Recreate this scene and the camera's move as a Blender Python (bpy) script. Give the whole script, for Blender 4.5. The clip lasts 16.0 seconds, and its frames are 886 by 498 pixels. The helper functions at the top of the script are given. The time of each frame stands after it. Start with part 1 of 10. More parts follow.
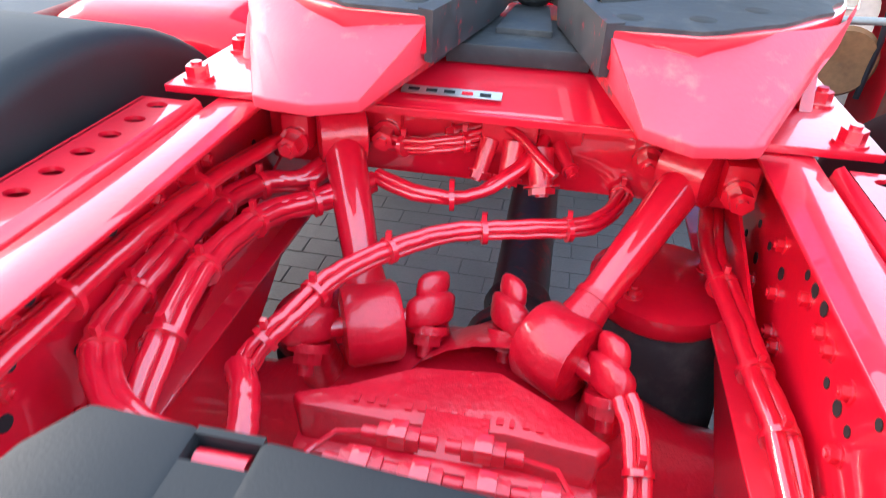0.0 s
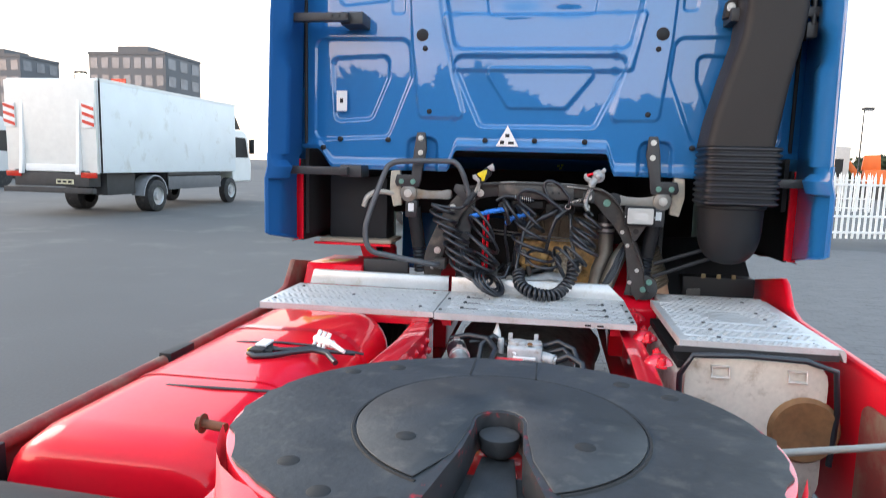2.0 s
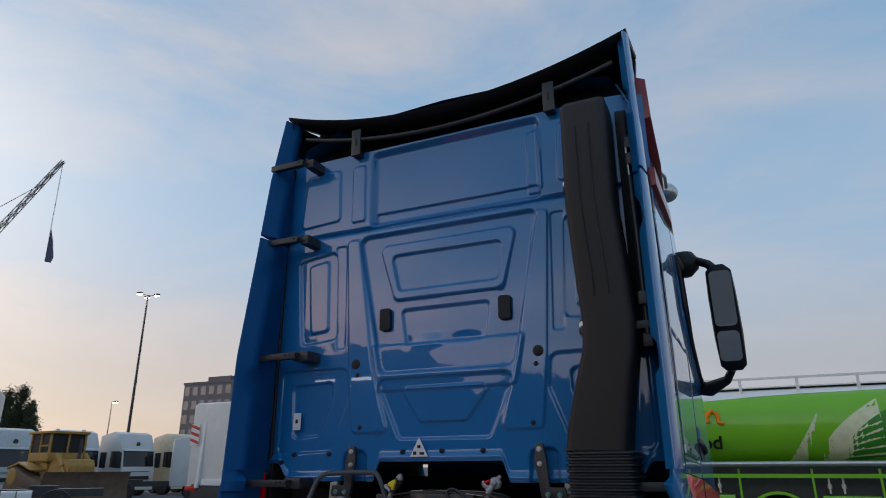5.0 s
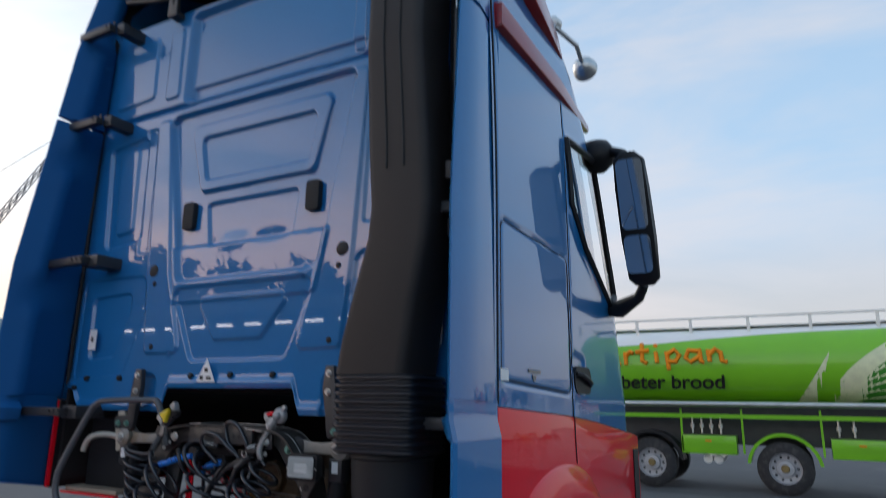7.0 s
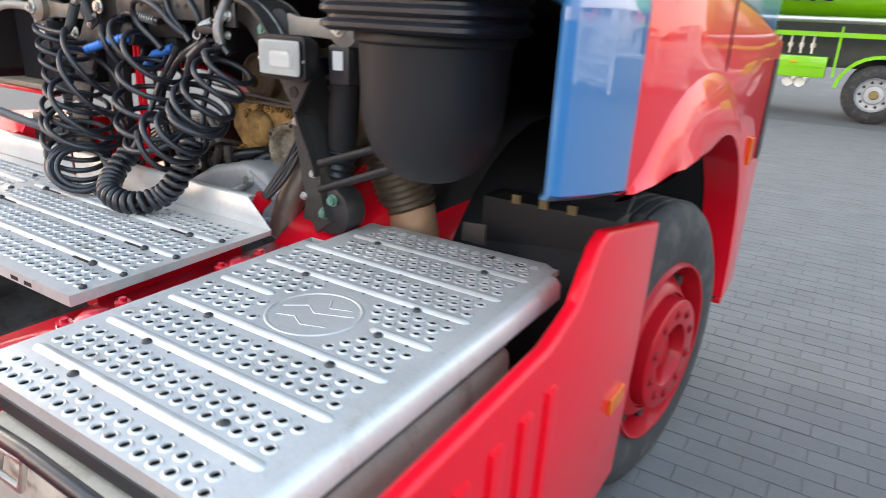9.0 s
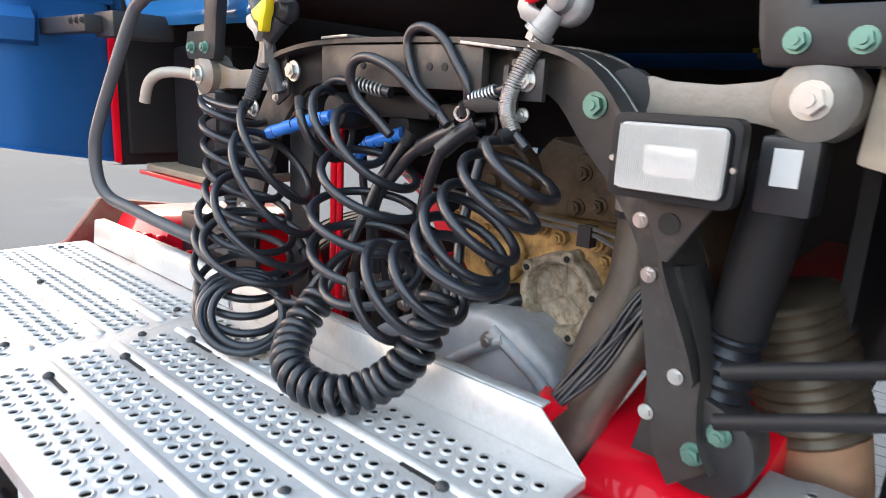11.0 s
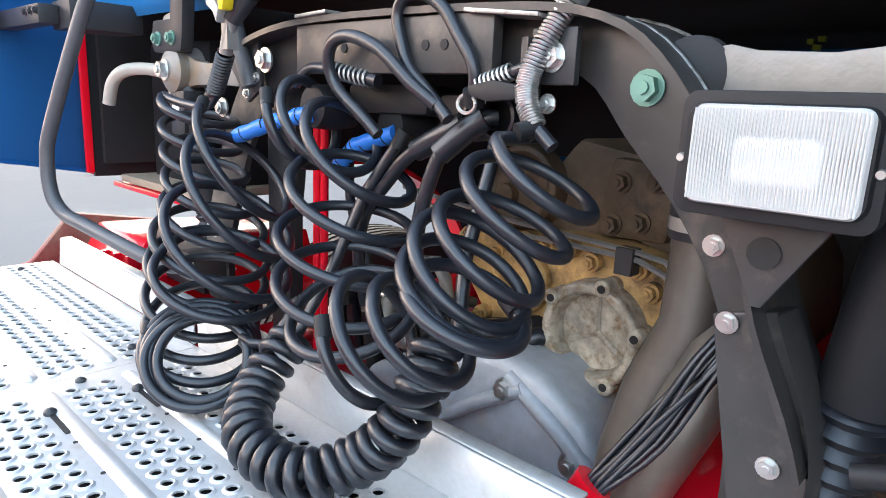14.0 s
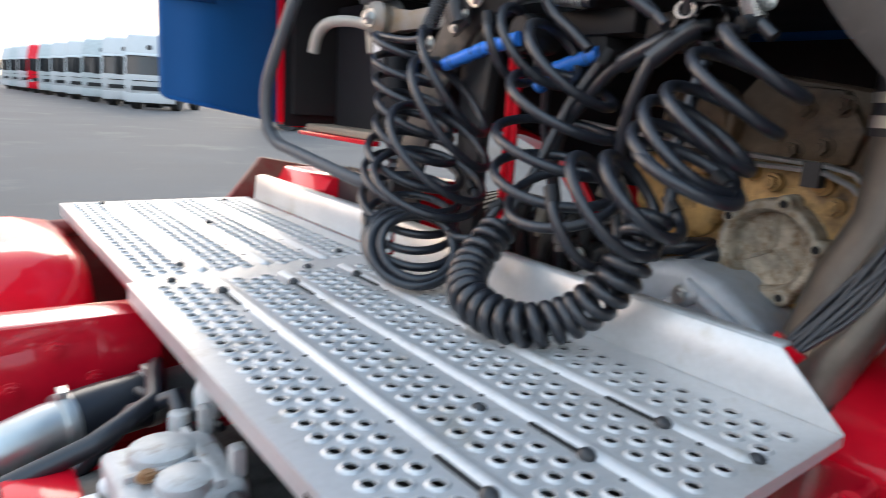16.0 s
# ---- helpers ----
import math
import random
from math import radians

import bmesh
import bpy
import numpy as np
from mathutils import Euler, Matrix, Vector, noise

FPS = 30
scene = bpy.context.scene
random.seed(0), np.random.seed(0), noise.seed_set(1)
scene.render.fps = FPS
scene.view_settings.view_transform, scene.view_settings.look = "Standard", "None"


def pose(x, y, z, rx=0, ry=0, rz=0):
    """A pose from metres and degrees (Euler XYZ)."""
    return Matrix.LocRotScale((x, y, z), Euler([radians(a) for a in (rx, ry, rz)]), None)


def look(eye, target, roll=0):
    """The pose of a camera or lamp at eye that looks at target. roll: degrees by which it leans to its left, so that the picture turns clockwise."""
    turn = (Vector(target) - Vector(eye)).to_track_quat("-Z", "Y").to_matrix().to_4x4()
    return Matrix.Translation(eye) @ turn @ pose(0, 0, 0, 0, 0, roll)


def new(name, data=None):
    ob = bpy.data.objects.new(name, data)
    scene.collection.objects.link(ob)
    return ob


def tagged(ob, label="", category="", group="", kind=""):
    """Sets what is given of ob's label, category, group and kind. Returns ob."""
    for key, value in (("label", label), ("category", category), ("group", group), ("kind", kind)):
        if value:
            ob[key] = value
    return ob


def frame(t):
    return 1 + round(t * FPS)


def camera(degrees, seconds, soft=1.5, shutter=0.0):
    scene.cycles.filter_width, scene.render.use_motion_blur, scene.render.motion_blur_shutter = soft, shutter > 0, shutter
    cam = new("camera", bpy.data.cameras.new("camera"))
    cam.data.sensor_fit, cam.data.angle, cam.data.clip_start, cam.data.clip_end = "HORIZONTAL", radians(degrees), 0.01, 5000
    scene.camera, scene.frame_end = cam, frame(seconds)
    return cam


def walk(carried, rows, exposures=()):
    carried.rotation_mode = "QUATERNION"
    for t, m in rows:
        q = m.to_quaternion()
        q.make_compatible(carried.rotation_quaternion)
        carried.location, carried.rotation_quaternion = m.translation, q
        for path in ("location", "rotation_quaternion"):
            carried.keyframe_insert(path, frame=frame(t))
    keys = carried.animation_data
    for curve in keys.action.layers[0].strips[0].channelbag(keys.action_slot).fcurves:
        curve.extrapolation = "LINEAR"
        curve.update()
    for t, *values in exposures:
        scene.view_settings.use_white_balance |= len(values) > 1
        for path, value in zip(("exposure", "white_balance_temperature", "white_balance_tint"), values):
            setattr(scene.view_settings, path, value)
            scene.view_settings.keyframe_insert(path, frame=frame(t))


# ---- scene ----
cam = camera(68.7, 16.0, soft=0.45, shutter=0.4)
PATH = [
    (0, (0.081, -0.009, 1.369), (-0.212, 1.639, 0.274), 2.1),
    (0.5, (0.056, 0.072, 1.431), (-0.209, 1.748, 0.373), 2.2),
    (1, (0.062, 0.103, 1.489), (-0.236, 1.907, 0.679), 1.8),
    (1.5, (0.069, 0.101, 1.576), (-0.243, 2.028, 1.141), 1.6),
    (2, (0.08, 0.072, 1.635), (-0.233, 2.03, 1.373), 1.5),
    (2.5, (0.154, -0.015, 1.65), (-0.172, 1.959, 1.669), 1.3),
    (3, (0.316, -0.127, 1.682), (-0.039, 1.803, 2.068), 0.5),
    (5.5, (1.856, 0.087, 1.668), (0.991, 1.774, 2.303), 0.1),
    (6, (2.067, 0.443, 1.661), (1.189, 2.128, 2.288), 0.2),
    (6.5, (2.162, 0.883, 1.681), (1.266, 2.562, 2.295), 0.5),
    (7, (2.142, 1.243, 1.652), (1.213, 2.953, 2.113), 0.8),
    (7.5, (2.142, 1.573, 1.619), (1.172, 3.32, 1.72), 1.2),
    (8, (2.051, 1.803, 1.582), (1.059, 3.531, 1.401), 1.9),
    (8.5, (1.867, 1.963, 1.544), (0.878, 3.642, 1.095), 2.3),
    (9, (1.579, 2.152, 1.521), (0.593, 3.752, 0.836), 2.7),
    (9.5, (1.303, 2.286, 1.473), (0.16, 3.781, 0.795), 3.1),
    (10, (1.071, 2.359, 1.446), (-0.142, 3.853, 0.902), 3.5),
    (12.5, (0.672, 2.689, 1.515), (-0.677, 4.097, 1.073), 2.6),
    (13, (0.666, 2.693, 1.493), (-0.68, 4.106, 1.053), 2.5),
    (13.5, (0.659, 2.696, 1.462), (-0.679, 4.116, 1.023), 2.6),
    (14, (0.654, 2.697, 1.442), (-0.679, 4.123, 1.005), 2.6),
    (14.5, (0.653, 2.699, 1.439), (-0.68, 4.124, 1.001), 2.7),
    (15, (0.659, 2.677, 1.417), (-0.67, 4.107, 0.985), 2.7),
    (15.5, (0.665, 2.604, 1.35), (-0.682, 4.019, 0.919), 3.1),
    (16, (0.673, 2.493, 1.312), (-0.865, 3.693, 0.872), 3.7),
]
EXPOSURES = [
    # seconds, stops, kelvin, tint
    (0, 2.85, 6500, 10), (1, 2.75, 6700, 10), (1.5, 2.45, 7000, 10), (2, 2.0, 7000, 10), (2.5, 1.35, 6600, 10), (3, 0.62, 6500, 10),
    (5.5, 0.0, 6200, 10), (6.5, 0.25, 6200, 10), (7, 0.5, 6300, 10), (7.5, 1.0, 6500, 10), (8, 1.65, 6900, 11), (8.5, 2.15, 7400, 12),
    (9, 2.3, 7600, 12), (10, 2.35, 7700, 12), (12.5, 2.85, 6900, 11), (15, 2.82, 6900, 11), (15.5, 2.5, 6900, 11), (16, 1.95, 7100, 11),
]
walk(cam, [(t, look(eye, target, roll)) for t, eye, target, roll in PATH], EXPOSURES)


# ------------------------------------------------------------------ world, sun
world = bpy.data.worlds.new("sky")
scene.world = world
world.use_nodes = True
wn, wl = world.node_tree.nodes, world.node_tree.links
wn.clear()
SUN_ELEV, SUN_TURN = radians(24), radians(-70)


def world_node(kind, **values):
    node = wn.new("ShaderNode" + kind)
    for key, value in values.items():
        node.inputs[key].default_value = value
    return node


w_out, w_bg, w_sky = wn.new("ShaderNodeOutputWorld"), world_node("Background", Strength=0.12), wn.new("ShaderNodeTexSky")
w_sky.sky_type, w_sky.sun_disc, w_sky.sun_elevation, w_sky.sun_rotation = "NISHITA", False, SUN_ELEV, SUN_TURN
w_sky.dust_density, w_sky.air_density = 2.0, 1.0
w_tc, w_xyz = wn.new("ShaderNodeTexCoord"), wn.new("ShaderNodeSeparateXYZ")
wl.new(w_tc.outputs["Generated"], w_xyz.inputs[0])
# evening haze: peach near the horizon, warmest to the west, pale blue overhead
w_grad = wn.new("ShaderNodeValToRGB")
w_grad.color_ramp.interpolation = "EASE"
w_grad.color_ramp.elements[0].position, w_grad.color_ramp.elements[0].color = 0.0, (0.60, 0.54, 0.49, 1)
w_grad.color_ramp.elements[1].position, w_grad.color_ramp.elements[1].color = 0.75, (0.28, 0.47, 0.70, 1)
for w_pos, w_col in ((0.12, (0.55, 0.56, 0.58, 1)), (0.28, (0.44, 0.61, 0.79, 1))):
    w_grad.color_ramp.elements.new(w_pos).color = w_col
wl.new(w_xyz.outputs["Z"], w_grad.inputs[0])
# soft streaks of cloud at two sizes
w_map = world_node("Mapping", Scale=(1.1, 1.1, 3.2))
w_noise = world_node("TexNoise", Scale=1.9, Detail=7.0, Roughness=0.56, Distortion=0.4)
w_ramp, w_cloud = wn.new("ShaderNodeValToRGB"), world_node("MixRGB", Color2=(0.72, 0.69, 0.70, 1))
w_ramp.color_ramp.elements[0].position, w_ramp.color_ramp.elements[1].position = 0.43, 0.66
w_ramp.color_ramp.elements[1].color = (0.85, 0.85, 0.85, 1)
wl.new(w_tc.outputs["Generated"], w_map.inputs["Vector"])
wl.new(w_map.outputs[0], w_noise.inputs["Vector"])
wl.new(w_noise.outputs["Fac"], w_ramp.inputs[0])
w_thin, w_veil = wn.new("ShaderNodeMapRange"), wn.new("ShaderNodeMath")
w_veil.operation = "MULTIPLY"
w_thin.inputs["From Min"].default_value, w_thin.inputs["From Max"].default_value = -0.3, 0.5
w_thin.inputs["To Min"].default_value, w_thin.inputs["To Max"].default_value = 1.0, 0.35
wl.new(w_xyz.outputs["X"], w_thin.inputs["Value"])
wl.new(w_ramp.outputs[0], w_veil.inputs[0])
wl.new(w_thin.outputs[0], w_veil.inputs[1])
wl.new(w_veil.outputs[0], w_cloud.inputs[0])
wl.new(w_grad.outputs[0], w_cloud.inputs[1])
w_warm = world_node("MixRGB", Color2=(0.86, 0.60, 0.45, 1))
w_gain, w_mix = wn.new("ShaderNodeVectorMath"), world_node("MixRGB", Fac=0.9)
w_gain.operation, w_gain.inputs["Scale"].default_value = "SCALE", 7.2
# the low sky glows more strongly towards the south, where the evening light comes from
w_dot, w_side, w_low, w_both, w_lift = wn.new("ShaderNodeVectorMath"), wn.new("ShaderNodeMapRange"), wn.new("ShaderNodeMapRange"), wn.new("ShaderNodeMath"), wn.new("ShaderNodeMath")
w_dot.operation, w_both.operation, w_lift.operation = "DOT_PRODUCT", "MULTIPLY", "MULTIPLY_ADD"
w_dot.inputs[1].default_value = (-0.3, -0.954, 0.0)
w_side.interpolation_type = w_low.interpolation_type = "SMOOTHSTEP"
w_side.inputs["From Min"].default_value, w_side.inputs["From Max"].default_value = 0.0, 0.9
w_low.inputs["From Min"].default_value, w_low.inputs["From Max"].default_value = 0.55, 0.1
w_lift.inputs[1].default_value, w_lift.inputs[2].default_value = 6.5, 6.7
wl.new(w_tc.outputs["Generated"], w_dot.inputs[0])
wl.new(w_dot.outputs["Value"], w_side.inputs["Value"])
wl.new(w_xyz.outputs["Z"], w_low.inputs["Value"])
wl.new(w_side.outputs[0], w_both.inputs[0])
wl.new(w_low.outputs[0], w_both.inputs[1])
wl.new(w_both.outputs[0], w_lift.inputs[0])

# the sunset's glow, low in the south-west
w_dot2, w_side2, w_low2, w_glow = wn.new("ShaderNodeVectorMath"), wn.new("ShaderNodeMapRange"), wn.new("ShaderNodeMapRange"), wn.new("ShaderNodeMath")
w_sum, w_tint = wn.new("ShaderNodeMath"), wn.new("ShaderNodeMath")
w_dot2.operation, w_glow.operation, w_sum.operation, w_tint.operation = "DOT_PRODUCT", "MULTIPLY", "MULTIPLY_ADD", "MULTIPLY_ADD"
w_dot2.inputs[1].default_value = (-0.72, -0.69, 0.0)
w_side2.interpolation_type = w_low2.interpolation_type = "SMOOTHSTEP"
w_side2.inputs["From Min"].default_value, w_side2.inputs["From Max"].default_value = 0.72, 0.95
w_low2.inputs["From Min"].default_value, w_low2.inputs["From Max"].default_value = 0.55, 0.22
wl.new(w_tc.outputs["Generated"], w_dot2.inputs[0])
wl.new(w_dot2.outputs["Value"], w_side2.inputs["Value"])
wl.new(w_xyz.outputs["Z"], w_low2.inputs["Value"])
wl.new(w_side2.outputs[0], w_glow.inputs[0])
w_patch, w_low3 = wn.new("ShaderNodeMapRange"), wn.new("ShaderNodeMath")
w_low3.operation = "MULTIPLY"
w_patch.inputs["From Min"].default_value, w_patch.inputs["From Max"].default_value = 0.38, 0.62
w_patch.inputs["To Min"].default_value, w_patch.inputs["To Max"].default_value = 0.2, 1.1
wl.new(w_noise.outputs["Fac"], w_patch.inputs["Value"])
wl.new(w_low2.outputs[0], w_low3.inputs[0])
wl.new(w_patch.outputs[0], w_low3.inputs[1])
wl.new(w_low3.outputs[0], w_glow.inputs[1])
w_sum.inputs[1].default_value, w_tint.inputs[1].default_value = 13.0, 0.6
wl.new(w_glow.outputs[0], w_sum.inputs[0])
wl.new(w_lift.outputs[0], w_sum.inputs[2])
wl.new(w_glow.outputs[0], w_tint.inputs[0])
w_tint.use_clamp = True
w_half = wn.new("ShaderNodeMath")
w_half.operation, w_half.inputs[1].default_value = "MULTIPLY", 0.15
wl.new(w_both.outputs[0], w_half.inputs[0])
# a peach band low in the west
w_west, w_low4, w_peach, w_add = wn.new("ShaderNodeMapRange"), wn.new("ShaderNodeMapRange"), wn.new("ShaderNodeMath"), wn.new("ShaderNodeMath")
w_west.inputs["From Min"].default_value, w_west.inputs["From Max"].default_value = -0.05, -0.5
w_west.inputs["To Max"].default_value = 0.45
w_low4.inputs["From Min"].default_value, w_low4.inputs["From Max"].default_value = 0.35, 0.05
w_peach.operation, w_add.operation = "MULTIPLY", "ADD"
wl.new(w_xyz.outputs["X"], w_west.inputs["Value"])
wl.new(w_xyz.outputs["Z"], w_low4.inputs["Value"])
wl.new(w_west.outputs[0], w_peach.inputs[0])
wl.new(w_low4.outputs[0], w_peach.inputs[1])
wl.new(w_half.outputs[0], w_add.inputs[0])
wl.new(w_peach.outputs[0], w_add.inputs[1])
wl.new(w_add.outputs[0], w_tint.inputs[2])
wl.new(w_tint.outputs[0], w_warm.inputs[0])
wl.new(w_cloud.outputs[0], w_warm.inputs[1])
wl.new(w_warm.outputs[0], w_gain.inputs[0])
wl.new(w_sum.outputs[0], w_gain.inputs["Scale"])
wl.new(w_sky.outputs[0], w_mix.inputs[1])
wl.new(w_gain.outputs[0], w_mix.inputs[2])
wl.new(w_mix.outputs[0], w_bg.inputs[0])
wl.new(w_bg.outputs[0], w_out.inputs[0])

sun = new("sun", bpy.data.lights.new("sun", "SUN"))
sun.data.energy, sun.data.angle, sun.data.color = 0.5, radians(30), (1.0, 0.9, 0.8)
sun.matrix_world = look((0, 0, 0), (-math.sin(SUN_TURN) * math.cos(SUN_ELEV), -math.cos(SUN_TURN) * math.cos(SUN_ELEV), -math.sin(SUN_ELEV)))


def flowing(points, n=5):
    """More points along a smooth curve through the given ones."""
    ps = [Vector(p) for p in points]
    out = []
    for i in range(len(ps) - 1):
        p0, p1, p2, p3 = ps[max(0, i - 1)], ps[i], ps[i + 1], ps[min(len(ps) - 1, i + 2)]
        for k in range(n):
            f = k / n
            out.append(0.5 * (2 * p1 + (p2 - p0) * f + (2 * p0 - 5 * p1 + 4 * p2 - p3) * f * f + (3 * p1 - p0 - 3 * p2 + p3) * f ** 3))
    return out + [ps[-1]]


# ------------------------------------------------------------------ materials
def material(name, colour, rough=0.5, metal=0.0, vary=0.15, scale=6.0, grain=60.0, bump=0.0, coat=0.0, coat_ior=1.5, shine=0.5, dirt=None, dirt_amount=0.0, random_tint=0.0):
    """A procedural surface: base colour varied at two scales, roughness that follows the wear, and fine relief."""
    m = bpy.data.materials.new(name)
    m.use_nodes = True
    n, l = m.node_tree.nodes, m.node_tree.links
    b = n["Principled BSDF"]
    tc = n.new("ShaderNodeTexCoord")
    big, fine = n.new("ShaderNodeTexNoise"), n.new("ShaderNodeTexNoise")
    big.inputs["Scale"].default_value, big.inputs["Detail"].default_value = scale, 5
    fine.inputs["Scale"].default_value, fine.inputs["Detail"].default_value = grain, 4
    l.new(tc.outputs["Object"], big.inputs["Vector"])
    l.new(tc.outputs["Object"], fine.inputs["Vector"])
    ramp = n.new("ShaderNodeValToRGB")
    lo, hi = [max(0, c * (1 - vary)) for c in colour], [min(1, c * (1 + vary)) for c in colour]
    ramp.color_ramp.elements[0].position, ramp.color_ramp.elements[1].position = 0.3, 0.72
    ramp.color_ramp.elements[0].color, ramp.color_ramp.elements[1].color = (*lo, 1), (*hi, 1)
    add = n.new("ShaderNodeMath")
    add.operation = "MULTIPLY_ADD"
    add.inputs[1].default_value, add.inputs[2].default_value = 0.35, 0.0
    mixf = n.new("ShaderNodeMath")
    mixf.operation = "MULTIPLY_ADD"
    mixf.inputs[1].default_value = 0.65
    l.new(fine.outputs["Fac"], add.inputs[0])
    l.new(big.outputs["Fac"], mixf.inputs[0])
    l.new(add.outputs[0], mixf.inputs[2])
    l.new(mixf.outputs[0], ramp.inputs[0])
    out = ramp.outputs[0]
    if dirt:
        d, dr, dm = n.new("ShaderNodeTexNoise"), n.new("ShaderNodeValToRGB"), n.new("ShaderNodeMixRGB")
        d.inputs["Scale"].default_value, d.inputs["Detail"].default_value, d.inputs["Roughness"].default_value = scale * 1.7, 8, 0.65
        dr.color_ramp.elements[0].position, dr.color_ramp.elements[1].position = 0.62 - 0.3 * dirt_amount, 0.78 - 0.2 * dirt_amount
        dm.inputs[2].default_value = (*dirt, 1)
        l.new(tc.outputs["Object"], d.inputs["Vector"])
        l.new(d.outputs["Fac"], dr.inputs[0])
        l.new(dr.outputs[0], dm.inputs[0])
        l.new(out, dm.inputs[1])
        out = dm.outputs[0]
    if random_tint:
        info, hsv, mr = n.new("ShaderNodeObjectInfo"), n.new("ShaderNodeHueSaturation"), n.new("ShaderNodeMapRange")
        mr.inputs["To Min"].default_value, mr.inputs["To Max"].default_value = 1 - random_tint, 1 + random_tint
        l.new(info.outputs["Random"], mr.inputs["Value"])
        l.new(mr.outputs[0], hsv.inputs["Value"])
        l.new(out, hsv.inputs["Color"])
        out = hsv.outputs[0]
    l.new(out, b.inputs["Base Color"])
    rr = n.new("ShaderNodeMapRange")
    rr.inputs["To Min"].default_value, rr.inputs["To Max"].default_value = max(0.02, rough * 0.8), min(1, rough * 1.25)
    l.new(mixf.outputs[0], rr.inputs["Value"])
    l.new(rr.outputs[0], b.inputs["Roughness"])
    b.inputs["Metallic"].default_value = metal
    b.inputs["Coat Weight"].default_value, b.inputs["Coat Roughness"].default_value = coat, 0.02
    b.inputs["Coat IOR"].default_value = coat_ior
    b.inputs["Specular IOR Level"].default_value = shine
    if bump:
        bp = n.new("ShaderNodeBump")
        bp.inputs["Strength"].default_value, bp.inputs["Distance"].default_value = bump, 0.004
        l.new(fine.outputs["Fac"], bp.inputs["Height"])
        l.new(bp.outputs[0], b.inputs["Normal"])
    return m


def glowing(name, colour, strength):
    m = material(name, colour, 0.4)
    b = m.node_tree.nodes["Principled BSDF"]
    b.inputs["Emission Color"].default_value, b.inputs["Emission Strength"].default_value = (*colour, 1), strength
    return m


RED = material("red_paint", (0.80, 0.006, 0.022), 0.36, vary=0.06, scale=3, coat=0.7, coat_ior=1.45, shine=0.1)
RED_FRAME = material("red_frame_paint", (0.70, 0.004, 0.022), 0.36, vary=0.12, scale=5, grain=90, bump=0.06, coat=1.0, coat_ior=1.75, shine=0.4)
RAMP = material("worn_ramp_paint", (0.78, 0.045, 0.075), 0.5, vary=0.12, scale=9, grain=120, bump=0.1, shine=0.6, dirt=(0.30, 0.13, 0.12), dirt_amount=0.15)
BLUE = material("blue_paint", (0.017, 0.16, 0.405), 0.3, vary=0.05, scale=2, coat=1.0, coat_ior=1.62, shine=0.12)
# darker, duller copy of the blue: puts the left deflector's shade into its colour
BLUE_SHADED = material("shaded_blue_paint", (0.008, 0.10, 0.29), 0.6, vary=0.08, scale=3, bump=0.05, grain=200, shine=0.2)
BLACK_PLASTIC = material("black_plastic", (0.016, 0.0165, 0.0185), 0.5, vary=0.2, bump=0.06, grain=300, shine=0.28)
BLACK_STEEL = material("black_steel", (0.03, 0.031, 0.034), 0.42, vary=0.25, bump=0.1)
RUBBER = material("tyre_rubber", (0.025, 0.025, 0.027), 0.75, vary=0.3, bump=0.2, dirt=(0.07, 0.065, 0.06), dirt_amount=0.4)
HOSE = material("hose_black", (0.013, 0.015, 0.021), 0.34, vary=0.2, bump=0.05, shine=0.7)
ALU = material("aluminium_sheet", (0.60, 0.60, 0.60), 0.4, metal=0.45, vary=0.12, scale=9, grain=140, bump=0.06, dirt=(0.45, 0.42, 0.37), dirt_amount=0.15)
STEEL = material("bright_steel", (0.6, 0.6, 0.58), 0.35, metal=0.9, vary=0.15)
CAST = material("cast_aluminium", (0.27, 0.257, 0.237), 0.55, metal=0.4, vary=0.2, bump=0.3, dirt=(0.25, 0.19, 0.12), dirt_amount=0.3)
WHITE = material("white_paint", (0.78, 0.78, 0.77), 0.4, vary=0.06, scale=2)
GREEN = material("green_paint", (0.19, 0.52, 0.01), 0.3, vary=0.06, scale=1, coat=0.4)
GREASE = material("greased_steel", (0.036, 0.037, 0.040), 0.5, metal=0.1, vary=0.35, scale=11, bump=0.3, dirt=(0.085, 0.08, 0.075), dirt_amount=0.25)
ASPHALT = material("asphalt", (0.105, 0.105, 0.108), 0.9, vary=0.18, scale=0.35, grain=40, bump=0.3, shine=0.2, dirt=(0.15, 0.148, 0.143), dirt_amount=0.25)
# near-black: dark glass, and painted shade in holes, gaps and under the cab
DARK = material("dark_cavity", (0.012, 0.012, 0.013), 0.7)


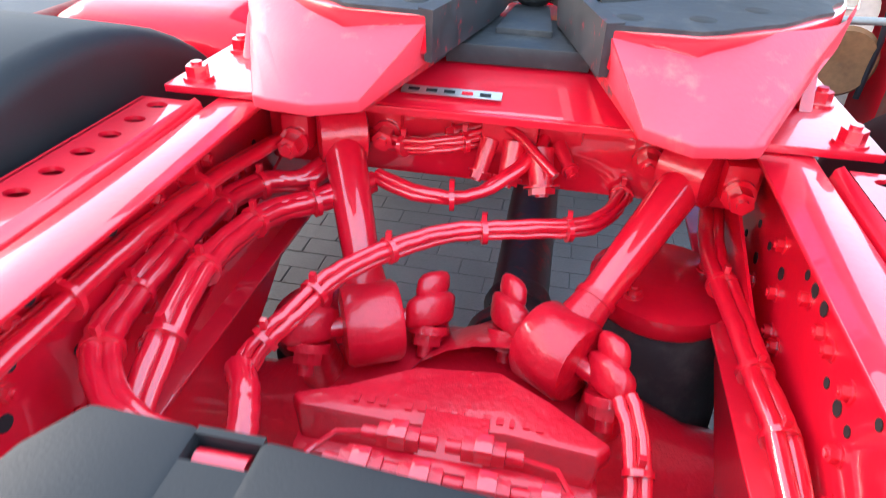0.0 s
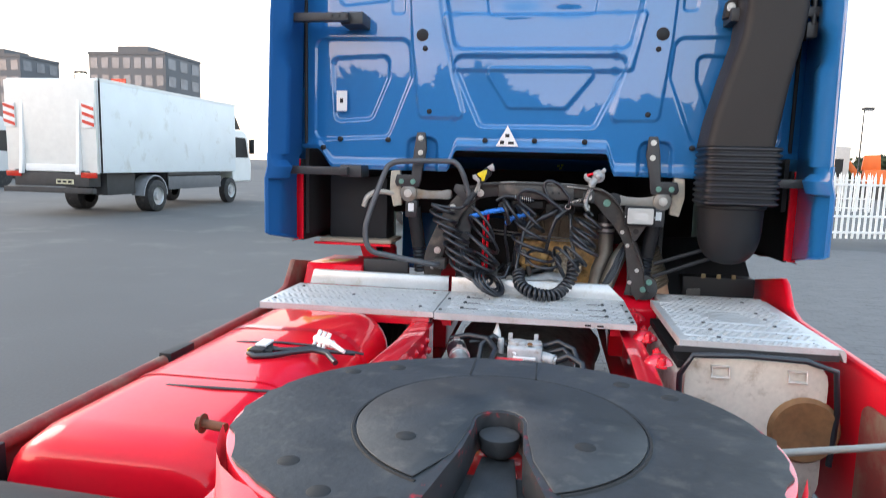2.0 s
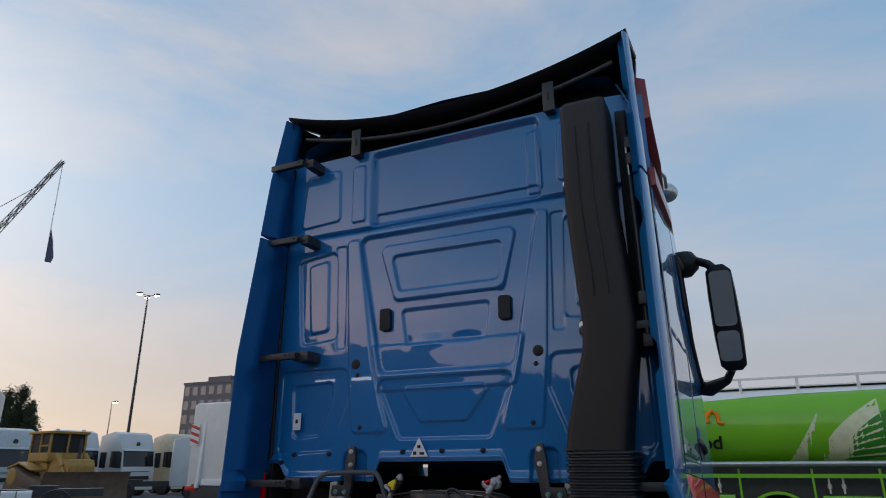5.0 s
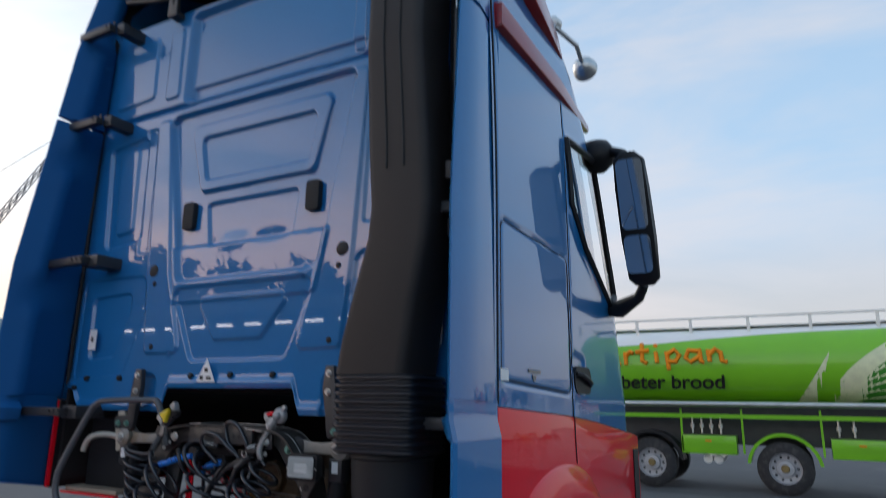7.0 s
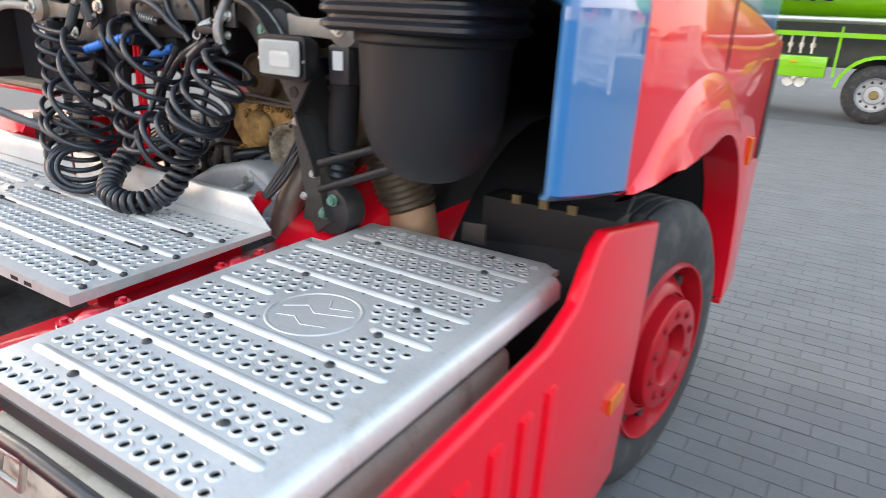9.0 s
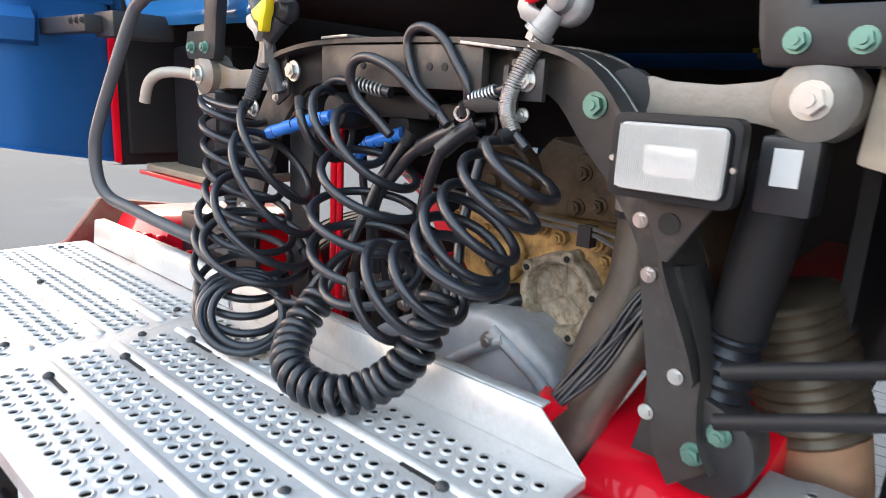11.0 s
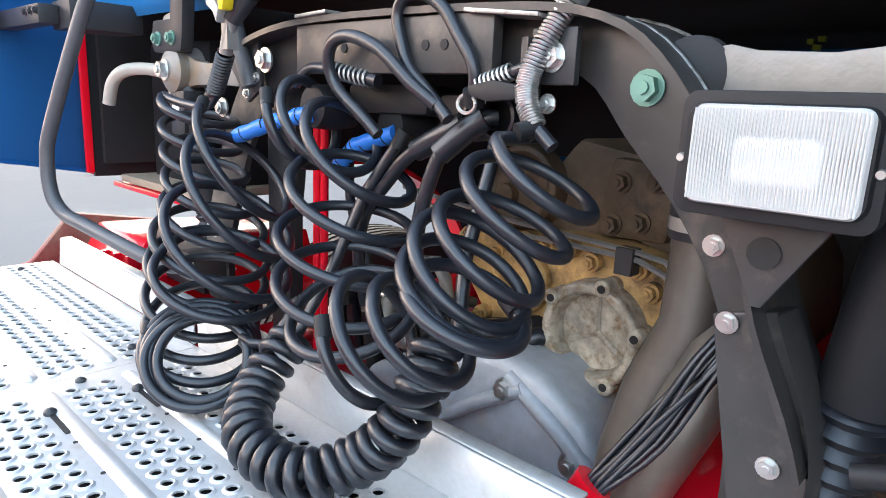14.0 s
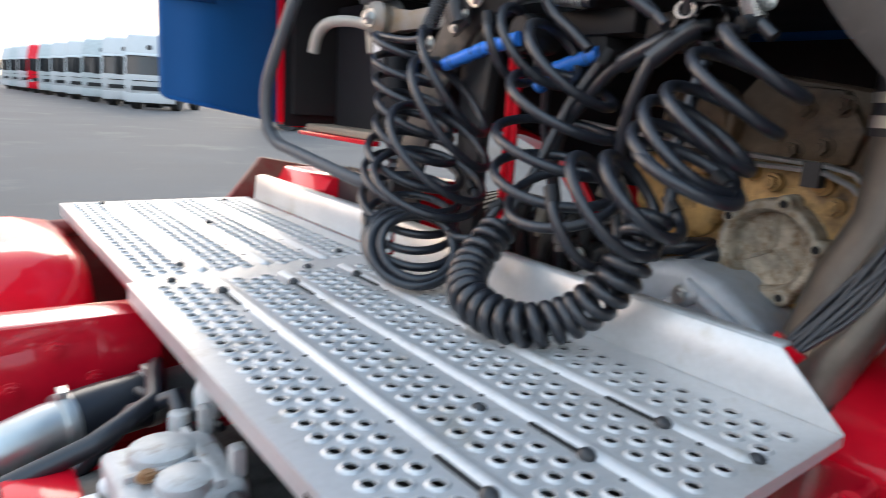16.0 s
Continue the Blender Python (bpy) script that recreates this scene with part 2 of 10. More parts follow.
# ------------------------------------------------------------------ mesh helpers
class Shape:
    """Collects corners and faces of one mesh."""

    def __init__(self):
        self.v, self.f = [], []

    def add(self, verts, faces):
        k = len(self.v)
        self.v += [tuple(p) for p in verts]
        self.f += [tuple(i + k for i in f) for f in faces]
        return self

    def box(self, x0, x1, y0, y1, z0, z1):
        v = [(x, y, z) for z in (z0, z1) for y in (y0, y1) for x in (x0, x1)]
        return self.add(v, [(0, 2, 3, 1), (4, 5, 7, 6), (0, 1, 5, 4), (2, 6, 7, 3), (0, 4, 6, 2), (1, 3, 7, 5)])

    def prism(self, outline, axis, a, b):
        """An outline in two axes (the two that are not the given one, in x, y, z order), drawn out from a to b."""
        def place(p, d):
            q = list(p)
            q.insert("xyz".index(axis), d)
            return q
        n = len(outline)
        v = [place(p, a) for p in outline] + [place(p, b) for p in outline]
        return self.add(v, [tuple(range(n))[::-1], tuple(range(n, 2 * n))] + [(i, (i + 1) % n, n + (i + 1) % n, n + i) for i in range(n)])

    def cyl(self, p, q, r, r2=None, seg=16, caps=True):
        p, q = Vector(p), Vector(q)
        r2 = r if r2 is None else r2
        ax = (q - p).normalized()
        u = ax.orthogonal().normalized()
        w = ax.cross(u)
        ring = [u * math.cos(a) + w * math.sin(a) for a in (2 * math.pi * i / seg for i in range(seg))]
        v = [p + d * r for d in ring] + [q + d * r2 for d in ring]
        f = [(i, (i + 1) % seg, seg + (i + 1) % seg, seg + i) for i in range(seg)]
        if caps:
            f += [tuple(range(seg))[::-1], tuple(range(seg, 2 * seg))]
        return self.add(v, f)

    def hexbolt(self, p, direction, r, h):
        d = Vector(direction).normalized()
        p = Vector(p)
        self.cyl(p, p + d * h * 0.25, r * 1.35, seg=14)
        self.cyl(p + d * h * 0.25, p + d * h, r, seg=6)
        return self.cyl(p + d * h, p + d * h * 1.25, r * 0.5, seg=8)

    def tube(self, points, r, seg=8, closed=False, radii=None, cap=True):
        pts = [Vector(p) for p in points]
        n = len(pts)
        u = None
        v = []
        for i, p in enumerate(pts):
            a = pts[(i - 1) % n] if closed or i else p
            b = pts[(i + 1) % n] if closed or i < n - 1 else p
            t = (b - a).normalized()
            u = t.orthogonal().normalized() if u is None else (u - t * u.dot(t)).normalized()
            w = t.cross(u)
            rr = radii[i] if radii else r
            v += [p + (u * math.cos(k) + w * math.sin(k)) * rr for k in (2 * math.pi * j / seg for j in range(seg))]
        f = []
        for i in range(n if closed else n - 1):
            a, b = i * seg, ((i + 1) % n) * seg
            f += [(a + j, a + (j + 1) % seg, b + (j + 1) % seg, b + j) for j in range(seg)]
        if cap and not closed:
            f += [tuple(range(seg))[::-1], tuple(range((n - 1) * seg, n * seg))]
        return self.add(v, f)

    def lathe(self, profile, centre, axis="x", seg=32):
        """Profile of (distance along the axis, radius), turned round an axis through centre."""
        k = "xyz".index(axis)
        i1, i2 = [i for i in range(3) if i != k]
        v = []
        for a in (2 * math.pi * j / seg for j in range(seg)):
            for d, r in profile:
                p = [0, 0, 0]
                p[k], p[i1], p[i2] = centre[k] + d, centre[i1] + r * math.cos(a), centre[i2] + r * math.sin(a)
                v.append(p)
        n = len(profile)
        return self.add(v, [(j * n + i, j * n + i + 1, ((j + 1) % seg) * n + i + 1, ((j + 1) % seg) * n + i) for j in range(seg) for i in range(n - 1)])

    def loft(self, rings, caps=True, closed=True):
        n = len(rings[0])
        v = [p for ring in rings for p in ring]
        m = n if closed else n - 1
        f = [(k * n + i, k * n + (i + 1) % n, (k + 1) * n + (i + 1) % n, (k + 1) * n + i) for k in range(len(rings) - 1) for i in range(m)]
        if caps:
            f += [tuple(range(n))[::-1], tuple(range((len(rings) - 1) * n, len(rings) * n))]
        return self.add(v, f)

    def mesh(self, name, mat, bevel=0.0, smooth=50, segments=2, weld=False):
        bm = bmesh.new()
        vs = [bm.verts.new(p) for p in self.v]
        for f in self.f:
            try:
                bm.faces.new([vs[i] for i in f])
            except ValueError:
                pass
        if weld:
            bmesh.ops.remove_doubles(bm, verts=bm.verts, dist=0.00002)
        bmesh.ops.recalc_face_normals(bm, faces=bm.faces)
        if bevel:
            edges = [e for e in bm.edges if len(e.link_faces) == 2 and e.calc_face_angle(0) > radians(30)]
            bmesh.ops.bevel(bm, geom=edges, offset=bevel, segments=segments, profile=0.6, affect="EDGES", clamp_overlap=True)
        me = bpy.data.meshes.new(name)
        bm.to_mesh(me)
        bm.free()
        me.polygons.foreach_set("use_smooth", [True] * len(me.polygons))
        me.set_sharp_from_angle(angle=radians(smooth))
        me.materials.append(mat)
        return me


def part(name, shape, mat, parent=None, label="", bevel=0.0, smooth=50, segments=2, kind="", weld=False):
    ob = new(name, shape.mesh(name, mat, bevel, smooth, segments, weld))
    if parent:
        ob.parent = parent
    return tagged(ob, label, kind=kind)


def thing(name, label, category, group="", at=(0, 0, 0)):
    ob = new(name)
    ob.location = at
    return tagged(ob, label, category, group)


def rounded(x0, x1, y0, y1, r, k=4):
    """A rectangle with rounded corners, as an outline."""
    out = []
    for cx, cy, a0 in ((x1 - r, y1 - r, 0), (x0 + r, y1 - r, 90), (x0 + r, y0 + r, 180), (x1 - r, y0 + r, 270)):
        out += [(cx + r * math.cos(radians(a0 + 90 * i / k)), cy + r * math.sin(radians(a0 + 90 * i / k))) for i in range(k + 1)]
    return out


# ------------------------------------------------------------------ ground
ground = part("ground", Shape().add([(-900, -900, 0), (900, -900, 0), (900, 900, 0), (-900, 900, 0)], [(0, 1, 2, 3)]), ASPHALT)
tagged(ground, "grey paved yard of a truck dealer, dry", "ground", kind="structure")



def smooth_step(d, w):
    t = np.clip(d / w + 0.5, 0, 1)
    return t * t * (3 - 2 * t)


def poly_distance(px, pz, corners, r):
    """Signed distance (negative inside) from points to a polygon whose corners are rounded by about r."""
    cx, cz = sum(c[0] for c in corners) / len(corners), sum(c[1] for c in corners) / len(corners)
    shrunk = []
    for x, z in corners:
        k = max(0.0, 1 - r * 1.4 / max(1e-6, math.hypot(x - cx, z - cz)))
        shrunk.append((cx + (x - cx) * k, cz + (z - cz) * k))
    best = np.full(px.shape, 1e9)
    inside = np.zeros(px.shape, bool)
    for (ax, az), (bx, bz) in zip(shrunk, shrunk[1:] + shrunk[:1]):
        ex, ez = bx - ax, bz - az
        t = np.clip(((px - ax) * ex + (pz - az) * ez) / (ex * ex + ez * ez), 0, 1)
        best = np.minimum(best, np.hypot(px - ax - t * ex, pz - az - t * ez))
        cross = ((az > pz) != (bz > pz)) & (px < ex * (pz - az) / (ez if abs(ez) > 1e-9 else 1e-9) + ax)
        inside ^= cross
    return np.where(inside, -best, best) - r


def sheet(name, us, vs, place, mat, parent, keep=None, label="", smooth=50):
    """A pressed sheet: place(u, v) gives x, y, z arrays over the grid."""
    u, v = np.meshgrid(us, vs, indexing="ij")
    x, y, z = place(u, v)
    co = np.stack([x, y, z], -1).reshape(-1, 3)
    nu, nv = len(us), len(vs)
    k = np.arange(nu * nv).reshape(nu, nv)
    quads = np.stack([k[:-1, :-1], k[1:, :-1], k[1:, 1:], k[:-1, 1:]], -1)
    if keep is not None:
        cu, cv = (us[:-1] + us[1:]) / 2, (vs[:-1] + vs[1:]) / 2
        mask = keep(*np.meshgrid(cu, cv, indexing="ij"))
        quads = quads[mask]
    quads = quads.reshape(-1, 4)
    me = bpy.data.meshes.new(name)
    me.from_pydata(co.tolist(), [], quads.tolist())
    me.polygons.foreach_set("use_smooth", [True] * len(me.polygons))
    me.set_sharp_from_angle(angle=radians(smooth))
    me.materials.append(mat)
    ob = new(name, me)
    ob.parent = parent
    return tagged(ob, label)


# ------------------------------------------------------------------ tractor truck: cab
truck = thing("tractor_truck", "red and blue tractor truck with bare chassis behind its high cab", "truck")

BACK_Y = 3.30
CENTRED = [
    # corners for x > 0 (top, bottom half-widths), rounding, depth, edge width
    ([(-0.57, 3.05), (0.60, 3.05), (0.43, 2.19), (-0.41, 2.19)], 0.05, 0.022, 0.030),
    ([(-0.43, 2.96), (0.47, 2.96), (0.40, 2.645), (-0.345, 2.645)], 0.045, -0.016, 0.022),
    ([(-0.345, 2.89), (0.385, 2.89), (0.36, 2.70), (-0.305, 2.70)], 0.03, 0.014, 0.018),
    ([(-0.28, 2.55), (0.29, 2.55), (0.27, 2.365), (-0.255, 2.365)], 0.025, 0.012, 0.018),
    ([(-0.47, 2.345), (0.50, 2.345), (0.45, 2.10), (-0.42, 2.10)], 0.02, -0.010, 0.022),
    ([(-0.415, 2.135), (0.425, 2.135), (0.305, 1.835), (-0.295, 1.835)], 0.04, 0.013, 0.020),
    ([(-0.25, 2.085), (0.275, 2.085), (0.165, 1.92), (-0.16, 1.92)], 0.03, -0.011, 0.018),
    ([(-0.50, 3.62), (0.63, 3.62), (0.63, 3.15), (-0.50, 3.15)], 0.03, 0.030, 0.060),
    ([(-0.48, 3.205), (0.61, 3.205), (0.61, 3.165), (-0.48, 3.165)], 0.012, 0.012, 0.014),
]
SIDE = [
    ([(-0.635, 3.06), (-0.60, 3.06), (-0.47, 2.2), (-0.37, 1.845), (-0.55, 1.845), (-0.60, 2.2)], 0.03, -0.009, 0.022),
    ([(-0.735, 3.03), (-0.69, 3.03), (-0.67, 2.35), (-0.70, 2.35)], 0.018, 0.007, 0.014),
    ([(-1.02, 2.97), (-0.765, 3.0), (-0.735, 2.41), (-0.965, 2.39)], 0.035, 0.011, 0.020),
    ([(-0.94, 2.93), (-0.825, 2.945), (-0.805, 2.47), (-0.90, 2.46)], 0.025, -0.010, 0.018),
    ([(-1.12, 2.235), (-0.63, 2.24), (-0.60, 2.08), (-0.74, 1.745), (-1.12, 1.745)], 0.045, 0.008, 0.020),
    ([(-1.03, 2.145), (-0.735, 2.16), (-0.725, 2.08), (-0.835, 1.835), (-1.01, 1.835)], 0.035, 0.010, 0.018),
    ([(-0.625, 3.575), (-0.565, 3.575), (-0.555, 3.165), (-0.625, 3.165)], 0.02, -0.009, 0.014),
    ([(-1.0, 3.565), (-0.75, 3.575), (-0.735, 3.2), (-1.03, 3.185)], 0.03, -0.009, 0.016),
]


def back_bottom(x):
    """The lower edge of the cab's back: raised over the engine, with a notch round each mounting bracket."""
    z = 1.595 + 0.105 * smooth_step(0.385 - np.abs(x + 0.02), 0.05)
    return z + 0.10 * smooth_step(np.abs(x) - 1.06, 0.10)


def back_place(x, v):
    zb = back_bottom(x)
    z = zb + v * (3.665 - zb)
    y = np.full(x.shape, BACK_Y)
    for corners, r, depth, w in CENTRED:
        y = y + 1.2 * depth * smooth_step(-poly_distance(x, z, corners, r), 0.66 * w)
    for corners, r, depth, w in SIDE:
        y = y + 1.2 * depth * smooth_step(-poly_distance(x, z, corners, r), 0.66 * w)
        y = y + 1.2 * depth * smooth_step(-poly_distance(x, z, [(-a, b) for a, b in corners], r), 0.66 * w)
    y = y + 0.020 * np.exp(-(((z - 3.113) / 0.011) ** 2))
    y = y - 0.012 * np.exp(-(((z - zb - 0.022) / 0.02) ** 2))
    for bx in (-0.555, 0.57):
        y = y + 0.022 * smooth_step(-poly_distance(x, z, [(bx - 0.055, 1.77), (bx + 0.055, 1.77), (bx + 0.06, 1.5), (bx - 0.06, 1.5)], 0.04), 0.02)
    y = y + 0.004 * np.sin((x - 0.02) * 14) * np.exp(-(((z - 2.37) / 0.03) ** 2)) * smooth_step(0.25 - np.abs(x), 0.06)
    edge = np.clip(np.abs(x) - 1.03, 0, 0.2)
    return x, y + edge * edge * 1.5, z


sheet("back_wall", np.linspace(-1.228, 1.228, 440), np.linspace(0, 1, 380), back_place, BLUE, truck, label="glossy blue pressed cab back wall with ribs and recesses")

for s in (-1, 1):
    part("corner_seal", Shape().tube([(s * 1.172, BACK_Y + 0.02, z) for z in np.linspace(1.72, 3.64, 12)], 0.009, 8), DARK, truck)
# round plugs, dots and slot grips in the back wall
for x, z, r in ((-0.563, 2.254, 0.030), (0.568, 2.253, 0.030)):
    part("hole_plug", Shape().lathe([(-0.006, 0), (-0.006, r * 0.8), (-0.003, r), (0.012, r)], (x, BACK_Y - 0.009, z), "y", 20), BLACK_PLASTIC, truck)
for x, z in ((-0.548, 2.19), (0.553, 2.185), (-0.521, 1.888), (0.524, 1.886), (-0.98, 1.745), (-0.73, 1.746), (-0.24, 1.752), (0.001, 1.755), (0.24, 1.754), (0.735, 1.735), (-1.07, 1.70), (0.95, 1.72)):
    part("plug", Shape().lathe([(-0.007, 0), (-0.007, 0.009), (-0.004, 0.013), (0.012, 0.013)], (x, BACK_Y - 0.009, z), "y", 12), BLACK_PLASTIC, truck)
for x, z in ((-0.378, 2.512), (0.383, 2.511)):
    s = Shape().prism(rounded(x - 0.036, x + 0.036, z - 0.068, z + 0.068, 0.018), "y", BACK_Y + 0.028, BACK_Y - 0.002)
    part("grip_slot", s, DARK, truck, "black oval grip in the cab's back wall", bevel=0.004)

# stickers: a plain notice and a warning triangle
st = part("sticker", Shape().box(-1.0, -0.945, 3.292, 3.2945, 1.885, 1.985), WHITE, truck, "small white paper sticker with a dark emblem")
part("printed_mark", Shape().box(-0.982, -0.965, 3.2905, 3.2918, 1.925, 1.948), BLACK_PLASTIC, st)
tri = part("warning_triangle", Shape().prism([(-0.185, 1.725), (-0.075, 1.725), (-0.13, 1.825)], "y", 3.279, 3.282), WHITE, truck, "white triangular warning sticker with black marks")
part("printed_mark", Shape().box(-0.165, -0.145, 3.2775, 3.2787, 1.735, 1.752), BLACK_PLASTIC, tri)
part("printed_mark", Shape().box(-0.125, -0.098, 3.2775, 3.2787, 1.735, 1.748), BLACK_PLASTIC, tri)
part("printed_mark", Shape().box(-0.14, -0.12, 3.2775, 3.2787, 1.768, 1.785), BLACK_PLASTIC, tri)


# cab sides
def front_edge(z):
    """How far forward the cab reaches at a height."""
    return np.interp(z, [0.3, 1.2, 1.65, 2.3, 3.0, 3.3, 3.6, 3.9, 4.05], [5.42, 5.45, 5.43, 5.22, 4.92, 4.72, 4.45, 4.0, 3.75])


def side_x(y, z):
    x = 1.238 - 0.05 * np.clip((z - 2.3) / 1.4, 0, 1) ** 2 - 0.09 * np.clip((z - 3.35) / 0.4, 0, 1) ** 2
    return x - 0.10 * np.clip((y - front_edge(z) + 0.35) / 0.35, 0, 1) ** 2


def waist(y):
    """Height of the line where the blue cab side meets the red lower side."""
    return np.interp(y, [3.24, 4.07, 4.53, 5.07, 5.24, 5.43], [1.643, 1.603, 1.567, 1.51, 1.494, 1.47])


WINDOW = [(4.17, 2.93), (4.75, 3.00), (4.98, 2.55), (5.06, 2.28), (4.83, 2.20), (4.40, 2.42), (4.19, 2.60)]
HATCH = [(3.345, 2.31), (4.125, 2.31), (4.135, 1.70), (3.345, 1.735)]


def side_panel(sign):
    def place(y01, v):
        y = 3.285 + y01 * (front_edge(1.645 + v * (3.74 - 1.645)) - 3.285)
        z = waist(y) + 0.003 + v * (3.74 - waist(y) - 0.003)
        x = side_x(y, z)
        x = x - 0.009 * np.exp(-((poly_distance(y, z, HATCH, 0.035) / 0.006) ** 2))
        x = x - 0.010 * np.exp(-(((y - 4.155) / 0.006) ** 2)) * (z < 3.2)
        x = x - 0.008 * np.exp(-(((y - 3.315) / 0.006) ** 2))
        x = x - 0.012 * smooth_step(-poly_distance(y, z, [(4.17, 1.88), (4.36, 1.86), (4.36, 1.72), (4.17, 1.74)], 0.04), 0.02)
        x = x + 0.012 * np.exp(-((poly_distance(y, z, WINDOW, 0.03) / 0.03) ** 2))
        return sign * x, y, z

    def keep(y01, v):
        y = 3.285 + y01 * (front_edge(1.645 + v * (3.74 - 1.645)) - 3.285)
        z = waist(y) + v * (3.74 - waist(y))
        return poly_distance(y, z, WINDOW, 0.03) > -0.004

    panel = sheet("cab_side", np.linspace(0, 1, 190), np.linspace(0, 1, 190), place, BLUE, truck, keep, "glossy blue cab side with door seam and locker hatch")
    outline = []
    for (a, b), (c, d) in zip(WINDOW, WINDOW[1:] + WINDOW[:1]):
        outline += [(a + (c - a) * t / 6, b + (d - b) * t / 6) for t in range(6)]
    pts = [(sign * (float(side_x(np.array(y), np.array(z))) + 0.012), y, z) for y, z in outline]
    frame_ob = part("window_seal", Shape().tube(pts, 0.018, 6, closed=True), BLACK_PLASTIC, panel)
    glass = Shape().add([(p[0] - sign * 0.02, p[1], p[2]) for p in pts], [tuple(range(len(pts)))])
    pane = part("pane", glass, GLASS, panel)
    pane.visible_shadow = False
    # dark seams: locker hatch, door, rear edge
    def on_side(y, z):
        return (sign * (float(side_x(np.array(y), np.array(z))) - 0.003), y, z)
    loop = []
    for k, (y, z) in enumerate(HATCH):
        (py, pz), (ny, nz) = HATCH[k - 1], HATCH[(k + 1) % 4]
        a, b = Vector((py - y, pz - z)).normalized(), Vector((ny - y, nz - z)).normalized()
        for t in range(6):
            f = t / 5
            q = Vector((y, z)) + a * 0.05 * (1 - f) ** 2 + b * 0.05 * f * f
            loop.append((q.x, q.y))
        loop += [(y + (ny - y) * f, z + (nz - z) * f) for f in (0.2, 0.4, 0.6, 0.8)]
    part("hatch_seam", Shape().tube([on_side(y, z) for y, z in loop], 0.0030, 6, closed=True), DARK, panel)
    part("door_seam", Shape().tube([on_side(4.155, z) for z in np.linspace(1.60, 3.12, 14)], 0.0034, 6), DARK, panel)
    part("rear_seam", Shape().tube([on_side(3.318, z) for z in np.linspace(1.65, 3.7, 16)], 0.004, 6), DARK, panel)
    return panel


GLASS = bpy.data.materials.new("window_glass")
GLASS.use_nodes = True
gb = GLASS.node_tree.nodes["Principled BSDF"]
gb.inputs["Base Color"].default_value, gb.inputs["Roughness"].default_value = (0.80, 0.9, 0.86, 1), 0.02
gb.inputs["Transmission Weight"].default_value, gb.inputs["IOR"].default_value, gb.inputs["Alpha"].default_value = 1.0, 1.02, 0.35

right_side = side_panel(1)
left_side = side_panel(-1)

# door handle, badges, locker sticker
handle = part("door_handle", Shape().prism(rounded(4.18, 4.44, 1.70, 1.825, 0.05), "x", 1.226, 1.2425), BLACK_PLASTIC, right_side, "black recessed door handle")
part("grip", Shape().tube([(1.240, 4.20, 1.79), (1.256, 4.23, 1.785), (1.260, 4.31, 1.77), (1.256, 4.39, 1.752), (1.240, 4.42, 1.745)], 0.013, 8), BLACK_PLASTIC, right_side)
part("sticker", Shape().box(1.2395, 1.241, 3.33, 3.40, 1.73, 1.77), WHITE, right_side)
part("badge", Shape().box(1.2395, 1.2425, 3.595, 3.725, 1.768, 1.780), CAST, right_side)
part("badge", Shape().prism([(3.635, 1.760), (3.675, 1.760), (3.668, 1.738), (3.648, 1.735)], "x", 1.2395, 1.2425), CAST, right_side)

# roof, floor and windscreen close the cab
roof = Shape()
rings = []
for y in np.linspace(3.33, 4.72, 15):
    top = float(np.interp(y, [3.3, 3.7, 4.2, 4.72], [3.90, 3.98, 3.86, 3.34]))
    side = min(3.74, top - 0.02)
    half = float(side_x(np.array(y), np.array(side)))
    rings.append([(-half, y, side - 0.05), (-half * 0.97, y, side + 0.4 * (top - side)), (-half * 0.7, y, top), (0, y, top + 0.03), (half * 0.7, y, top), (half * 0.97, y, side + 0.4 * (top - side)), (half, y, side - 0.05)])
part("roof", roof.loft(rings, caps=False, closed=False), BLUE, truck, "blue raised cab roof", smooth=60)
# floor and added side sheets are near-black: painted shade under the cab
part("cab_floor", Shape().box(-1.12, 1.12, 3.42, 5.35, 1.69, 1.735), DARK, truck, "underside of the cab, coloured near-black for its shade")
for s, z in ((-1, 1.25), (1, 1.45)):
    part("tunnel_shade_sheet", Shape().box(s * 1.16, s * 1.18, 3.33, 5.34, z, 1.70), DARK, truck, "added near-black sheet for the shade inside the cab side")
part("inner_back", Shape().box(-1.1, 1.1, 3.44, 3.46, 1.74, 3.6), material("cab_lining", (0.25, 0.25, 0.26), 0.8), truck)
zz = [1.645, 2.3, 2.95, 3.3, 3.6]
for s in (-1, 1):
    part("windscreen_pillar", Shape().tube([(s * 1.03, float(front_edge(z)) - 0.02, z) for z in zz], 0.04, 8), BLUE, truck)
screen_rings = []
for z in (2.06, 2.3, 2.6, 2.95, 3.2):
    y = float(front_edge(z))
    screen_rings.append([(-1.04, y - 0.10, z), (-0.7, y - 0.02, z), (0.0, y + 0.01, z), (0.7, y - 0.02, z), (1.04, y - 0.10, z), (1.04, y - 0.108, z), (0.7, y - 0.028, z), (0.0, y + 0.002, z), (-0.7, y - 0.028, z), (-1.04, y - 0.108, z)])
screen = part("windscreen", Shape().loft(screen_rings), GLASS, truck, "clear windscreen glass", smooth=50)
screen.visible_shadow = False
part("front_panel", Shape().box(-1.12, 1.12, 5.36, 5.44, 0.75, 2.1), BLUE, truck, bevel=0.03)
part("sun_visor", Shape().prism([(4.80, 3.18), (4.60, 3.45), (4.55, 3.42), (4.76, 3.14)], "x", -1.12, 1.12), BLACK_PLASTIC, truck)

